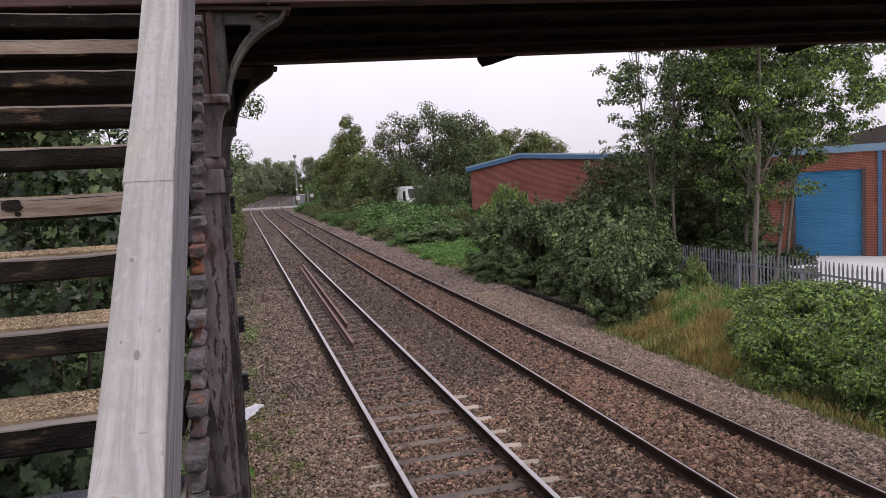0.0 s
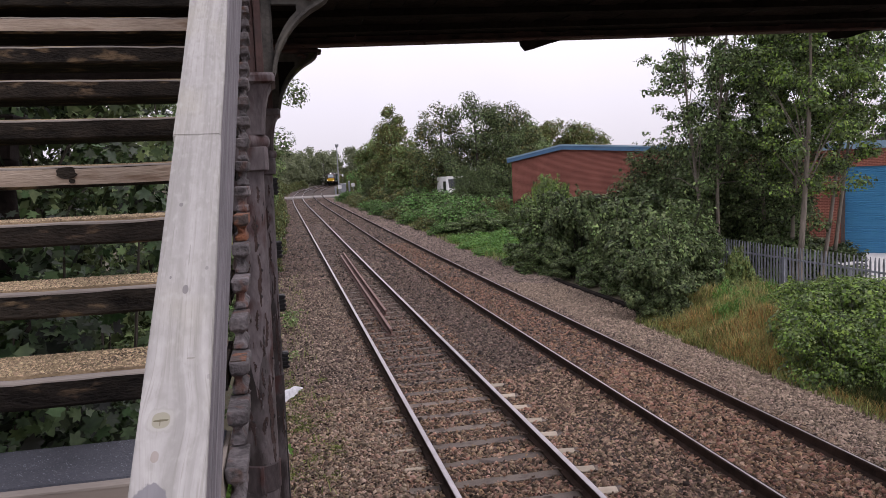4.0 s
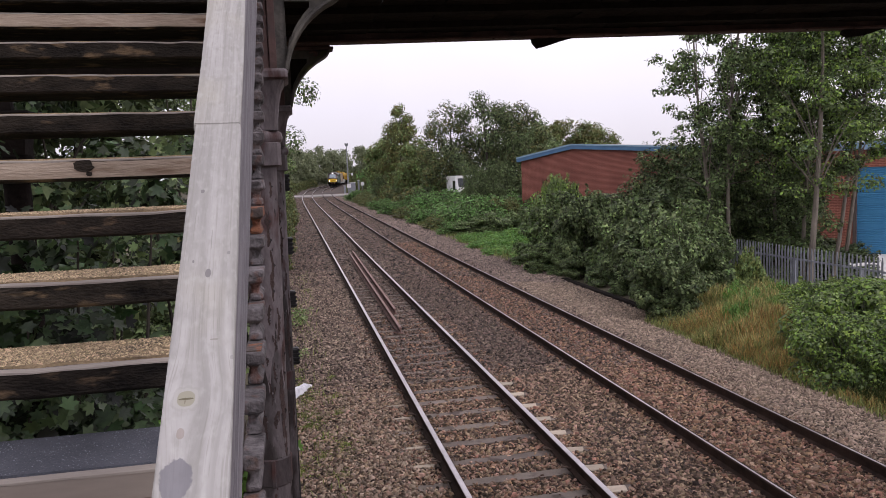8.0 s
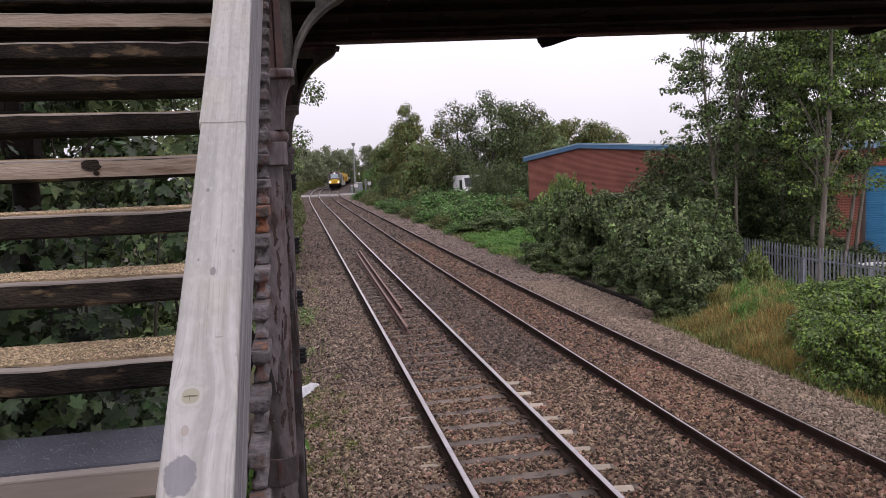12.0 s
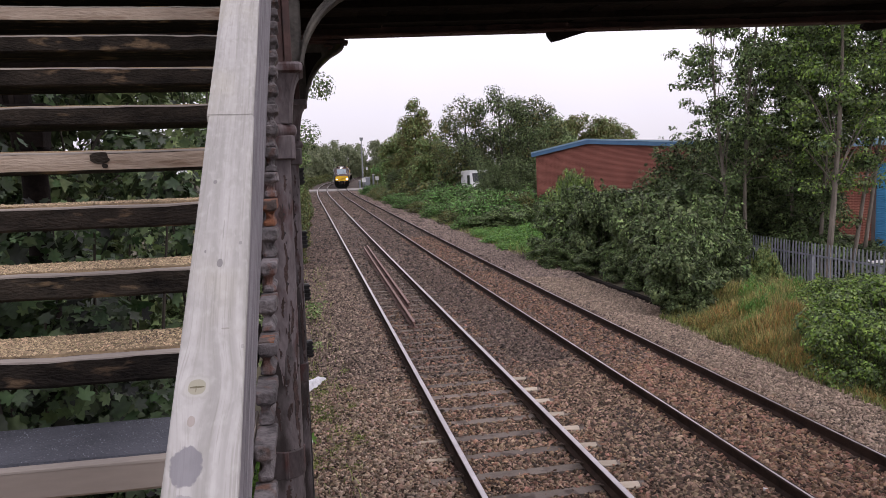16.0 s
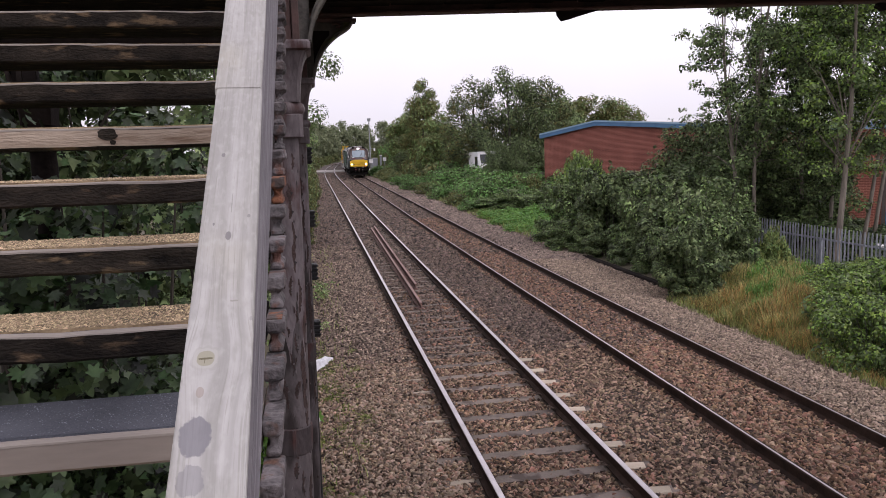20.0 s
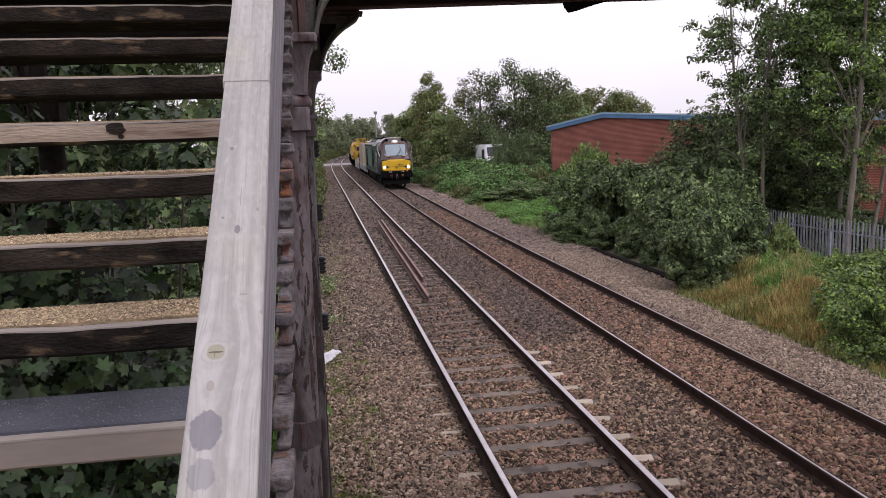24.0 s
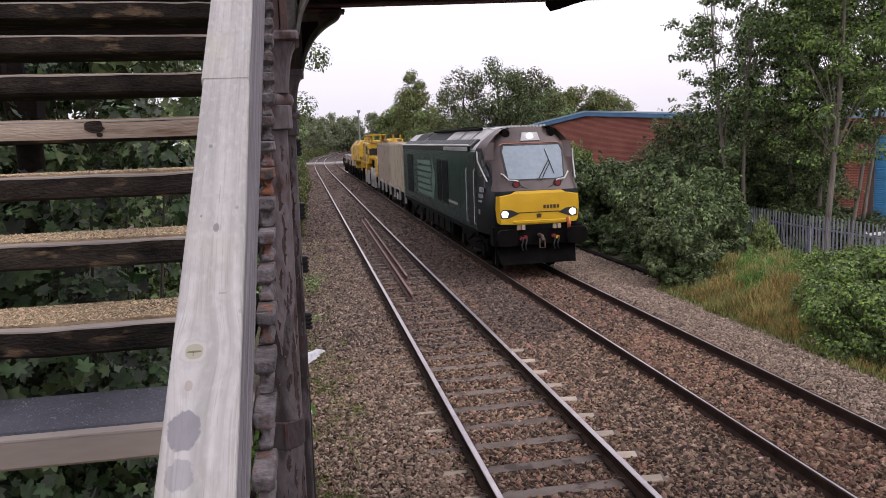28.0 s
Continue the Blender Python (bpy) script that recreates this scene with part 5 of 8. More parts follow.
    for x, y, r, h in [(12.0, 18.4, 0.45, 1.5), (12.5, 18.7, 0.35, 0.9), (11.5, 18.0, 0.4, 0.8), (14.2, 17.8, 0.45, 0.8)]:
        place_bush(plume, x, y, r, h, "tall feathery pale green weed by the fence", "weed", "weeds by the fence", "weed")
    place_bush(low, 13.4, 37, 1.6, 3.7, "rounded leafy green bush by the corner of the works", "bush", g1)
    # placed to cover the right part of the van from the camera
    for x, y, r, h in ((12.2, 53.0, 0.75, 4.2), (13.3, 54.5, 1.0, 4.8), (14.6, 54.0, 1.2, 5.0)):
        place_bush(under, x, y, r, h, "dark bush placed to cover part of the van in view", "bush", "hedge below the trees")
    for x, y, r, h in [(11.6, 150, 1.1, 4.7), (10.1, 144, 0.9, 1.5), (10.6, 151, 1.0, 1.6), (11.4, 158, 1.1, 1.7), (12.4, 166, 1.2, 1.8), (13.8, 175, 1.4, 2.0), (-1.4, 150, 1.7, 1.8), (-0.6, 164, 1.8, 1.8), (0.4, 178, 1.8, 2.0), (1.6, 192, 2.0, 2.2), (3.0, 206, 2.2, 2.4), (5.0, 222, 2.4, 2.6), (-3.6, 136, 1.8, 2.0)]:
        place_bush(olive, x, y, r, h, "yellow-green scrub past the crossing", "scrub", "scrub by the line", "scrub")
    # trees beside the works
    # x, y, top, crown height, spread, half height, lean, leaves, clumps
    row = [(14.4, 24.4, 10.5, 6.0, 1.9, 4.4, (-0.2, 0.3), 7500, 62), (15.0, 24.0, 11.5, 6.6, 2.0, 4.6, (0.5, 0.0), 7000, 58), (15.6, 25.6, 11.0, 6.2, 2.0, 4.6, (0.9, 0.2), 7500, 58), (16.6, 22.0, 11.5, 6.0, 2.3, 4.8, (0.2, 0.1), 14000, 100),
           (18.5, 23.4, 10.8, 7.0, 3.4, 3.7, (1.0, -0.3), 23000, 150), (18.6, 24.8, 11.5, 6.8, 2.7, 4.4, (0.6, 0.0), 16000, 115), (17.4, 25.5, 10.0, 5.0, 2.2, 4.6, (0.3, 0.0), 10500, 85), (24.6, 22.0, 11.5, 8.6, 3.3, 2.5, (-0.8, 0.0), 17000, 115), (18.0, 23.8, 10.8, 5.6, 2.0, 4.8, (0.2, 0.1), 11000, 85), (19.9, 24.4, 11.2, 7.4, 2.7, 3.6, (0.6, 0.0), 17000, 115)]
    for i, (x, y, top, cz, rx, rz, ln, leaves, clumps) in enumerate(row):
        # brighter leaf mix puts sunlight into the colour of these crowns
        sunlit = i in (3, 4, 5, 7, 9)
        build_tree("sycamore_tree", x, y, top, cz, rx, rz, 40 + i, leaves, 0.1, M_LEAF_DARK if sunlit else M_LEAF_DEEP, "slender sycamore with pale grey trunk and dark green leaves", 0.1 if i == 3 else 0.07,
                   lean=ln, material2=M_LEAF_BRIGHT if sunlit else M_LEAF, share=0.38, blobs=clumps, blob_r=0.42, shape=DIAMOND, group="sycamores by the fence", inner=0.05)
    # trees further along the line
    far = [(12.4, 86, 11.6, 5.8, 3.8, 5.8, M_LEAF_OLIVE, M_LEAF, 0.26, "tall narrow poplar turning yellow-green"), (11.6, 99, 9.0, 5.0, 2.6, 3.6, M_LEAF, M_LEAF_OLIVE, 0.28, "green tree beside the line"),
           (13.2, 64, 9.8, 5.0, 3.0, 4.6, M_LEAF_DEEP, M_LEAF_OLIVE, 0.2, "dark willow behind the brambles"), (15.6, 61, 11.0, 5.2, 3.6, 5.2, M_LEAF_DEEP, M_LEAF_DARK, 0.2, "broad dark tree behind the brambles"),
           (18.6, 63, 10.6, 5.6, 3.6, 4.4, M_LEAF_DEEP, M_LEAF_OLIVE, 0.2, "broad dark tree behind the works"), (12.6, 77, 7.4, 4.2, 2.6, 3.0, M_LEAF, M_LEAF_OLIVE, 0.25, "green tree beside the line"),
           (26.5, 76, 9.4, 6.0, 3.8, 3.2, M_LEAF_OLIVE, M_LEAF, 0.25, "tree with browning leaves behind the works"), (31.5, 77, 8.8, 5.6, 3.4, 3.0, M_LEAF_OLIVE, M_LEAF, 0.25, "tree with browning leaves behind the works"),
           (22.5, 70, 8.6, 5.4, 3.2, 3.2, M_LEAF_DARK, M_LEAF, 0.25, "dark tree behind the works")]
    for i, (x, y, top, cz, rx, rz, m1, m2, sz, lb) in enumerate(far):
        build_tree("tree", x, y, top, cz, rx, rz, 60 + i, 15000, sz * 0.75, m1, lb, 0.16, shape=DIAMOND, lean=(0, 0), material2=m2, share=0.35, blobs=80, blob_r=0.75, bark=M_BARK_DARK, group="trees along the line", taper=0.72 if "poplar" in lb else 0.25)
    # the left side
    for i, (x, y, top, cz, rx, rz) in enumerate([(-3.6, 11.5, 9.0, 4.6, 2.2, 3.6), (-6.0, 9.5, 9.0, 4.2, 2.4, 3.8), (-5.6, 14.5, 10.0, 5.0, 2.6, 4.2), (-8.5, 13.0, 9.5, 4.6, 2.8, 4.2), (-4.6, 17.0, 10.0, 4.8, 2.2, 4.8), (-7.2, 19.5, 11.0, 5.2, 3.2, 5.2)]):
        build_tree("sycamore_tree", x, y, top, cz, rx, rz, 140 + i, 14000, 0.14, M_LEAF_DEEP, "leafy dark sycamore behind the stairs", 0.14, material2=M_LEAF_DARK, share=0.3, blobs=130, blob_r=0.5, bark=M_BARK_DARK, group="sycamores behind the stairs", inner=0.1)
    build_tree("ash_tree", -2.5, 27, 9.5, 6.8, 2.8, 3.0, 81, 17000, 0.095, M_LEAF_DARK, "leafy dark ash leaning over the cess", 0.16, shape=DIAMOND, lean=(0.8, 0), blobs=60, blob_r=0.5, bark=M_BARK_DARK)
    build_tree("ash_tree", -3.0, 36, 8.5, 5.0, 2.7, 3.8, 82, 17000, 0.11, M_LEAF, "green ash on the bank beside the cess", 0.15, shape=DIAMOND, lean=(0.4, 0), blobs=60, blob_r=0.55, bark=M_BARK_DARK)
    for i, (x, y, r, h) in enumerate([(-2.4, 7.2, 1.2, 1.5), (-1.35, 8.6, 0.8, 1.2), (-3.6, 6.2, 1.3, 1.6), (-2.6, 14.5, 1.4, 2.0), (-2.5, 19, 1.6, 2.6), (-2.9, 24, 1.9, 3.0), (-2.8, 31, 2.0, 3.6), (-3.2, 40, 2.4, 4.0), (-3.2, 50, 2.6, 4.0), (-3.6, 62, 3.0, 4.2), (-4.2, 76, 3.4, 4.5), (-5.2, 92, 3.6, 4.4)]):
        place_bush(olive if i in (5, 7) else near, x, y, r, h, "green hedge bush on the bank of the line", "bush", "hedge along the line")
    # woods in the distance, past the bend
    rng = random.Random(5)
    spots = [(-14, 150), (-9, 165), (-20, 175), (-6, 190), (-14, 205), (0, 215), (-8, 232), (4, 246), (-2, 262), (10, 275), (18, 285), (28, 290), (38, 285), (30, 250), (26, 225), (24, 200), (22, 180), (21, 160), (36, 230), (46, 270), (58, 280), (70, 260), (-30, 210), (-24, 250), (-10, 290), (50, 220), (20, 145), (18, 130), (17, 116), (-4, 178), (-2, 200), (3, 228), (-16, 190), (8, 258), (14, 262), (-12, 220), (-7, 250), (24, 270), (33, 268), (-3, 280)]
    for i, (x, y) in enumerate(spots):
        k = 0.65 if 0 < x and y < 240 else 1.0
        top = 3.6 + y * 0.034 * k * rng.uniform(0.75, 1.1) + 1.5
        build_tree("distant_tree", x, y, top, top * 0.5 + 1.2, 5.2 if k == 1 else 3.4, top * 0.45, 100 + i, 4200, 0.55, M_LEAF_FAR, "green tree in the far woods, haze in its leaf colour", 0.2, blobs=64, blob_r=1.3, bark=M_BARK_DARK, group="far woods", inner=0.2, shape=DIAMOND)


plant_all()


def stair_backdrop_plants():
    rng = np.random.default_rng(77)
    for i, (x, y, r, z, n) in enumerate([(-1.5, 5.6, 0.8, 1.6, 420), (-2.6, 6.4, 1.1, 2.6, 560), (-1.7, 7.6, 0.9, 3.4, 420), (-3.4, 5.2, 0.9, 2.0, 420), (-0.95, 6.6, 0.55, 1.2, 260), (-3.2, 8.2, 1.2, 4.2, 480), (-1.0, 5.0, 0.5, 0.6, 220), (-2.2, 4.9, 0.7, 1.4, 360), (-2.6, 5.2, 0.8, 3.4, 460), (-1.2, 8.4, 0.8, 4.0, 420), (-3.9, 6.6, 1.0, 4.4, 480), (-1.3, 7.0, 0.9, 1.0, 420), (-2.2, 8.6, 1.0, 2.2, 460), (-3.0, 9.6, 1.2, 3.0, 460), (-1.6, 9.4, 0.9, 1.4, 400), (-2.4, 9.8, 1.4, 4.8, 620), (-3.9, 10.4, 1.5, 5.2, 620), (-1.3, 10.6, 1.0, 4.6, 520), (-4.8, 8.4, 1.2, 4.6, 560), (-2.9, 11.0, 1.3, 6.4, 560), (-2.9, 5.6, 0.9, 1.0, 420), (-3.7, 6.0, 1.0, 0.9, 420), (-1.95, 5.3, 0.5, 2.6, 300), (-1.7, 5.45, 0.45, 2.75, 260)]):
        z0 = float(ground_z(np.array(x), np.array(y)))
        t = thing("sycamore_sapling", x, y, z0, "sycamore sapling with large dark leaves behind the stairs", "sapling", "saplings behind the stairs")
        bl = crown_blobs(rng, (x, y, z * 0.75), r, r * 0.7, max(0.5, z * 0.55), 16, 0.34)
        p, nn = blob_points(rng, bl, n * (3 if y < 8 else 2), 0.1)
        nn += np.array([0.0, -0.5, 0.3]) + rng.normal(0, 0.35, nn.shape)
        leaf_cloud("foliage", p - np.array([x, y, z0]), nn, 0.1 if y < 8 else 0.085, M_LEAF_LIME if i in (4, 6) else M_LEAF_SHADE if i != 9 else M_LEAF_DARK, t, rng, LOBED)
        for b in bl[:4]:
            link("stem", G().tube([(x, y, z0), ((x + b[0]) / 2, (y + b[1]) / 2, (z0 + b[2]) / 2 + 0.2), b[:3]], [0.03, 0.02, 0.008], 6), M_BARK_DARK, t)


stair_backdrop_plants()


def cess_plants():
    """Small broad-leaved weeds that grow out of the cess stones."""
    rng = np.random.default_rng(31)
    for x, y, r, h in ((0.02, 19.4, 0.34, 0.42), (-0.1, 16.2, 0.2, 0.2), (-0.28, 12.3, 0.15, 0.12), (-0.32, 9.6, 0.12, 0.1), (-0.25, 8.6, 0.14, 0.12), (-0.36, 7.6, 0.14, 0.16), (-0.1, 21.5, 0.26, 0.3)):
        z0 = float(ground_z(np.array(x), np.array(y)))
        t = thing("cess_weed", x, y, z0, "small broad-leaved green weed among the cess stones", "weed", "weeds in the cess")
        bl = [(rng.normal(0, r * 0.5), rng.normal(0, r * 0.5), h * rng.uniform(0.15, 0.8), r * 0.4) for _ in range(9)]
        p, nn = blob_points(rng, bl, 260, 0.3, 0.7, 0.9)
        p[:, 2] = np.abs(p[:, 2])
        leaf_cloud("foliage", p, nn, 0.035 + 0.05 * r, M_LEAF, t, rng)
        link("stem", G().tube([(0, 0, -0.02), (0.01, 0, h * 0.5), (0.0, 0.02, h)], [0.006, 0.004, 0.002], 5), M_GRASS, t, local=True)


cess_plants()


def verge(u0, u1, y0, y1):
    def place(rng, n):
        y = rng.uniform(y0, y1, n)
        x = rng.uniform(u0, u1, n) + line_x(y)
        return np.stack([x, y, ground_z(x, y) - 0.01], 1)
    return place


def mounds(spots, fill=0.75):
    """Places within low mounds; spots: x, y, radius, height."""
    def place(rng, n):
        c = np.array(spots)[rng.choice(len(spots), n, p=np.array([q[2] ** 2 for q in spots]) / sum(q[2] ** 2 for q in spots))]
        q, a = np.sqrt(rng.uniform(0, 1, n)), rng.uniform(0, 6.283, n)
        x, y = c[:, 0] + c[:, 2] * q * np.cos(a), c[:, 1] + c[:, 2] * q * np.sin(a)
        return np.stack([x, y, ground_z(x, y) - 0.02 + c[:, 3] * (1 - q ** 2) * fill * rng.uniform(0, 1, n) ** 0.6], 1)
    return place


TANGLE = [(9.4, 15.6, 0.75, 0.5), (10.3, 15.9, 0.9, 0.75), (9.2, 14.2, 0.7, 0.5), (10.1, 14.6, 0.85, 0.7), (11.1, 16.6, 0.95, 0.8), (10.4, 17.2, 0.8, 0.8), (8.9, 15.4, 0.5, 0.3), (8.8, 13.2, 0.55, 0.4), (9.6, 13.1, 0.7, 0.6), (8.8, 12.3, 0.5, 0.25), (12.0, 17.4, 0.9, 0.75), (8.6, 14.3, 0.5, 0.25)]
grass("straw_tangle", "pale straw-coloured dead grass in tangled mounds", 24000, 41, mounds(TANGLE), 0.17, M_STRAW_PALE, 0.0045)
grass("green_tangle", "green grass growing through the dead grass", 24000, 42, mounds(TANGLE), 0.19, M_GRASS, 0.0055)
grass("rusty_tangle", "rusty brown dead stalks at the edge of the stones", 12000, 43, mounds([TANGLE[k] for k in (0, 2, 3, 6, 7, 9)]), 0.17, M_STRAW_RUST, 0.005)
grass("verge_grass", "rough green grass along the edge of the ballast", 7000, 5, verge(6.5, 7.6, 6, 17), 0.15, M_GRASS)
grass("foot_grass", "dark green grass at the foot of the brambles", 9000, 15, verge(6.9, 7.7, 6, 11.5), 0.22, M_GRASS_DARK)
grass("dry_grass", "straw-coloured dry grass at the foot of the thicket", 12000, 6, verge(6.75, 8.3, 11.6, 16.6), 0.17, M_STRAW, 0.004)
grass("dry_edge_grass", "short dry brown grass along the ballast edge", 6000, 26, verge(6.65, 7.35, 6.5, 12), 0.15, M_STRAW, 0.004)
grass("tall_grass", "tall green grass among the straw", 9000, 16, verge(6.9, 9.8, 11.0, 17.6), 0.27, M_GRASS, 0.005)
grass("far_verge_grass", "rough grass beside the far ballast", 3500, 7, verge(7.0, 8.6, 26, 60), 0.22, M_GRASS, 0.012)


def moss(label, n, seed, spots):
    """Low tufts of tiny leaves between the stones."""
    rng = np.random.default_rng(seed)
    k = rng.integers(0, len(spots), n)
    c = np.array(spots)[k]
    y = c[:, 1] + rng.normal(0, 1, n) * c[:, 2] * 1.4
    x = c[:, 0] + rng.normal(0, 1, n) * c[:, 2]
    p = np.stack([x, y, ground_z(x, y) + rng.uniform(0.005, 0.05, n)], 1)
    ob = leaf_cloud("cess_moss", p, rng.normal(0, 0.5, (n, 3)) + np.array([0, 0, 1.0]), 0.022, M_MOSS, None, rng)
    return tagged(ob, label, "moss", kind="stuff")


M_MOSS = leaf_mat("yellow_green_moss", (0.09, 0.12, 0.025), (0.2, 0.24, 0.06), 0.6)
_r = random.Random(12)
moss("yellow-green moss and seedlings among the cess stones", 9000, 19, [(_r.uniform(-0.25, 0.5), _r.uniform(5.6, 15), _r.uniform(0.03, 0.12)) for _ in range(46)])
grass("cess_weeds", "sparse weeds in the stones", 700, 9, verge(-2.4, -1.2, 8, 30), 0.13, M_GRASS)

# ---------------------------------------------------------------- works buildings
def brick_mat(name, c1, c2, mortar):
    m = mat(name, c1, c2, 0.85, 0.8, 30, 0.1)
    n, l = m.node_tree.nodes, m.node_tree.links
    bsdf = n["Principled BSDF"]
    base = bsdf.inputs["Base Color"].links[0].from_socket
    co = n.new("ShaderNodeTexCoord")
    bt = n.new("ShaderNodeTexBrick")
    bt.inputs["Scale"].default_value = 1.0
    bt.inputs["Brick Width"].default_value, bt.inputs["Row Height"].default_value = 0.225, 0.075
    bt.inputs["Mortar Size"].default_value = 0.012
    bt.inputs["Color1"].default_value, bt.inputs["Color2"].default_value = (0.8, 0.8, 0.8, 1), (1.15, 1.1, 1.1, 1)
    bt.inputs["Mortar"].default_value = (*mortar, 1)
    l.new(co.outputs["UV"], bt.inputs["Vector"])
    mx = n.new("ShaderNodeMix")
    mx.data_type, mx.blend_type = "RGBA", "MULTIPLY"
    mx.inputs[0].default_value = 1.0
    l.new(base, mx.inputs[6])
    l.new(bt.outputs[0], mx.inputs[7])
    l.new(mx.outputs[2], bsdf.inputs["Base Color"])
    return m


M_BRICK = brick_mat("red_brick", (0.125, 0.036, 0.026), (0.205, 0.066, 0.047), (2.0, 2.6, 2.7))
M_BRICK_ORANGE = brick_mat("orange_brick", (0.16, 0.05, 0.035), (0.26, 0.09, 0.06), (1.9, 2.4, 2.5))
M_FASCIA = mat("blue_painted_fascia", (0.05, 0.13, 0.24), (0.08, 0.19, 0.33), 0.5, 2, 30, 0.03)
M_FASCIA_PALE = mat("pale_blue_fascia", (0.2, 0.33, 0.45), (0.28, 0.42, 0.54), 0.5, 2, 30, 0.03)
M_ROOF = mat("grey_sheet_roof", (0.3, 0.29, 0.29), (0.42, 0.41, 0.41), 0.6, 1, 20, 0.05)
M_CLAD = mat("brown_cladding", (0.07, 0.05, 0.045), (0.11, 0.085, 0.075), 0.6, 1, 20, 0.05)
M_SHUTTER = mat("blue_roller_shutter", (0.045, 0.22, 0.42), (0.07, 0.29, 0.52), 0.45, 1, 20, 0.04)
M_GALV = mat("galvanised_steel", (0.2, 0.212, 0.24), (0.31, 0.325, 0.36), 0.5, 6, 40, 0.05, metal=0.1, rnd=0.15)
M_GLASS = mat("dark_window_glass", (0.015, 0.018, 0.02), (0.03, 0.034, 0.038), 0.1, 2, 20, 0.0)
M_WHITE = mat("white_paint", (0.62, 0.62, 0.62), (0.78, 0.78, 0.78), 0.45, 2, 30, 0.03)
M_GREYPAINT = mat("grey_paint", (0.2, 0.21, 0.22), (0.3, 0.31, 0.32), 0.5, 3, 30, 0.04)
M_YARD = mat("pale_yard_concrete", (0.6, 0.59, 0.58), (0.74, 0.73, 0.72), 0.9, 0.7, 20, 0.1)


def wall_uv(ob, ux, uy):
    """Lays the brick courses along the wall, in metres."""
    me = ob.data
    uv = me.uv_layers.new(name="courses")
    o = origin_of(ob)
    for lp in me.loops:
        p = me.vertices[lp.vertex_index].co
        uv.data[lp.index].uv = ((p.x + o.x) * ux + (p.y + o.y) * uy, p.z + o.z)


def build_works():
    a, d, nrm = Vector((15.35, 50, 0)), Vector((0.559, -0.829, 0)), Vector((0.829, 0.559, 0))
    t = thing("brick_works", 19, 45, -1, "low red brick works with a shallow gable and a blue fascia", "building")
    prof = [(0, 4.3), (4.28, 4.98), (13.2, 4.34), (16.9, 4.08)]

    def at(w, q, z):
        p = a + d * w + nrm * q
        return (p.x, p.y, z)
    out = [(0, -1.2)] + [(16.9, -1.2)] + [(w, z) for w, z in prof[::-1]]
    g = G().loft([[at(w, 0, z) for w, z in out], [at(w, 0.3, z) for w, z in out]])
    wl_ = link("wall", g, M_BRICK, t, "red brick gable wall")
    wall_uv(wl_, d.x, d.y)
    g = G().loft([[at(0, 0.3, z) for z in (-1.2, 4.28)] + [at(0.3, 0.3, z) for z in (4.28, -1.2)], [at(0, 22, z) for z in (-1.2, 4.28)] + [at(0.3, 22, z) for z in (4.28, -1.2)]])
    w2 = link("wall", g, M_BRICK, t, "red brick side wall")
    wall_uv(w2, nrm.x, nrm.y)
    g = G().loft([[at(16.6, 0.3, z) for z in (-1.2, 4.05)] + [at(16.9, 0.3, z) for z in (4.05, -1.2)], [at(16.6, 22, z) for z in (-1.2, 4.05)] + [at(16.9, 22, z) for z in (4.05, -1.2)]])
    link("wall", g, M_BRICK, t)
    for i in range(3):
        (w0, z0), (w1, z1) = prof[i], prof[i + 1]
        e0, e1 = (-0.25 if i == 0 else 0), (0.25 if i == 2 else 0)
        link("roof_slope", G().loft([[at(w0 + e0, -0.12, z0 + 0.16), at(w1 + e1, -0.12, z1 + 0.16), at(w1 + e1, -0.12, z1 + 0.26), at(w0 + e0, -0.12, z0 + 0.26)],
                                     [at(w0 + e0, 22, z0 + 0.16), at(w1 + e1, 22, z1 + 0.16), at(w1 + e1, 22, z1 + 0.26), at(w0 + e0, 22, z0 + 0.26)]]), M_ROOF, t, "grey sheet roof")
        f = link("fascia", G().loft([[at(w0 + e0, -0.2, z0 - 0.05), at(w1 + e1, -0.2, z1 - 0.05), at(w1 + e1, -0.2, z1 + 0.2), at(w0 + e0, -0.2, z0 + 0.2)],
                                     [at(w0 + e0, -0.02, z0 - 0.05), at(w1 + e1, -0.02, z1 - 0.05), at(w1 + e1, -0.02, z1 + 0.2), at(w0 + e0, -0.02, z0 + 0.2)]]), M_FASCIA, t, "blue fascia")
        link("trim", G().loft([[at(w0 + e0, -0.23, z0 + 0.19), at(w1 + e1, -0.23, z1 + 0.19), at(w1 + e1, -0.23, z1 + 0.28), at(w0 + e0, -0.23, z0 + 0.28)],
                               [at(w0 + e0, -0.13, z0 + 0.19), at(w1 + e1, -0.13, z1 + 0.19), at(w1 + e1, -0.13, z1 + 0.28), at(w0 + e0, -0.13, z0 + 0.28)]]), M_FASCIA_PALE, f, "pale upper edge")


build_works()


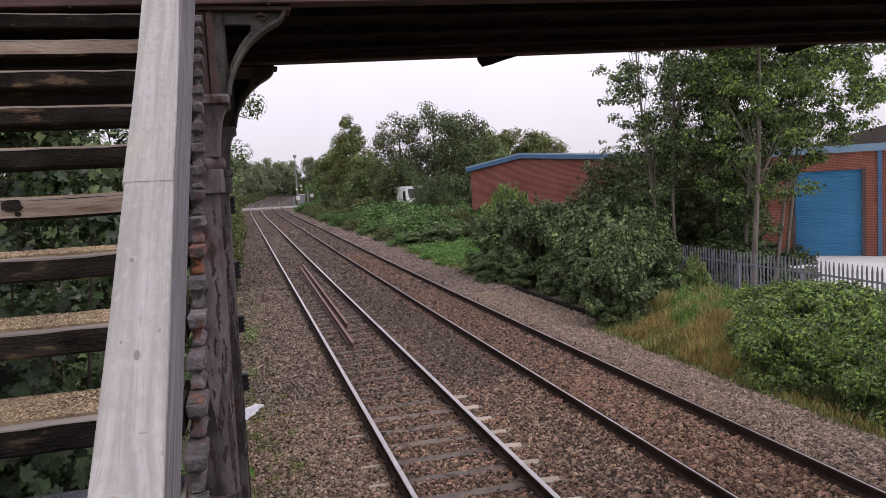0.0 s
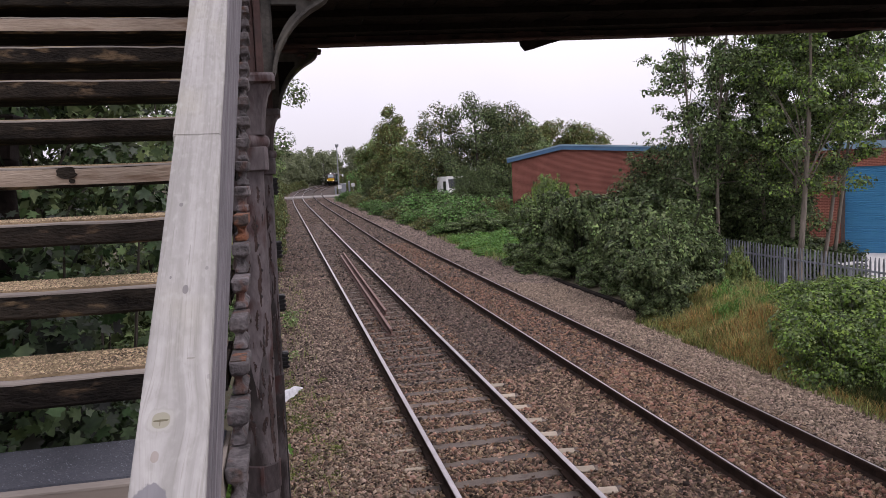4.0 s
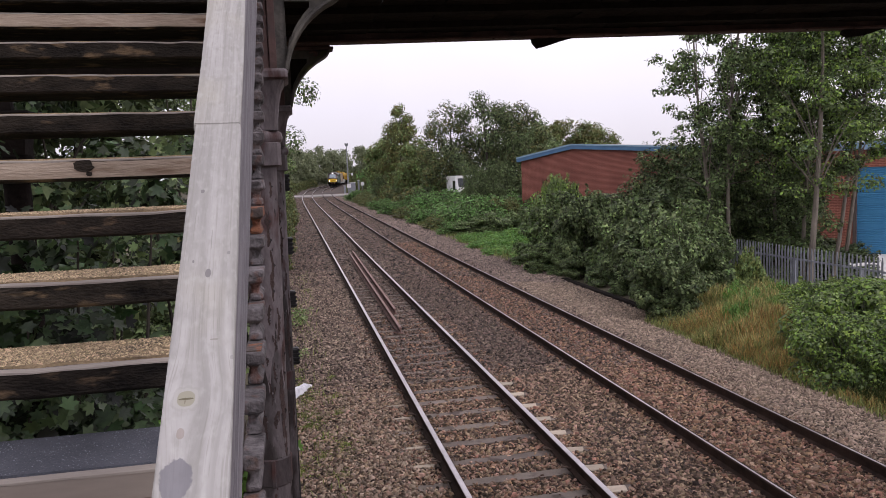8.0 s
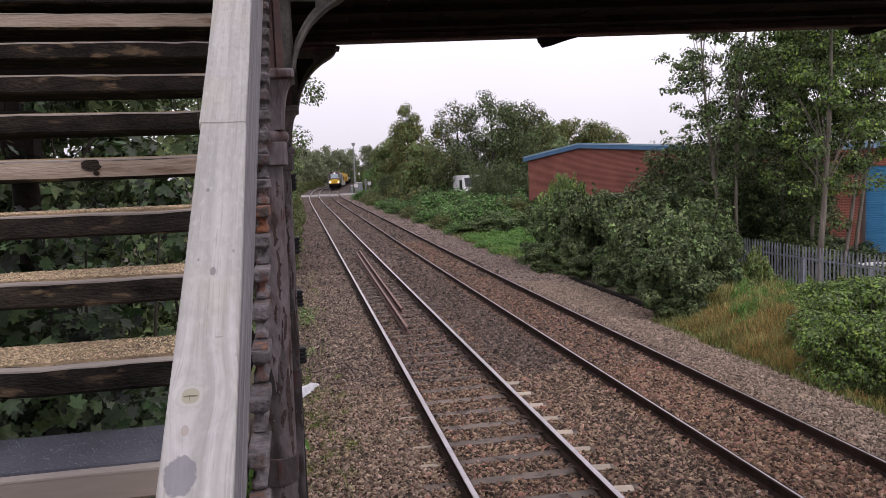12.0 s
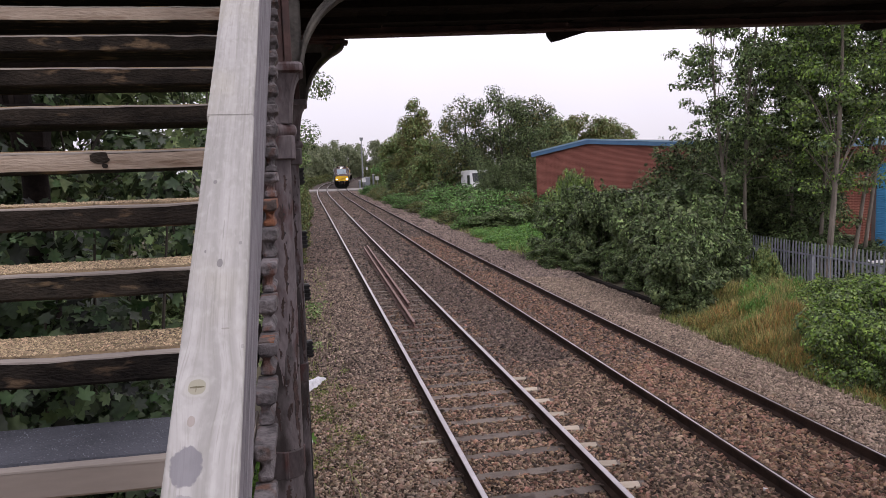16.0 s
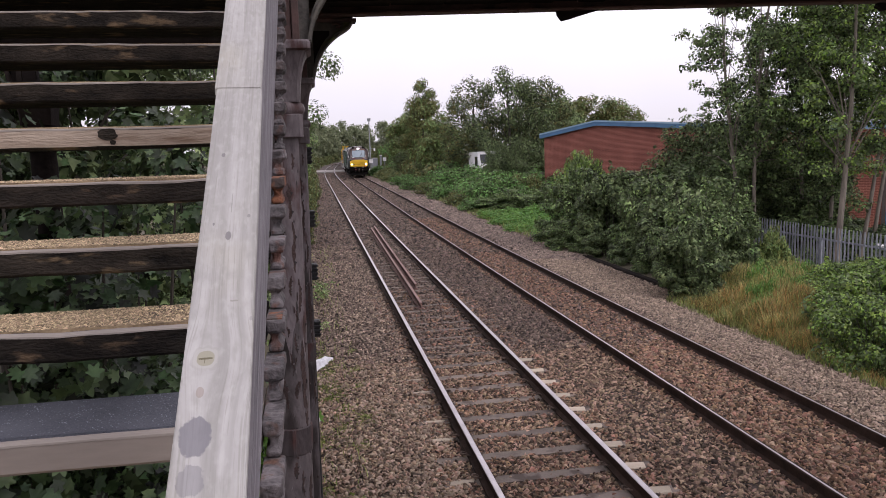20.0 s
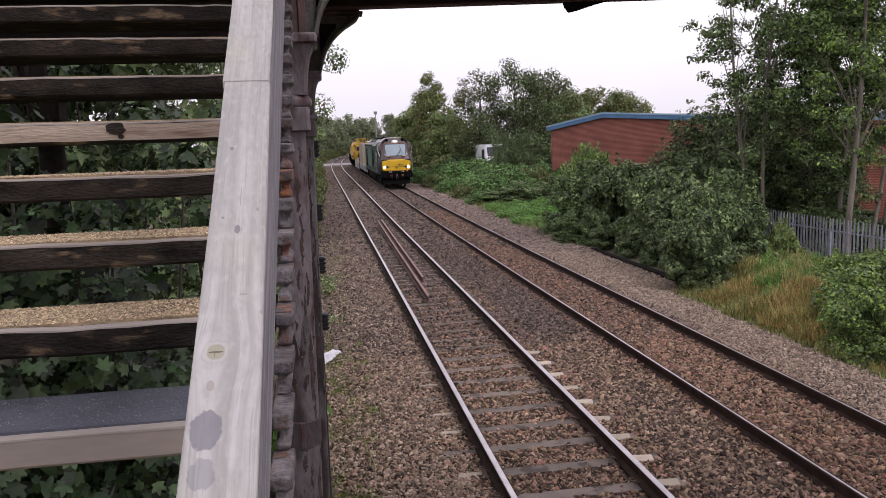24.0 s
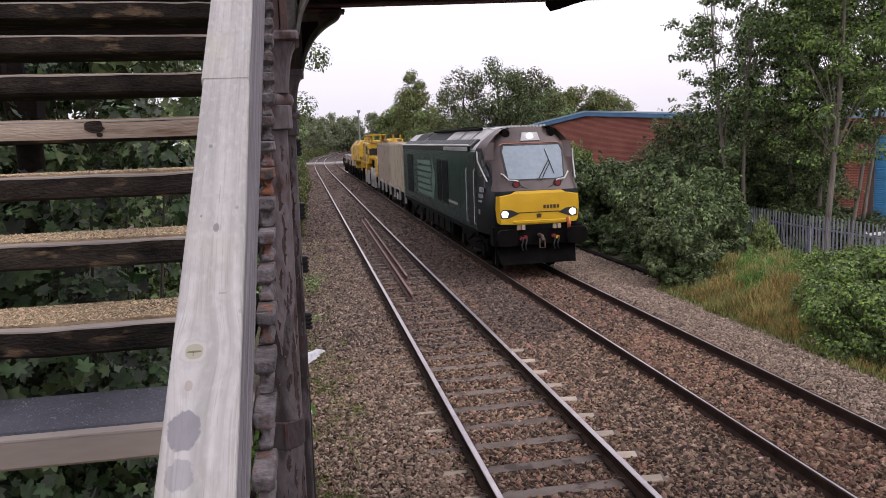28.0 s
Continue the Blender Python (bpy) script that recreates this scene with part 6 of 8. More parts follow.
def build_unit():
    o, d, nrm = Vector((27.5, 28.7, 0)), Vector((0.72, -0.694, 0)), Vector((0.694, 0.72, 0))
    t = thing("industrial_unit", 28, 29, -1, "brick industrial unit with a blue roller shutter door", "building")

    def at(w, q, z):
        p = o + d * w + nrm * q
        return (p.x, p.y, z)

    def slab(w0, w1, q0, q1, z0, z1, name, material, parent, label=""):
        return link(name, G().loft([[at(w0, q0, z), at(w1, q0, z), at(w1, q1, z), at(w0, q1, z)] for z in (z0, z1)]), material, parent, label)
    top = 4.0
    for w0, w1, z0, z1 in ((-7.3, -5.6, -1.1, top), (-5.6, -4.6, -1.1, -0.15), (-5.6, -4.6, 0.9, top), (-4.6, -2.8, -1.1, top), (-2.8, 0, 3.2, top), (0, 9, -1.1, top)):
        w_ = slab(w0, w1, 0, 0.25, z0, z1, "wall", M_BRICK_ORANGE, t)
        wall_uv(w_, d.x, d.y)
    for w in (-7.3, 8.75):
        w_ = slab(w, w + 0.25, 0.25, 16, -1.1, top, "wall", M_BRICK_ORANGE, t)
        wall_uv(w_, nrm.x, nrm.y)
    slab(-7.4, 9.1, -0.12, 0.26, top, top + 0.34, "fascia", M_FASCIA_PALE, t, "pale blue fascia")
    door = slab(-2.8, 0, 0.12, 0.16, -1.0, 3.2, "shutter_door", M_SHUTTER, t, "closed blue roller shutter")
    for k in range(42):
        z = -0.98 + k * 0.1
        link("shutter_slat", G().loft([[at(-2.78, 0.12, z), at(-0.02, 0.12, z), at(-0.02, 0.12, z + 0.08), at(-2.78, 0.12, z + 0.08)], [at(-2.78, 0.09, z + 0.02), at(-0.02, 0.09, z + 0.02), at(-0.02, 0.09, z + 0.06), at(-2.78, 0.09, z + 0.06)]]), M_SHUTTER, door)
    for w in (-2.95, 0.0):
        slab(w, w + 0.15, -0.06, 0.0, -1.0, 3.3, "door_jamb", M_CLAD, t, "dark jamb")
    slab(0.62, 0.8, -0.1, 0, -1.0, top, "downpipe", M_FASCIA, t, "blue downpipe")
    win = slab(-5.6, -4.6, 0.1, 0.13, -0.15, 0.9, "window", M_GLASS, t, "dark window")
    for w0, w1, z0, z1 in ((-5.62, -5.54, -0.15, 0.9), (-4.66, -4.58, -0.15, 0.9), (-5.6, -4.6, -0.17, -0.1), (-5.6, -4.6, 0.84, 0.92)):
        slab(w0, w1, 0.02, 0.1, z0, z1, "window_frame", M_CLAD, win)
    g = G().loft([[at(w, q, z) for w, z in ((-2.5, top + 0.34), (9, top + 0.34), (9, top + 1.7), (3.6, top + 1.75))] for q in (0.1, 0.3)])
    link("gable_cladding", g, M_CLAD, t, "brown sheet cladding")
    link("roof_slope", G().loft([[at(w, q, z) for w, z in ((-7.4, top + 0.3), (-2.5, top + 0.34), (3.6, top + 1.75), (9, top + 1.7), (9, top + 1.6), (3.6, top + 1.65), (-2.5, top + 0.25), (-7.4, top + 0.2))] for q in (0.3, 16)]), M_ROOF, t)
    yard = G().loft([[(15.2, 12, z), (32, 12, z), (32, 36, z), (15.2, 36, z)] for z in (-1.2, -0.8)])
    tagged(link("yard", yard, M_YARD, None), "pale concrete yard in front of the unit", "yard", kind="structure")


build_unit()


def build_fence():
    t = thing("palisade_fence", 14.5, 18, -0.95, "grey galvanised palisade fence round the works yard", "fence")
    pale = None
    rng = random.Random(4)
    x = 14.5
    for i in range(150):
        y = 9.0 + i * 0.15
        if pale is None:
            g = G()
            out = [(-0.034, 0), (-0.02, 0.012), (0.02, 0.012), (0.034, 0), (0.034, 0.004), (0.02, 0.018), (-0.02, 0.018), (-0.034, 0.004)]
            g.loft([[(b, a, z) for a, b in out] for z in (0.02, 1.85)] + [[(b, a * 0.35, 2.0) for a, b in out]])
            pale = link("pale", g, M_GALV, t, local=True)
            o = pale
        else:
            o = pale.copy()
            scene.collection.objects.link(o)
        o.location = Vector((x, y, -0.95)) - t.location
        o.rotation_euler = (rng.uniform(-0.01, 0.01), 0, 0)
    for z in (-0.6, 0.65):
        link("rail", G().box(x + 0.02, x + 0.06, 8.8, 31.6, z, z + 0.05), M_GALV, t)
    for i in range(9):
        y = 9.1 + i * 2.75
        link("post", G().box(x + 0.06, x + 0.16, y - 0.03, y + 0.03, -1.1, 0.65), M_GALV, t)


build_fence()


def build_van():
    t = thing("van", 13.2, 60.5, -0.3, "white van parked beyond the brambles", "van")
    z = 0.16
    side = [(0, 0.35), (0, 1.25), (0.25, 1.5), (0.75, 1.7), (1.3, 2.45), (4.9, 2.5), (5.0, 2.3), (5.0, 0.35)]
    body = link("body", G().extr([(57.6 + a * 0.98, z + b * 1.34) for a, b in side], 0, 12.6, 14.5), M_WHITE, t, bevel=0.06, seg=2)
    link("windscreen", G().extr([(58.46, z + 2.4), (58.74, z + 3.1), (58.7, z + 3.12), (58.4, z + 2.42)], 0, 12.75, 14.35), M_GLASS, body)
    link("side_window", G().box(12.585, 12.6, 58.95, 59.9, z + 2.2, z + 2.95), M_GLASS, body)
    for y in (58.5, 61.5):
        for x in (12.58, 14.3):
            w = link("wheel", G().cyl((x, y, z + 0.3), (x + 0.22, y, z + 0.3), 0.33, n=16), M_BLACK, t)
            link("rim", G().cyl((x - 0.01, y, z + 0.3), (x + 0.23, y, z + 0.3), 0.19, n=12), M_GALV, w)


build_van()


def build_mast():
    t = thing("lamp_mast", 9.75, 138, 1.0, "tall slim steel mast with a small head frame", "mast")
    link("pole", G().tube([(9.75, 138, 0.8), (9.75, 138, 9.9)], [0.14, 0.085], 10), M_GREYPAINT, t, smooth=True)
    link("head_frame", G().box(9.5, 10.0, 137.95, 138.05, 9.45, 9.52), M_GREYPAINT, t)
    for x in (9.58, 9.92):
        link("lamp_head", G().loft([[(x + dx, 138 + dy, 9.52 + h) for dx, dy in ((-w, -w), (w, -w), (w, w), (-w, w))] for w, h in ((0.07, 0), (0.15, 0.35), (0.12, 0.5))]), M_GREYPAINT, t)
    link("bracket_arm", G().tube([(9.75, 138, 4.6), (10.5, 137.9, 4.5)], [0.06, 0.05], 8), M_GREYPAINT, t)
    link("signal_box", G().box(10.4, 10.66, 137.8, 138.06, 4.2, 4.65), M_WHITE, t, "small pale box on the mast", bevel=0.02)
    for x, y, w, h in ((10.4, 136.5, 0.5, 2.0), (9.0, 135.8, 0.16, 1.5), (11.5, 136.5, 0.14, 2.4)):
        z = float(ground_z(np.array(x), np.array(y)))
        c = thing("equipment_cabinet", x, y, z, "grey trackside equipment cabinet beside the crossing", "cabinet", "crossing cabinets")
        b = link("body", G().box(x - w, x + w, y - 0.3, y + 0.3, z, z + h), M_GALV, c, bevel=0.03)
        link("lid", G().box(x - w - 0.06, x + w + 0.06, y - 0.36, y + 0.36, z + h, z + h + 0.08), M_WHITE, c)
        link("door", G().box(x - w + 0.08, x + w - 0.08, y - 0.32, y - 0.3, z + 0.1, z + h - 0.1), M_GALV, b)
    for x, y in ((8.7, 121.5), (12.0, 134.6)):
        z = float(ground_z(np.array(x), np.array(y)))
        p = thing("crossing_sign", x, y, z, "small white sign on a post by the crossing", "sign")
        link("post", G().cyl((x, y, z), (x, y, z + 1.9), 0.05, n=8), M_GREYPAINT, p)
        link("plate", G().box(x - 0.3, x + 0.3, y - 0.07, y - 0.05, z + 1.5, z + 2.1), M_WHITE, p, bevel=0.004)


build_mast()


def build_litter():
    g = G()
    rng = random.Random(2)
    rings = []
    for k in range(7):
        f = k / 6
        w = 0.09 + 0.09 * math.sin(3.1 * f + 0.2)
        rings.append([(-0.34 + 0.46 * f + rng.uniform(-0.02, 0.02), 12.95 + 0.75 * f + w * c + rng.uniform(-0.03, 0.03), -0.24 + h * (0.5 + math.sin(3.1 * f)) + rng.uniform(-0.01, 0.02)) for c, h in ((-1, 0.02), (-0.4, 0.09), (0.4, 0.11), (1, 0.02), (0.2, 0.0), (-0.5, 0.0))])
    g.loft(rings)
    tagged(link("plastic_bag", g, mat("dirty_clear_plastic", (0.42, 0.42, 0.45), (0.66, 0.66, 0.69), 0.3, 12, 60, 0.2), None, smooth=True), "crumpled white plastic bag lying in the cess", "litter")
    g = G()
    for x, y in ((-0.33, 12.75), (-0.28, 12.55), (-0.2, 10.6), (-0.34, 11.3), (4.81, 7.33), (5.16, 9.82)):
        z, k = float(ground_z(np.array(x), np.array(y))), 0.4 if x > 3 else 1.0
        o = G().loft([[(x + a * k, y + b * k, z + h) for a, b in ((-0.06, -0.03), (0.05, -0.05), (0.07, 0.04), (-0.03, 0.06))] for h in (0.0, 0.05)])
        tagged(link("paper_scrap", o, M_WHITE, None), "white scrap of litter on the stones", "litter", "scraps of litter")
    kerb = thing("edging_beam", 9.2, 20, -0.25, "dark timber edging beam at the foot of the thicket", "edging")
    link("beam", G().loft([[(8.86, 17.3, z), (9.06, 17.3, z), (9.06, 24.6, z), (8.86, 24.6, z)] for z in (-0.4, -0.12)]), M_SOFFIT, kerb, bevel=0.02)


build_litter()

# ---------------------------------------------------------------- the train
M_GREEN = mat("dark_green_coach_paint", (0.0015, 0.019, 0.019), (0.003, 0.034, 0.034), 0.22, 1.5, 30, 0.02, spec=0.2)
M_NAVY = mat("dark_blue_green_paint", (0.003, 0.006, 0.008), (0.006, 0.01, 0.012), 0.35, 1.5, 30, 0.02, spec=0.2)
M_TAUPE = mat("road_dusted_grey_paint", (0.06, 0.041, 0.038), (0.1, 0.07, 0.064), 0.4, 2.5, 40, 0.03, stain=(0.16, 0.11, 0.085), stain_at=0.66, stain_scale=1.4)
M_YELLOW = mat("warning_yellow_paint", (0.62, 0.36, 0.008), (0.74, 0.45, 0.012), 0.38, 2, 40, 0.02)
M_PLANT = mat("dirty_plant_yellow", (0.4, 0.23, 0.008), (0.66, 0.4, 0.018), 0.5, 2, 30, 0.05, stain=(0.12, 0.06, 0.02), stain_at=0.56, stain_scale=2.4)
M_ROOF_PALE = mat("pale_grey_roof_paint", (0.36, 0.35, 0.34), (0.5, 0.49, 0.47), 0.5, 2, 30, 0.03, stain=(0.24, 0.22, 0.2), stain_at=0.62, stain_scale=1.5)
M_GRIME = mat("black_oily_underframe", (0.003, 0.0028, 0.0025), (0.009, 0.008, 0.007), 0.8, 4, 40, 0.15, spec=0.08)
M_GRILLE = mat("dark_grille", (0.005, 0.006, 0.006), (0.014, 0.016, 0.016), 0.6, 6, 60, 0.1, spec=0.2)
# pale base colour paints the sky's reflection on the glass
M_SCREEN = mat("windscreen_painted_reflection", (0.2, 0.26, 0.3), (0.3, 0.36, 0.4), 0.06, 0.8, 10, 0.0, spec=0.8)
M_PALEGREEN = mat("pale_green_livery_panel", (0.03, 0.09, 0.07), (0.15, 0.25, 0.2), 0.35, 3, 40, 0.02)
M_STEEL = mat("bright_handrail_steel", (0.5, 0.5, 0.48), (0.65, 0.65, 0.62), 0.4, 5, 40, 0.02)
M_ORANGE = mat("orange_line_paint", (0.4, 0.09, 0.03), (0.5, 0.13, 0.04), 0.4, 5, 40, 0.02)
M_RED = mat("red_plastic", (0.15, 0.012, 0.018), (0.25, 0.02, 0.03), 0.4, 5, 40, 0.02)
M_CREAM = mat("stained_cream_container", (0.33, 0.275, 0.2), (0.45, 0.385, 0.29), 0.6, 1.5, 30, 0.05, stain=(0.3, 0.21, 0.14), stain_at=0.62, stain_scale=1.2)
M_TAN = mat("faded_brown_container", (0.24, 0.19, 0.145), (0.33, 0.27, 0.21), 0.6, 1.5, 30, 0.05, stain=(0.2, 0.13, 0.08), stain_at=0.6, stain_scale=1.5)
M_BEAM = glow("lit_headlamp", (1.0, 0.97, 0.92), 45.0)
M_BEAM_TOP = glow("lit_top_lamp", (1.0, 0.98, 0.95), 12.0)
M_NUMBER = mat("dark_number_paint", (0.05, 0.035, 0.01), (0.07, 0.05, 0.015), 0.5, 5, 40, 0.0)


def vehicle(name, label, category):
    return thing(name, 0, 0, 0, label, category, "vehicles of the train")


def wheelsets(v, ys, r, gauge=0.7525):
    out = []
    for y in ys:
        ob = new("wheelset")
        ob.parent = v
        ob.location = (0, y, r)
        for s in (-1, 1):
            g = G().tube([(s * (gauge - 0.03), 0, 0), (s * (gauge + 0.06), 0, 0)], [r, r], 24)
            g.tube([(s * (gauge - 0.06), 0, 0), (s * (gauge - 0.03), 0, 0)], [r + 0.028, r + 0.028], 24)
            link("wheel", g, M_GRIME, ob, local=True)
        link("axle", G().cyl((-gauge, 0, 0), (gauge, 0, 0), 0.09, n=8).box(-gauge - 0.062, -gauge - 0.06, -0.05, 0.05, -r * 0.8, r * 0.8).box(gauge + 0.06, gauge + 0.062, -0.05, 0.05, -r * 0.8, r * 0.8), M_CLIP, ob, local=True)
        out.append((ob, y, r))
    return out


def bogie(v, yc, half, r):
    b = new("bogie")
    b.parent = v
    for s in (-1, 1):
        x0, x1 = s * 0.98, s * 1.12
        a, c = min(x0, x1), max(x0, x1)
        g2 = G().extr([(yc - half - 0.35, 0.62), (yc - half + 0.2, 0.5), (yc - 0.6, 0.42), (yc + 0.6, 0.42), (yc + half - 0.2, 0.5), (yc + half + 0.35, 0.62), (yc + half + 0.35, 0.82), (yc + half - 0.3, 0.9), (yc - half + 0.3, 0.9), (yc - half - 0.35, 0.82)], 0, a, c)
        link("side_frame", g2, M_GRIME, b, local=True, bevel=0.02)
        for d in (-half, half):
            link("axlebox", G().box(a - 0.05, c + 0.05, yc + d - 0.17, yc + d + 0.17, r - 0.17, r + 0.17), M_GRIME, b, local=True, bevel=0.03)
            for e in (-0.28, 0.28):
                link("spring", G().cyl(((a + c) / 2, yc + d + e, r + 0.0), ((a + c) / 2, yc + d + e, r + 0.34), 0.08, n=8), M_GRIME, b, local=True)
        link("damper", G().cyl((s * 1.15, yc - 0.5, 0.95), (s * 1.15, yc + 0.6, 0.6), 0.04, n=8), M_GRIME, b, local=True)
    return b


def build_loco():
    v = vehicle("diesel_locomotive", "dark green diesel locomotive with yellow nose and lit headlamps", "locomotive")
    F, B = -6.7, 8.0

    def L(name, g, m, parent=v, label="", **k):
        return link(name, g, m, parent, label, local=True, **k)
    # body: lower sides, cantrail and roof
    side = [(-1.3, 1.05), (-1.335, 1.2), (-1.335, 3.2), (-1.3, 3.26), (1.3, 3.26), (1.335, 3.2), (1.335, 1.2), (1.3, 1.05)]
    body = L("body", G().extr(side, 1, F, B), M_GREEN, label="dark green body side")
    roof = [(-1.3, 3.26), (-1.24, 3.36), (-1.05, 3.52), (-0.72, 3.78), (-0.3, 3.84), (0.3, 3.84), (0.72, 3.78), (1.05, 3.52), (1.24, 3.36), (1.3, 3.26)]
    L("roof", G().extr(roof, 1, F, B), M_ROOF_PALE, label="pale grey roof")
    hump = [(-1.07, 3.52), (-0.74, 3.8), (-0.3, 3.88), (0.3, 3.88), (0.74, 3.8), (1.07, 3.52)]
    L("roof_grille", G().extr(hump, 1, -1.0, 3.2), M_GRILLE, label="dark radiator grille")
    L("roof_grille", G().extr(hump, 1, 3.5, 5.9), M_GRILLE, label="dark radiator grille")
    for y0, y1 in ((-6.2, -5.1), (-4.9, -3.3)):
        L("roof_hatch", G().extr([(-0.66, 3.8), (-0.3, 3.865), (0.3, 3.865), (0.66, 3.8)], 1, y0, y1), M_ROOF_PALE, label="pale roof hatch", bevel=0.008)
    L("roof_pipe", G().cyl((-0.78, -5.2, 3.82), (-0.78, 2.5, 3.86), 0.05, n=8), M_GRIME)
    for y in (-5.0, -3.2):
        L("roof_seam", G().extr([(a, b + 0.012) for a, b in hump], 1, y, y + 0.05), M_GREYPAINT)
    L("exhaust", G().box(-0.3, 0.3, -0.4, 0.5, 3.84, 3.95), M_GRIME, bevel=0.03)
    # cantrail grille bands
    for s in (-1, 1):
        a, b = sorted((s * 1.3, s * 1.36))
        band = L("cantrail_grille", G().box(a, b, F + 0.75, B - 0.1, 3.2, 3.36), M_GRILLE, label="dark louvred band", bevel=0.012)
        L("cantrail_panel", G().extr([(s * 1.318, 3.3), (s * 1.255, 3.385), (s * 1.075, 3.54), (s * 1.05, 3.5), (s * 1.2, 3.3)], 1, F + 0.5, B - 0.05), M_GRILLE, label="black sloping louvre panel")
        L("cantrail_pipe", G().cyl((s * 1.35, F + 0.7, 3.385), (s * 1.35, B - 0.1, 3.385), 0.028, n=8), M_STEEL, band, "bright gutter pipe")
        for k in range(38):
            y = F + 0.75 + k * 0.36
            L("louvre_rib", G().extr([(s * 1.29, 3.36), (s * 1.1, 3.535), (s * 1.105, 3.55), (s * 1.3, 3.375)], 1, y, y + 0.06), M_GREYPAINT, band)
        for k in range(26):
            y = F + 0.85 + k * 0.14
            L("louvre", G().box(min(s * 1.355, s * 1.372), max(s * 1.355, s * 1.372), y, y + 0.05, 3.22, 3.34), M_STEEL, band)
        # side panels
        x0, x1 = sorted((s * 1.325, s * 1.342))
        for y0, y1, z0, z1 in ((-2.75, -1.75, 1.5, 2.9), (-1.6, -0.75, 1.5, 2.9), (5.0, 6.6, 1.38, 2.98)):
            p = L("air_intake", G().box(x0, x1, y0, y1, z0, z1), M_GRILLE, label="dark louvred intake")
            for k in range(int((y1 - y0) / 0.1)):
                L("intake_slat", G().box(min(s * 1.34, s * 1.352), max(s * 1.34, s * 1.352), y0 + 0.03 + k * 0.1, y0 + 0.07 + k * 0.1, z0 + 0.04, z1 - 0.04), M_NAVY, p)
        x0, x1 = sorted((s * 1.334, s * 1.341))
        # faded emblem: plain bars and a wedge in pale green
        for k in range(6):
            z = 1.5 + k * 0.23
            L("livery_bar", G().extr([(0.35 + 0.12 * k % 0.4, z), (3.7, z + 0.02), (3.7, z + 0.15), (0.3 + 0.2 * (k % 3), z + 0.17)], 0, x0, x1), M_PALEGREEN, label="pale green livery bar")
        L("livery_wedge", G().extr([(-0.35, 2.15), (0.05, 1.55), (0.42, 2.15), (0.05, 2.8)], 0, x0, x1), M_PALEGREEN, label="pale green livery shape")
        L("livery_wedge", G().extr([(0.02, 1.45), (0.3, 1.45), (0.3, 2.95), (0.12, 2.95)], 0, x0, x1), M_PALEGREEN, label="pale green livery shape")
        L("name_bar", G().box(x0, x1, -4.2, -2.3, 1.58, 1.66), M_GREYPAINT, label="small pale lettering bar")
        nb = L("builder_box", G().box(x0, x1, -4.6, -4.15, 2.1, 2.45), M_NAVY)
        L("box_edge", G().box(min(s * 1.341, s * 1.346), max(s * 1.341, s * 1.346), -4.56, -4.19, 2.14, 2.41), M_GREEN, nb)
        # cab door and its handrails
        L("cab_door", G().box(x0, x1, -6.55, -5.85, 1.15, 3.12), M_NAVY, label="dark cab door", bevel=0.002)
        for y in (-6.68, -5.72):
            h = G().tube([(s * 1.34, y, 1.25), (s * 1.39, y, 1.29), (s * 1.39, y, 2.71), (s * 1.34, y, 2.75)], [0.011] * 4, 6)
            L("door_handrail", h, M_STEEL, label="bright handrail")
        for z in (0.45, 0.75, 1.0):
            L("step", G().box(min(s * 1.1, s * 1.34), max(s * 1.1, s * 1.34), -6.5, -5.95, z, z + 0.03), M_GRIME)
        L("solebar", G().box(min(s * 1.2, s * 1.31), max(s * 1.2, s * 1.31), F, B, 0.95, 1.08), M_GRIME)
        for k, (y, z, w, h) in enumerate(((-7.25, 2.0, 0.35, 0.1), (-7.3, 2.16, 0.3, 0.12), (-7.15, 1.88, 0.3, 0.05), (-7.0, 1.55, 0.3, 0.14))):
            xx = s * 1.265
            L("lettering_bar", G().box(min(xx, xx + s * 0.05), max(xx, xx + s * 0.05), y, y + w, z, z + h), M_GREYPAINT, label="pale lettering bar")
    # the cab, ring by ring
    def ring(z, wb, hw, yf):
        m = (wb + hw) / 2
        r = 0.16
        return [(-wb, F, z), (-wb * 0.6 - hw * 0.4, F - 0.55, z), (-hw, yf + r * 1.2, z), (-hw + r * 0.4, yf + r * 0.35, z), (-hw + r, yf, z), (-hw * 0.4, yf - 0.03, z),
                (hw * 0.4, yf - 0.03, z), (hw - r, yf, z), (hw - r * 0.4, yf + r * 0.35, z), (hw, yf + r * 1.2, z), (wb * 0.6 + hw * 0.4, F - 0.55, z), (wb, F, z)]
    low = [ring(*q) for q in ((1.05, 1.3, 1.1, -7.9), (1.3, 1.335, 1.14, -7.98), (1.75, 1.335, 1.16, -8.0), (2.1, 1.335, 1.15, -7.99), (2.2, 1.335, 1.12, -7.96))]
    up = [ring(*q) for q in ((2.2, 1.335, 1.12, -7.96), (2.5, 1.335, 1.05, -7.8), (3.0, 1.33, 0.99, -7.56), (3.3, 1.3, 0.95, -7.42), (3.45, 1.18, 0.9, -7.34), (3.62, 0.98, 0.8, -7.22), (3.77, 0.76, 0.66, -7.08), (3.84, 0.5, 0.45, -6.95))]
    L("cab_lower", G().loft(low), M_NAVY, label="dark lower cab", smooth=True)
    cab = L("cab_upper", G().loft(up), M_TAUPE, label="dusty grey upper cab", smooth=True)

    def front_y(z):
        zs = [1.05, 1.3, 1.75, 2.1, 2.2, 2.5, 3.0, 3.3, 3.45, 3.62]
        ys = [-7.9, -7.98, -8.0, -7.99, -7.96, -7.8, -7.56, -7.42, -7.34, -7.22]
        return float(np.interp(z, zs, ys))

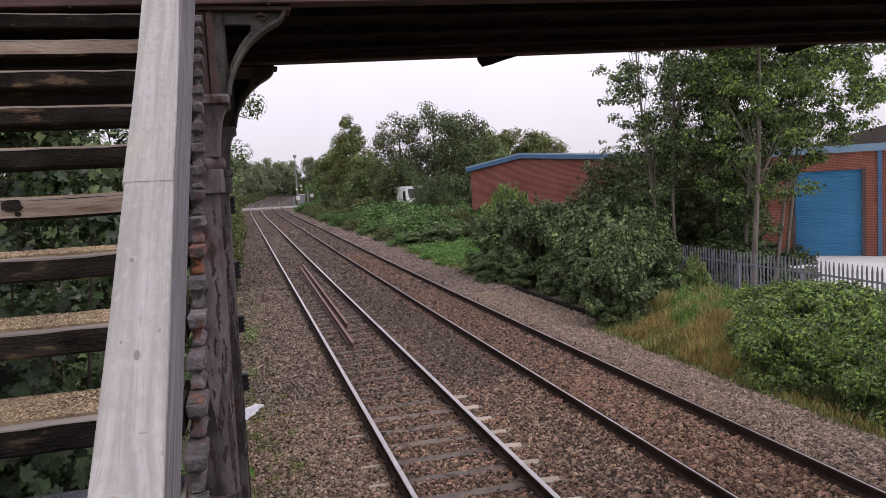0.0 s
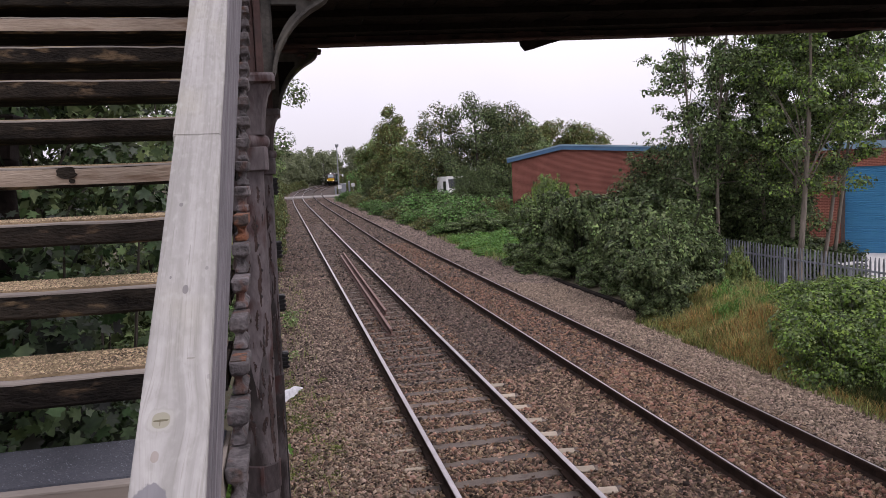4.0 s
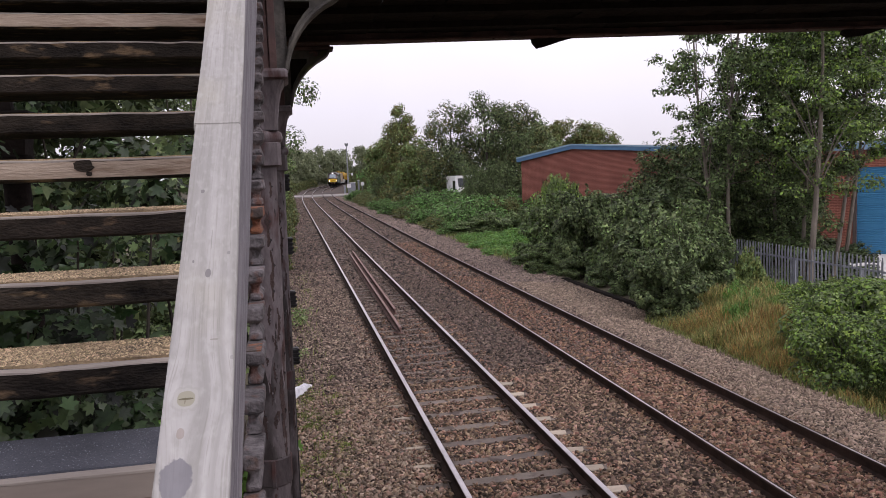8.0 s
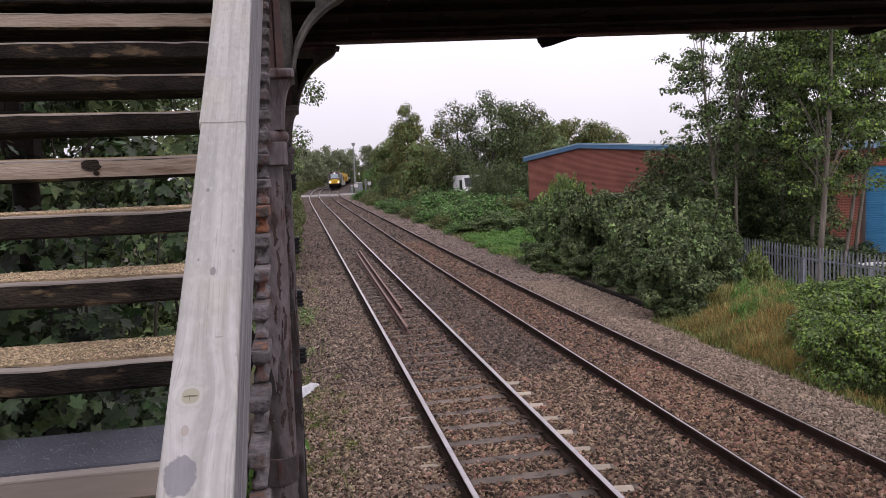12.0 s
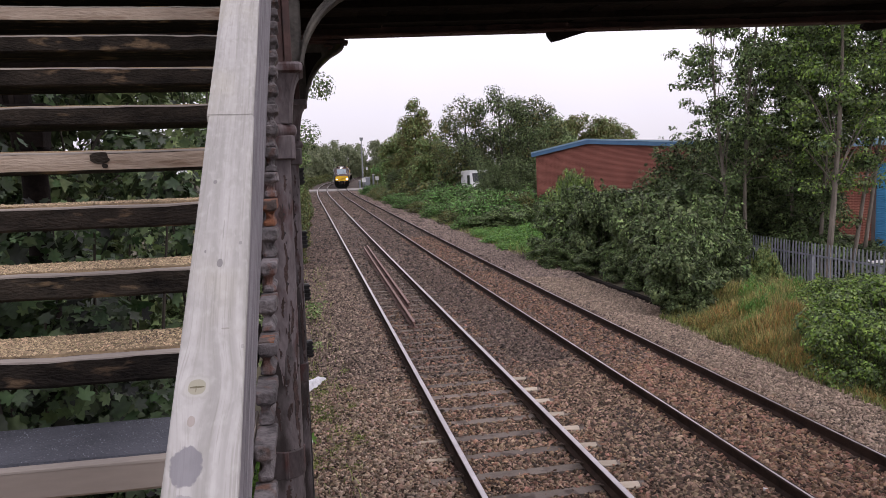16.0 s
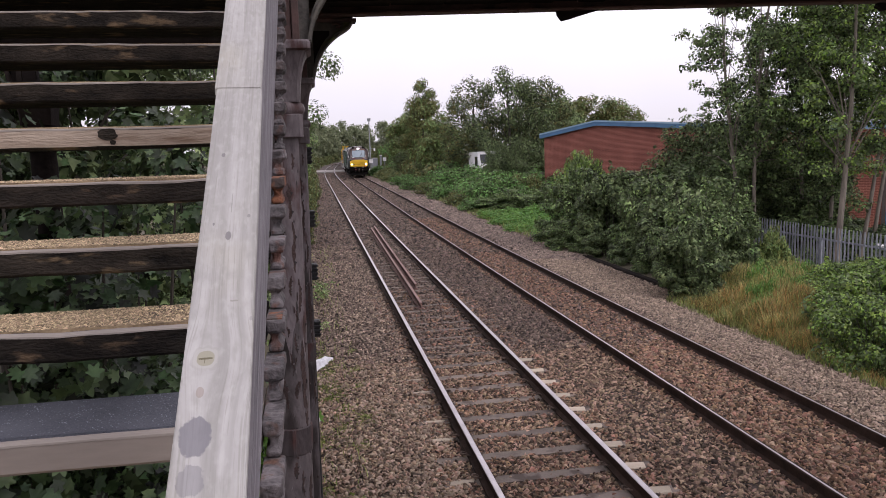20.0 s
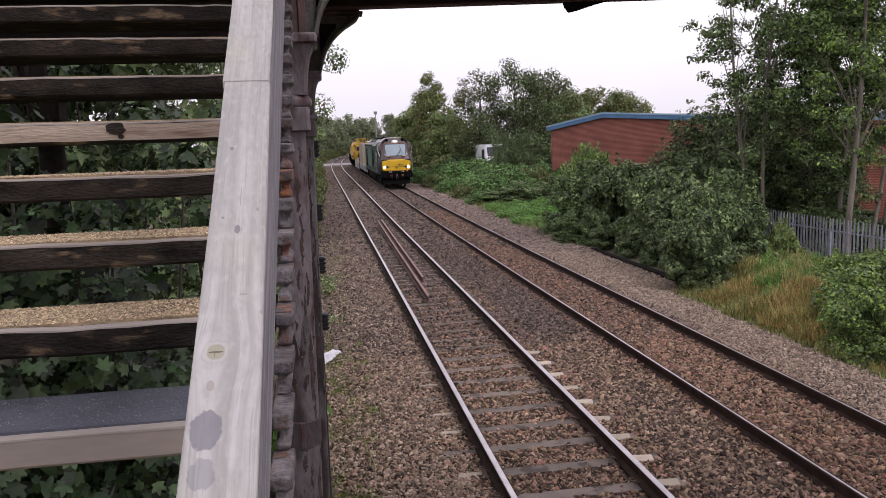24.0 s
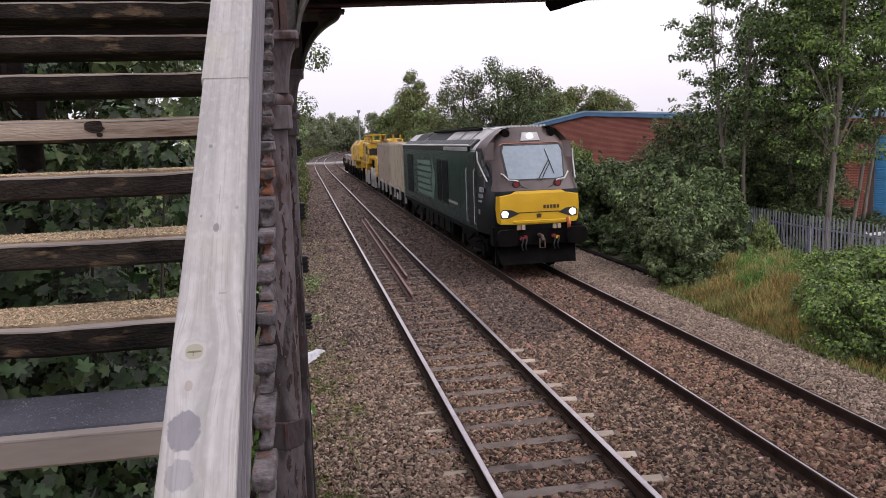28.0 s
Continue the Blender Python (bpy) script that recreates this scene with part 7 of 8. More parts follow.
    def on_face(pts, lift0, lift1):
        return G().loft([[(u, front_y(z) - 0.03 - d, z) for u, z in pts] for d in (lift0, lift1)])
    # dark side of the cab behind a raking edge
    zs_ = [2.2, 2.5, 3.0, 3.3]
    wb_, hw_, yf_ = [1.335, 1.335, 1.33, 1.3], [1.12, 1.05, 0.99, 0.95], [-7.96, -7.8, -7.56, -7.42]

    def side_x(y, z):
        wb, hw, yf = (float(np.interp(z, zs_, q)) for q in (wb_, hw_, yf_))
        return float(np.interp(-y, [-F, -F + 0.55, -(yf + 0.192)], [wb, wb * 0.6 + hw * 0.4, hw]))
    for s in (-1, 1):
        for d0, d1, z0, z1, name, m in ((-0.03, 0.007, 2.2, 3.3, "cab_side_panel", M_NAVY), (0.0, 0.011, 2.56, 3.2, "cab_side_glass", M_GLASS)):
            rows_ = []
            for k in range(7):
                z = z0 + (z1 - z0) * k / 6
                rake = float(np.interp(z, [2.2, 2.6, 3.0, 3.3], [-7.62, -7.5, -7.22, -7.02]))
                ya, yb = (F + 0.01, rake) if name == "cab_side_panel" else (-6.86, rake + 0.09)
                rows_.append([(ya + (yb - ya) * q / 4, z) for q in range(5)])
            g = G()
            nv = 5
            outer = [(s * (side_x(y, z) + d1), y, z) for r in rows_ for y, z in r]
            inner = [(s * (side_x(y, z) + d0), y, z) for r in rows_ for y, z in r]
            fs = []
            for a in range(6):
                for b in range(4):
                    k = a * nv + b
                    fs.append((k, k + 1, k + nv + 1, k + nv))
            edge = [q for q in range(nv)] + [a * nv + nv - 1 for a in range(1, 7)] + [6 * nv + q for q in range(nv - 2, -1, -1)] + [a * nv for a in range(5, 0, -1)]
            no = len(outer)
            fs += [(edge[k], edge[(k + 1) % len(edge)], edge[(k + 1) % len(edge)] + no, edge[k] + no) for k in range(len(edge))]
            g.add(outer + inner, fs)
            L(name, g, m, cab, "dark cab side" if m is M_NAVY else "dark cab side window")
    # yellow nose, stepped like a tray
    yel = [(-1.02, 1.36), (-0.5, 1.33), (0.5, 1.33), (1.02, 1.36), (1.05, 1.75), (1.04, 2.08), (0.72, 2.13), (0.62, 2.19), (-0.62, 2.19), (-0.72, 2.13), (-1.04, 2.08), (-1.05, 1.75)]
    nose = L("yellow_nose", on_face(yel, -0.05, 0.03), M_YELLOW, label="yellow warning panel", bevel=0.012)
    for s in (-1, 1):
        wing = [(s * 1.02, 1.36), (s * 1.085, 1.42), (s * 1.115, 1.75), (s * 1.1, 2.08), (s * 1.04, 2.08), (s * 1.05, 1.75)]
        yb = [0.0, -0.08, -0.09, -0.08, 0, 0]
        L("yellow_nose_return", G().loft([[(u, front_y(z) - 0.03 - q - d, z) for (u, z), q in zip(wing, yb)] for d in (-0.06, 0.012)]), M_YELLOW, nose)
        eye = [(s * 0.52, 1.62), (s * 0.72, 1.72), (s * 0.95, 1.74), (s * 1.03, 1.66), (s * 1.02, 1.52), (s * 0.85, 1.5), (s * 0.7, 1.55)]
        e = L("lamp_recess", on_face(eye, 0.0, 0.036), M_BLACK, nose, "black lamp recess")
        c = (s * 0.905, front_y(1.62) - 0.065, 1.62)
        L("headlamp", G().tube([(c[0], c[1] + 0.02, c[2]), (c[0], c[1] - 0.01, c[2])], [0.09, 0.08], 16), M_BEAM, nose, "lit white headlamp")
        L("marker_lamp", G().tube([(s * 0.55, front_y(2.37) - 0.02, 2.37), (s * 0.55, front_y(2.37) - 0.09, 2.37)], [0.085, 0.075], 12), M_RED, cab, "red tail lamp, unlit")
        L("lamp_bezel", G().tube([(s * 0.55, front_y(2.37) - 0.03, 2.37), (s * 0.55, front_y(2.37) - 0.07, 2.37)], [0.105, 0.1], 14), M_BLACK, cab)
        hr = [(s * 0.5, front_y(2.44) - 0.12, 2.44), (s * 0.57, front_y(2.46) - 0.13, 2.46), (s * 0.74, front_y(2.48) - 0.12, 2.48), (s * 0.86, front_y(2.58) - 0.05, 2.62), (s * 0.9, front_y(2.62), 2.64)]
        L("front_handrail", G().tube(hr, [0.02] * 5, 6), M_STEEL, cab, "bright handrail below the windscreen")
    # dark strip paints the shade line of a crease in the nose
    lip = [(-0.55, 1.63), (0.55, 1.63), (0.55, 1.655), (-0.55, 1.655)]
    L("nose_crease", on_face(lip, 0.02, 0.034), M_NUMBER, nose)
    L("nose_lip", on_face([(-0.62, 1.36), (0.62, 1.36), (0.72, 1.44), (-0.72, 1.44)], 0.02, 0.05), M_YELLOW, nose, bevel=0.01)
    for k in range(5):
        u = 0.12 + k * 0.09
        L("number_bar", on_face([(u, 1.73), (u + 0.06, 1.73), (u + 0.06, 1.82), (u, 1.82)], 0.02, 0.034), M_NUMBER, nose, "dark bar in place of a digit")
    L("badge", on_face([(-0.06, 1.5), (0.05, 1.5), (0.07, 1.58), (0.0, 1.61), (-0.07, 1.58)], 0.02, 0.035), M_NUMBER, nose)
    # windscreen with orange line above
    ws = [(-0.735, 2.53), (-0.6, 2.49), (0.6, 2.49), (0.735, 2.53), (0.8, 3.2), (0.74, 3.34), (-0.74, 3.34), (-0.8, 3.2)]
    L("screen_seal", on_face([(u * 1.045, 2.9 + (z - 2.9) * 1.07) for u, z in ws], -0.03, 0.012), M_BLACK, cab)
    L("windscreen", on_face(ws, -0.02, 0.02), M_SCREEN, cab, "windscreen with a pale sky reflection in its colour")
    L("orange_line", on_face([(-0.86, 3.36), (-0.76, 3.4), (0.76, 3.4), (0.86, 3.36), (0.86, 3.372), (0.765, 3.413), (-0.765, 3.413), (-0.86, 3.372)], -0.01, 0.016), M_ORANGE, cab, "thin orange line")
    for s in (-1, 1):
        L("orange_line", G().tube([(s * 0.98, -7.2, 3.32), (s * 1.28, -6.75, 3.3)], [0.014, 0.014], 5), M_ORANGE, cab)
        # bright edge of the cab side window
        gx = lambda y: s * (float(np.interp(-y, [6.7, 7.25, 7.75], [1.335, 1.245, 1.06])) + 0.012)
        L("window_rail", G().tube([(gx(-6.9) + s * 0.02, -6.9, 3.22), (gx(-6.95) + s * 0.02, -6.95, 2.95), (gx(-7.45) + s * 0.02, -7.45, 2.44)], [0.02] * 3, 6), M_STEEL, cab)
    wip = G().tube([(0.05, front_y(2.47) - 0.08, 2.47), (0.4, front_y(2.95) - 0.07, 2.95)], [0.014, 0.012], 5)
    wip.tube([(0.13, front_y(2.47) - 0.08, 2.46), (0.45, front_y(2.92) - 0.07, 2.92)], [0.012, 0.01], 5)
    wip.tube([(0.34, front_y(3.25) - 0.06, 3.25), (0.42, front_y(2.93) - 0.06, 2.93), (0.5, front_y(2.6) - 0.07, 2.6)], [0.008, 0.014, 0.008], 5)
    L("wiper", wip, M_BLACK, cab, "black windscreen wiper")
    L("cable_loop", G().tube([(0.5 * math.cos(a), front_y(2.4) - 0.1, 2.42 - 0.2 * math.sin(a)) for a in np.linspace(0, math.pi, 9)], [0.01] * 9, 5), M_BLACK, cab)
    box = L("top_lamp_housing", on_face([(-0.27, 3.46), (0.27, 3.46), (0.22, 3.68), (-0.2, 3.68)], -0.02, 0.03), M_ROOF_PALE, cab, "pale lamp housing", bevel=0.01)
    L("top_lamp", G().tube([(0, front_y(3.55) - 0.04, 3.56), (0, front_y(3.55) - 0.085, 3.56)], [0.09, 0.08], 14), M_BEAM_TOP, box, "lit white top lamp")
    for s in (-1, 1):
        L("horn_pod", G().tube([(s * 0.62, -7.28, 3.66), (s * 0.62, -6.9, 3.7)], [0.1, 0.12], 10), M_GRIME, cab)
    for k in range(11):
        u = -0.5 + k * 0.1
        L("roof_fin", G().box(u, u + 0.05, -7.0, -6.9, 3.82, 3.875), M_STEEL, cab)
    # bufferbeam, buffers, couplings
    beam = L("buffer_beam", G().box(-1.2, 1.2, -7.98, -7.6, 0.78, 1.3), M_GRIME, bevel=0.03)
    for s in (-1, 1):
        cx = s * 0.915
        oval = [(cx + 0.27 * math.copysign(abs(math.cos(a)) ** 0.5, math.cos(a)), 1.04 + 0.22 * math.copysign(abs(math.sin(a)) ** 0.5, math.sin(a))) for a in np.linspace(0, 2 * math.pi, 20, endpoint=False)]
        bf = L("buffer", G().loft([[(u, y, z) for u, z in oval] for y in (-8.35, -8.29)]), M_GRIME, beam, "dull black buffer head", bevel=0.01)
        L("buffer_shank", G().cyl((cx, -8.3, 1.04), (cx, -7.95, 1.04), 0.12, n=12), M_GRIME, bf)
        for d in (0.0, 0.12):
            u = s * (0.42 + d)
            L("jumper_socket", G().box(u - 0.045, u + 0.045, -8.06, -7.98, 1.2, 1.32), M_CREAM, beam, "pale jumper socket")
        for q, m, d in ((0.38, M_RED, 0.0), (0.48, M_YELLOW if s > 0 else M_RED, 0.04)):
            u = s * q
            h = L("air_hose", G().tube([(u, -8.0, 1.02), (u + 0.03, -8.12, 0.95), (u - 0.02, -8.14, 0.8), (u + 0.02, -8.1, 0.68)], [0.022] * 4, 6), M_BLACK, beam)
            L("hose_cock", G().box(u - 0.045, u + 0.045, -8.1, -8.02, 0.98 - d, 1.05 - d), m, h, "coloured hose cock")
    hook = G().tube([(0, -8.0, 1.05), (0, -8.3, 1.05), (0, -8.36, 0.97), (0, -8.28, 0.92)], [0.05, 0.045, 0.04, 0.03], 8)
    hook.tube([(-0.06, -8.28, 1.0), (-0.07, -8.3, 0.75), (0.07, -8.3, 0.75), (0.06, -8.28, 1.0)], [0.022] * 4, 6)
    L("screw_coupling", hook, M_CLIP, beam)
    L("lamp_bracket", G().tube([(0.78, -8.02, 1.46), (0.8, -8.08, 1.3), (0.8, -8.06, 1.2)], [0.05, 0.055, 0.04], 8), M_ORANGE, beam, "orange hand lamp on its bracket")
    L("snow_plough", G().loft([[(-1.08, -7.75, 0.75), (1.08, -7.75, 0.75), (1.08, -7.6, 0.75), (-1.08, -7.6, 0.75)], [(-1.0, -8.0, 0.3), (1.0, -8.0, 0.3), (1.0, -7.9, 0.3), (-1.0, -7.9, 0.3)]]), M_GRIME, label="black obstacle deflector")
    # under the floor
    L("fuel_tank", G().extr([(-1.2, 1.0), (-1.22, 0.5), (-1.0, 0.32), (1.0, 0.32), (1.22, 0.5), (1.2, 1.0)], 1, -2.7, 2.6), M_GRIME, bevel=0.03)
    for s in (-1, 1):
        for y in (-2.4, -1.3, -0.2, 0.9, 1.8):
            L("tank_panel", G().box(min(s * 1.2, s * 1.25), max(s * 1.2, s * 1.25), y, y + 0.8, 0.52, 0.95), M_GRIME, bevel=0.015)
    bogie(v, -5.3, 1.3, 0.53)
    bogie(v, 5.3, 1.3, 0.53)
    return v, wheelsets(v, (-6.6, -4.0, 4.0, 6.6), 0.53)


def build_container_wagon():
    v = vehicle("container_wagon", "flat wagon loaded with two stained cream containers", "wagon")

    def L(name, g, m, parent=v, label="", **k):
        return link(name, g, m, parent, label, local=True, **k)
    L("underframe", G().box(-1.1, 1.1, -6.6, 6.6, 0.88, 1.08), M_GRIME, bevel=0.02)
    L("spine", G().extr([(-5.5, 0.9), (-4, 0.62), (4, 0.62), (5.5, 0.9)], 0, -0.35, 0.35), M_GRIME)
    for s in (-1, 1):
        for k in range(7):
            y = -6.2 + k * 2.05
            L("stanchion", G().box(min(s * 1.14, s * 1.24), max(s * 1.14, s * 1.24), y, y + 0.09, 0.62, 1.3), M_ROOF_PALE, label="pale painted stanchion")
        L("hand_wheel", G().cyl((s * 1.16, -3.0, 0.75), (s * 1.2, -3.0, 0.75), 0.18, n=12), M_STEEL)
    for y0, y1, m, lb in ((-6.35, -0.12, M_CREAM, "stained cream container"), (0.12, 6.35, M_TAN, "faded brown container")):
        c = L("container", G().box(-1.16, 1.16, y0 + 0.06, y1 - 0.06, 1.12, 3.4), m, label=lb)
        for s in (-1, 1):
            n = 20
            for k in range(n):
                y = y0 + 0.22 + (y1 - y0 - 0.44) * k / n
                w = (y1 - y0 - 0.44) / n * 0.55
                g = G().extr([(s * 1.155, y), (s * 1.19, y + w * 0.25), (s * 1.19, y + w * 0.75), (s * 1.155, y + w)], 2, 1.28, 3.26)
                L("corrugation", g, m, c)
        for x in (-1.2, 1.08):
            for y in (y0, y1 - 0.14):
                L("corner_post", G().box(x, x + 0.12, y, y + 0.14, 1.1, 3.42), m, c, bevel=0.01)
        for z in (1.1, 3.28):
            for x in (-1.2, 1.1):
                L("side_rail", G().box(x, x + 0.1, y0, y1, z, z + 0.14), m, c)
            for y in (y0, y1 - 0.1):
                L("end_rail", G().box(-1.1, 1.1, y, y + 0.1, z, z + 0.14), m, c)
    for s in (-1, 1):
        for y in (-6.75, 6.75):
            L("buffer", G().cyl((s * 0.87, y, 1.0), (s * 0.87, y - math.copysign(0.2, y), 1.0), 0.2, n=12), M_GRIME)
    bogie(v, -4.9, 0.9, 0.46)
    bogie(v, 4.9, 0.9, 0.46)
    return v, wheelsets(v, (-5.8, -4.0, 4.0, 5.8), 0.46)


def build_crane():
    v = vehicle("rail_crane", "dirty yellow rail crane with folded boom and outriggers", "rail crane")

    def L(name, g, m, parent=v, label="", **k):
        return link(name, g, m, parent, label, local=True, **k)
    L("chassis", G().box(-1.2, 1.2, -13.2, 9, 0.85, 1.25), M_GRIME, bevel=0.03)
    for s in (-1, 1):
        for y in (-12.8, -11.6, -10.4):
            L("deck_post", G().box(min(s * 1.16, s * 1.3), max(s * 1.16, s * 1.3), y, y + 0.12, 0.5, 1.75), M_ROOF_PALE, label="pale hydraulic post")
        L("deck_rail", G().box(min(s * 1.1, s * 1.2), max(s * 1.1, s * 1.2), -13.1, -9.2, 1.25, 1.42), M_PLANT, bevel=0.01)
    L("hook_block", G().extr([(-11.4, 1.3), (-11.6, 2.0), (-11.0, 2.45), (-9.8, 2.5), (-9.3, 1.9), (-9.3, 1.3)], 0, -0.95, 0.6), M_PLANT, label="yellow hook block on the deck", bevel=0.05)
    L("hook_frame", G().box(-0.8, 0.4, -11.2, -9.9, 2.45, 2.62), M_ORANGE, label="rusty orange frame", bevel=0.02)
    for s in (-1, 1):
        for y in (-8.4, -6.6, -4.2, -1.5, 1.6, 4.4, 7.4):
            L("outrigger_post", G().box(min(s * 1.2, s * 1.36), max(s * 1.2, s * 1.36), y, y + 0.1, 0.55, 1.5 if y < -4 else 1.3), M_ROOF_PALE if y < -6 else M_GRIME, label="hydraulic outrigger post")
        for y in (-7.6, -3.2, 3.0):
            L("outrigger_leg", G().box(min(s * 0.9, s * 1.34), max(s * 0.9, s * 1.34), y, y + 0.5, 1.2, 2.0), M_PLANT, bevel=0.03)
    cab = L("operator_cab", G().extr([(-8.6, 1.9), (-8.7, 2.6), (-8.3, 3.35), (-6.8, 3.4), (-6.8, 1.9)], 0, -1.3, -0.3), M_PLANT, label="yellow operator cab", bevel=0.05)
    L("cab_window", G().box(-1.315, -1.295, -8.3, -7.1, 2.6, 3.2), M_GLASS, cab)
    L("front_window", G().box(-1.2, -0.4, -8.7, -8.63, 2.55, 3.0), M_GLASS, cab)
    L("engine_house", G().extr([(-1.32, 1.9), (-1.32, 3.2), (-1.1, 3.55), (0.4, 3.55), (0.5, 1.9)], 1, -1.2, 5.6), M_PLANT, label="yellow engine house", bevel=0.05)
    L("counterweight", G().extr([(-1.3, 1.7), (-1.35, 2.9), (-1.1, 3.3), (1.1, 3.3), (1.35, 2.9), (1.3, 1.7)], 1, 5.7, 8.6), M_PLANT, bevel=0.08)
    boom = L("boom", G().box(0.1, 1.1, -8.9, 7.5, 2.3, 3.3), M_PLANT, label="folded yellow boom", bevel=0.06)
    L("boom_head", G().extr([(-9.3, 2.1), (-9.4, 3.0), (-8.8, 3.6), (-7.4, 3.65), (-7.2, 2.2)], 0, 0.0, 1.2), M_PLANT, boom, bevel=0.05)
    for y in (-8.6, -8.1, -7.6):
        L("sheave", G().cyl((-0.1, y, 3.6), (0.0, y, 3.6), 0.28, n=14), M_TAN, boom)
    for k in range(6):
        y = -7.0 + k * 1.1
        L("rail_post", G().cyl((-0.9, y, 3.3), (-0.9, y, 3.95), 0.03, n=6), M_PLANT)
    L("guard_rail", G().tube([(-0.9, -7.0, 3.95), (-0.9, -1.5, 3.95)], [0.03, 0.03], 6), M_PLANT)
    L("winch_house", G().box(-1.25, 0.0, -6.6, -3.6, 1.9, 3.45), M_PLANT, bevel=0.06)
    for k in range(5):
        L("panel_gap", G().box(-1.262, -1.25, -6.4 + k * 0.56, -6.36 + k * 0.56, 2.0, 3.3), M_GRIME)
    for k in range(5):
        y = -8.9 + k * 0.42
        L("lattice_bar", G().cyl((-0.15, y, 3.5), (-0.15, y + 0.42, 3.95), 0.045, n=6).cyl((-1.1, y, 3.45), (-1.1, y + 0.35, 3.9), 0.04, n=6), M_PLANT)
    L("lattice_rail", G().box(-1.2, 0.0, -9.0, -6.7, 3.9, 3.98), M_PLANT)
    # solid dark blocks stand for shaded openings in the crane's front
    for x in (-1.05, -0.55, 0.35, 0.85):
        L("front_opening", G().box(x, x + 0.32, -9.06, -8.9, 1.4, 2.2), M_GRIME, label="dark block painting the shade of an opening")
        L("lattice_upright", G().box(x + 0.1, x + 0.2, -8.98, -8.88, 3.5, 3.92), M_PLANT)
    L("front_frame", G().box(-1.25, 1.25, -9.0, -8.8, 2.25, 2.5), M_PLANT, bevel=0.02)
    for s in (-1, 1):
        L("hook_chain", G().tube([(s * 0.7, -9.1, 2.3), (s * 0.72, -9.2, 1.9), (s * 0.5, -9.15, 1.4)], [0.03] * 3, 6), M_GRIME)
        for y in (-2.8, 0.0, 2.2, 4.0):
            L("side_door", G().box(min(s * 1.32, s * 1.335) - (0 if s < 0 else 0.82), max(s * 1.32, s * 1.335) - (0 if s < 0 else 0.82), y, y + 0.9, 2.0, 3.0), M_PLANT, bevel=0.01) if y >= -1.2 else None
            L("walkway", G().box(min(s * 1.2, s * 1.42), max(s * 1.2, s * 1.42), y - 0.9, y + 1.1, 1.25, 1.29), M_GRIME)
    L("ram", G().cyl((0.6, -3.2, 1.4), (0.6, -6.2, 2.6), 0.16, n=10), M_STEEL)
    bogie(v, -6.6, 1.0, 0.46)
    bogie(v, 6.6, 1.0, 0.46)
    return v, wheelsets(v, (-7.6, -5.6, 5.6, 7.6), 0.46)


def build_match_wagon():
    v = vehicle("match_wagon", "low flat match wagon with dull brown tool lockers", "wagon")

    def L(name, g, m, parent=v, label="", **k):
        return link(name, g, m, parent, label, local=True, **k)
    L("underframe", G().box(-1.2, 1.2, -7, 7, 0.88, 1.15), M_GRIME, bevel=0.02)
    for y in (-6.2, -2.0, 3.0):
        b = L("tool_locker", G().box(-1.05, 1.05, y, y + 2.6, 1.15, 2.0), M_TAN, label="dull brown locker", bevel=0.03)
        L("locker_lid", G().box(-1.1, 1.1, y - 0.05, y + 2.65, 2.0, 2.08), M_GALV, b)
    for s in (-1, 1):
        for k in range(7):
            y = -6.6 + k * 2.2
            L("stanchion", G().box(min(s * 1.2, s * 1.28), max(s * 1.2, s * 1.28), y, y + 0.09, 0.7, 1.7), M_GRIME)
    bogie(v, -5.0, 0.9, 0.46)
    bogie(v, 5.0, 0.9, 0.46)
    return v, wheelsets(v, (-5.9, -4.1, 4.1, 5.9), 0.46)


TRAIN = [(build_loco(), 26.68, 5.3), (build_container_wagon(), 41.63, 4.9), (build_crane(), 62.2, 6.6), (build_match_wagon(), 79.3, 5.0)]
TRAIN_OFF = FAR_C + 0.09

# ---------------------------------------------------------------- small pieces of the track, last
build_sleepers()
stones("near_ballast", "broken brown-grey granite ballast", M_STONE, 86000, 1, spread(-2.1, 5.3, 4.5, 13.5, 0.0, off_sleepers, 1.2), 0.0215)
stones("ballast_under_bridge", "broken brown-grey granite ballast below the footbridge", M_STONE, 24000, 21, spread(-2.1, 7.0, -8, 5, 0.0, off_sleepers, 0.8), 0.03)
stones("mid_ballast", "broken brown-grey granite ballast", M_STONE_FAR, 62000, 11, spread(-2.1, 5.3, 13, 27, 0.0, off_sleepers, 1.2), 0.027)
stones("cess_ballast", "tan and grey ballast in the cess", M_STONE_PALE, 24000, 6, spread(-2.2, -0.15, 4.5, 30, 0.01, off_sleepers), 0.021)
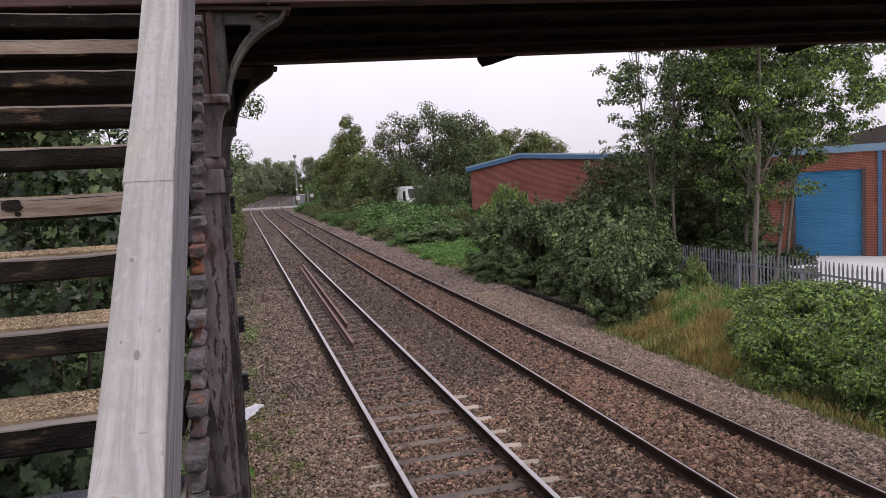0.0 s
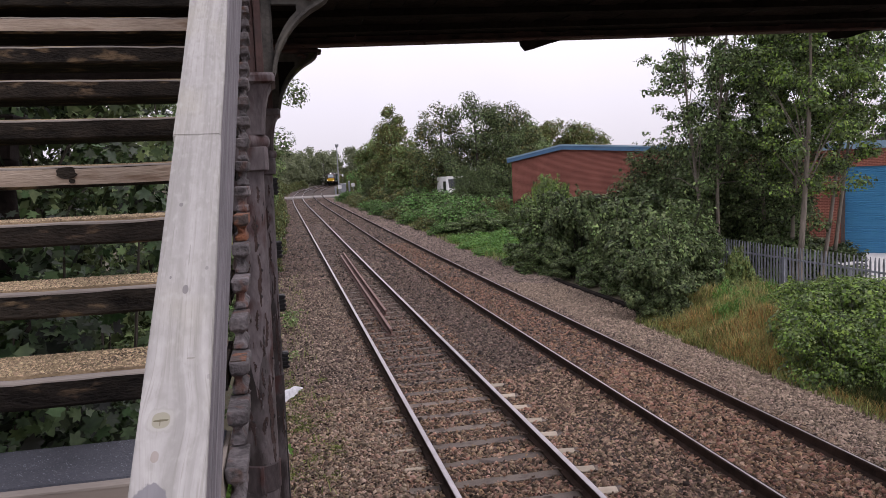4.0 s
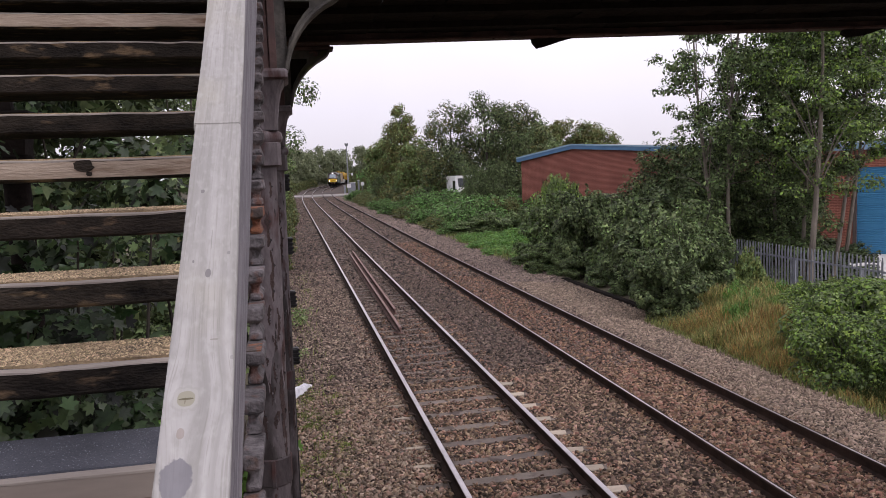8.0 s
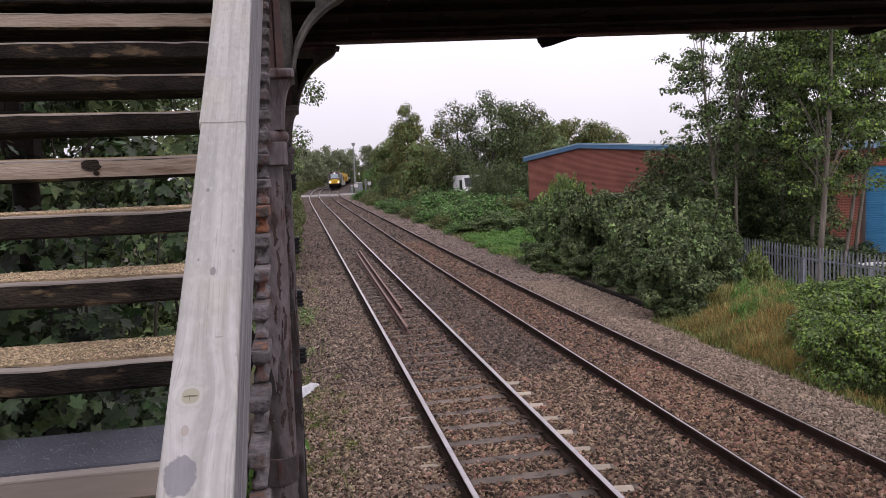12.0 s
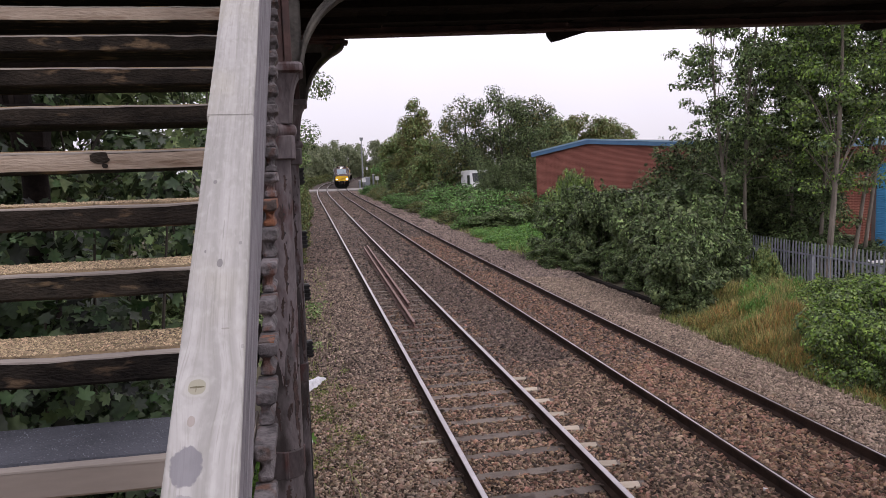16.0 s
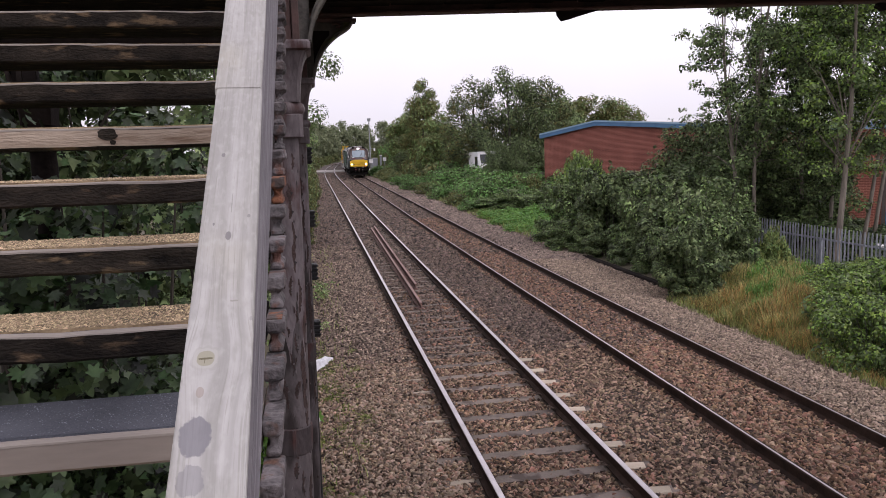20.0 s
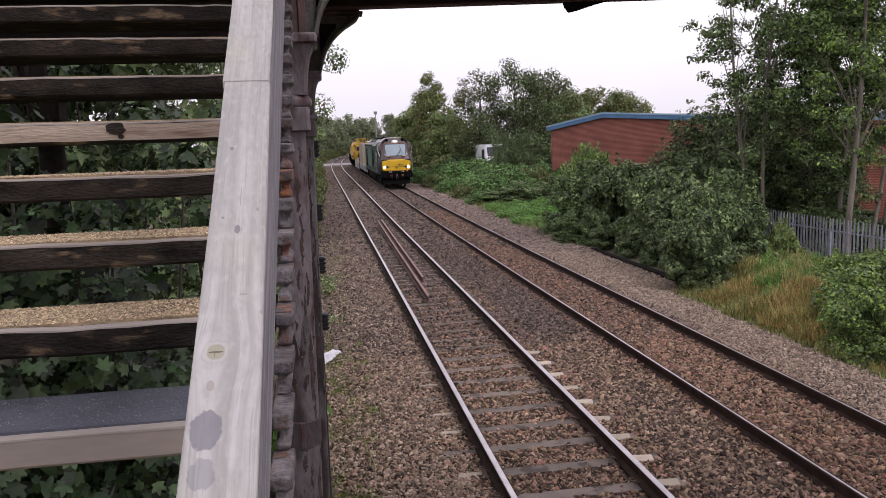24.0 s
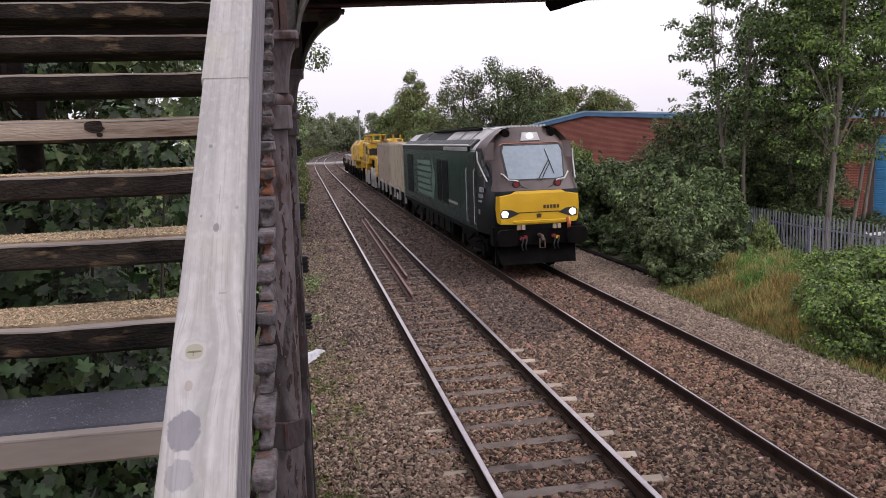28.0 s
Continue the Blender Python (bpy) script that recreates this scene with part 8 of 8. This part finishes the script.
stones("far_ballast", "broken brown-grey granite ballast further off", M_STONE_FAR, 26000, 2, spread(-2.0, 5.3, 26, 62, 0.0, off_sleepers), 0.045)
stones("distant_ballast", "coarse ballast towards the crossing", M_STONE_FAR, 14000, 12, spread(-2.0, 5.4, 60, 123, 0.0, off_sleepers), 0.075)
stones("rusty_ballast", "rust-dusted ballast in the far four-foot", M_STONE_RUST, 36000, 3, spread(SIX - 0.2, SIX + 1.7, 4.5, 40, 0.01, off_sleepers), 0.023)
stones("rusty_ballast", "rust-dusted ballast in the near four-foot", M_STONE_RUST, 13000, 4, spread(-0.5, 2.1, 4.5, 20, 0.006, off_sleepers), 0.022)
stones("shoulder_ballast", "pale grey ballast on the outer shoulder", M_STONE_PALE, 66000, 5, spread(5.0, 7.35, 4.5, 27, 0.008, off_sleepers, 1.3), 0.0175)
stones("shoulder_ballast", "dull brown-grey ballast on the outer shoulder", M_STONE_DULL, 26000, 25, spread(5.0, 7.35, 24, 46, 0.008, off_sleepers), 0.03)
stones("shoulder_ballast", "pale grey ballast on the far outer shoulder", M_STONE_DULL, 15000, 15, spread(5.0, 7.4, 44, 122, 0.02, off_sleepers), 0.06)


# ---------------------------------------------------------------- what moves
def run_back(t):
    """How many metres short of its last place the train is at t seconds."""
    q = 28.0 - t
    return 10.264 * q - 0.0896 * q * q + 0.00169 * q ** 3


def train_pose(s, half):
    a, b = on_track(s - half, TRAIN_OFF), on_track(s + half, TRAIN_OFF)
    d = (b - a).normalized()
    right = d.cross(Vector((0, 0, 1))).normalized()
    up = right.cross(d)
    m = Matrix.Identity(4)
    for i, axis in enumerate((right, d, up)):
        for k in range(3):
            m[k][i] = axis[k]
    m.translation = (a + b) / 2
    return m


def motions():
    for (v, wheels), s0, half in TRAIN:
        walk(v, [(t, train_pose(s0 + run_back(t), half)) for t in np.arange(0, 28.01, 0.5).tolist()])
        for ob, y, r in wheels:
            n = 28 * 15
            walk(ob, [(k / 15, pose(0, y, r, math.degrees(-(run_back(k / 15)) / r))) for k in range(n + 1)])


motions()
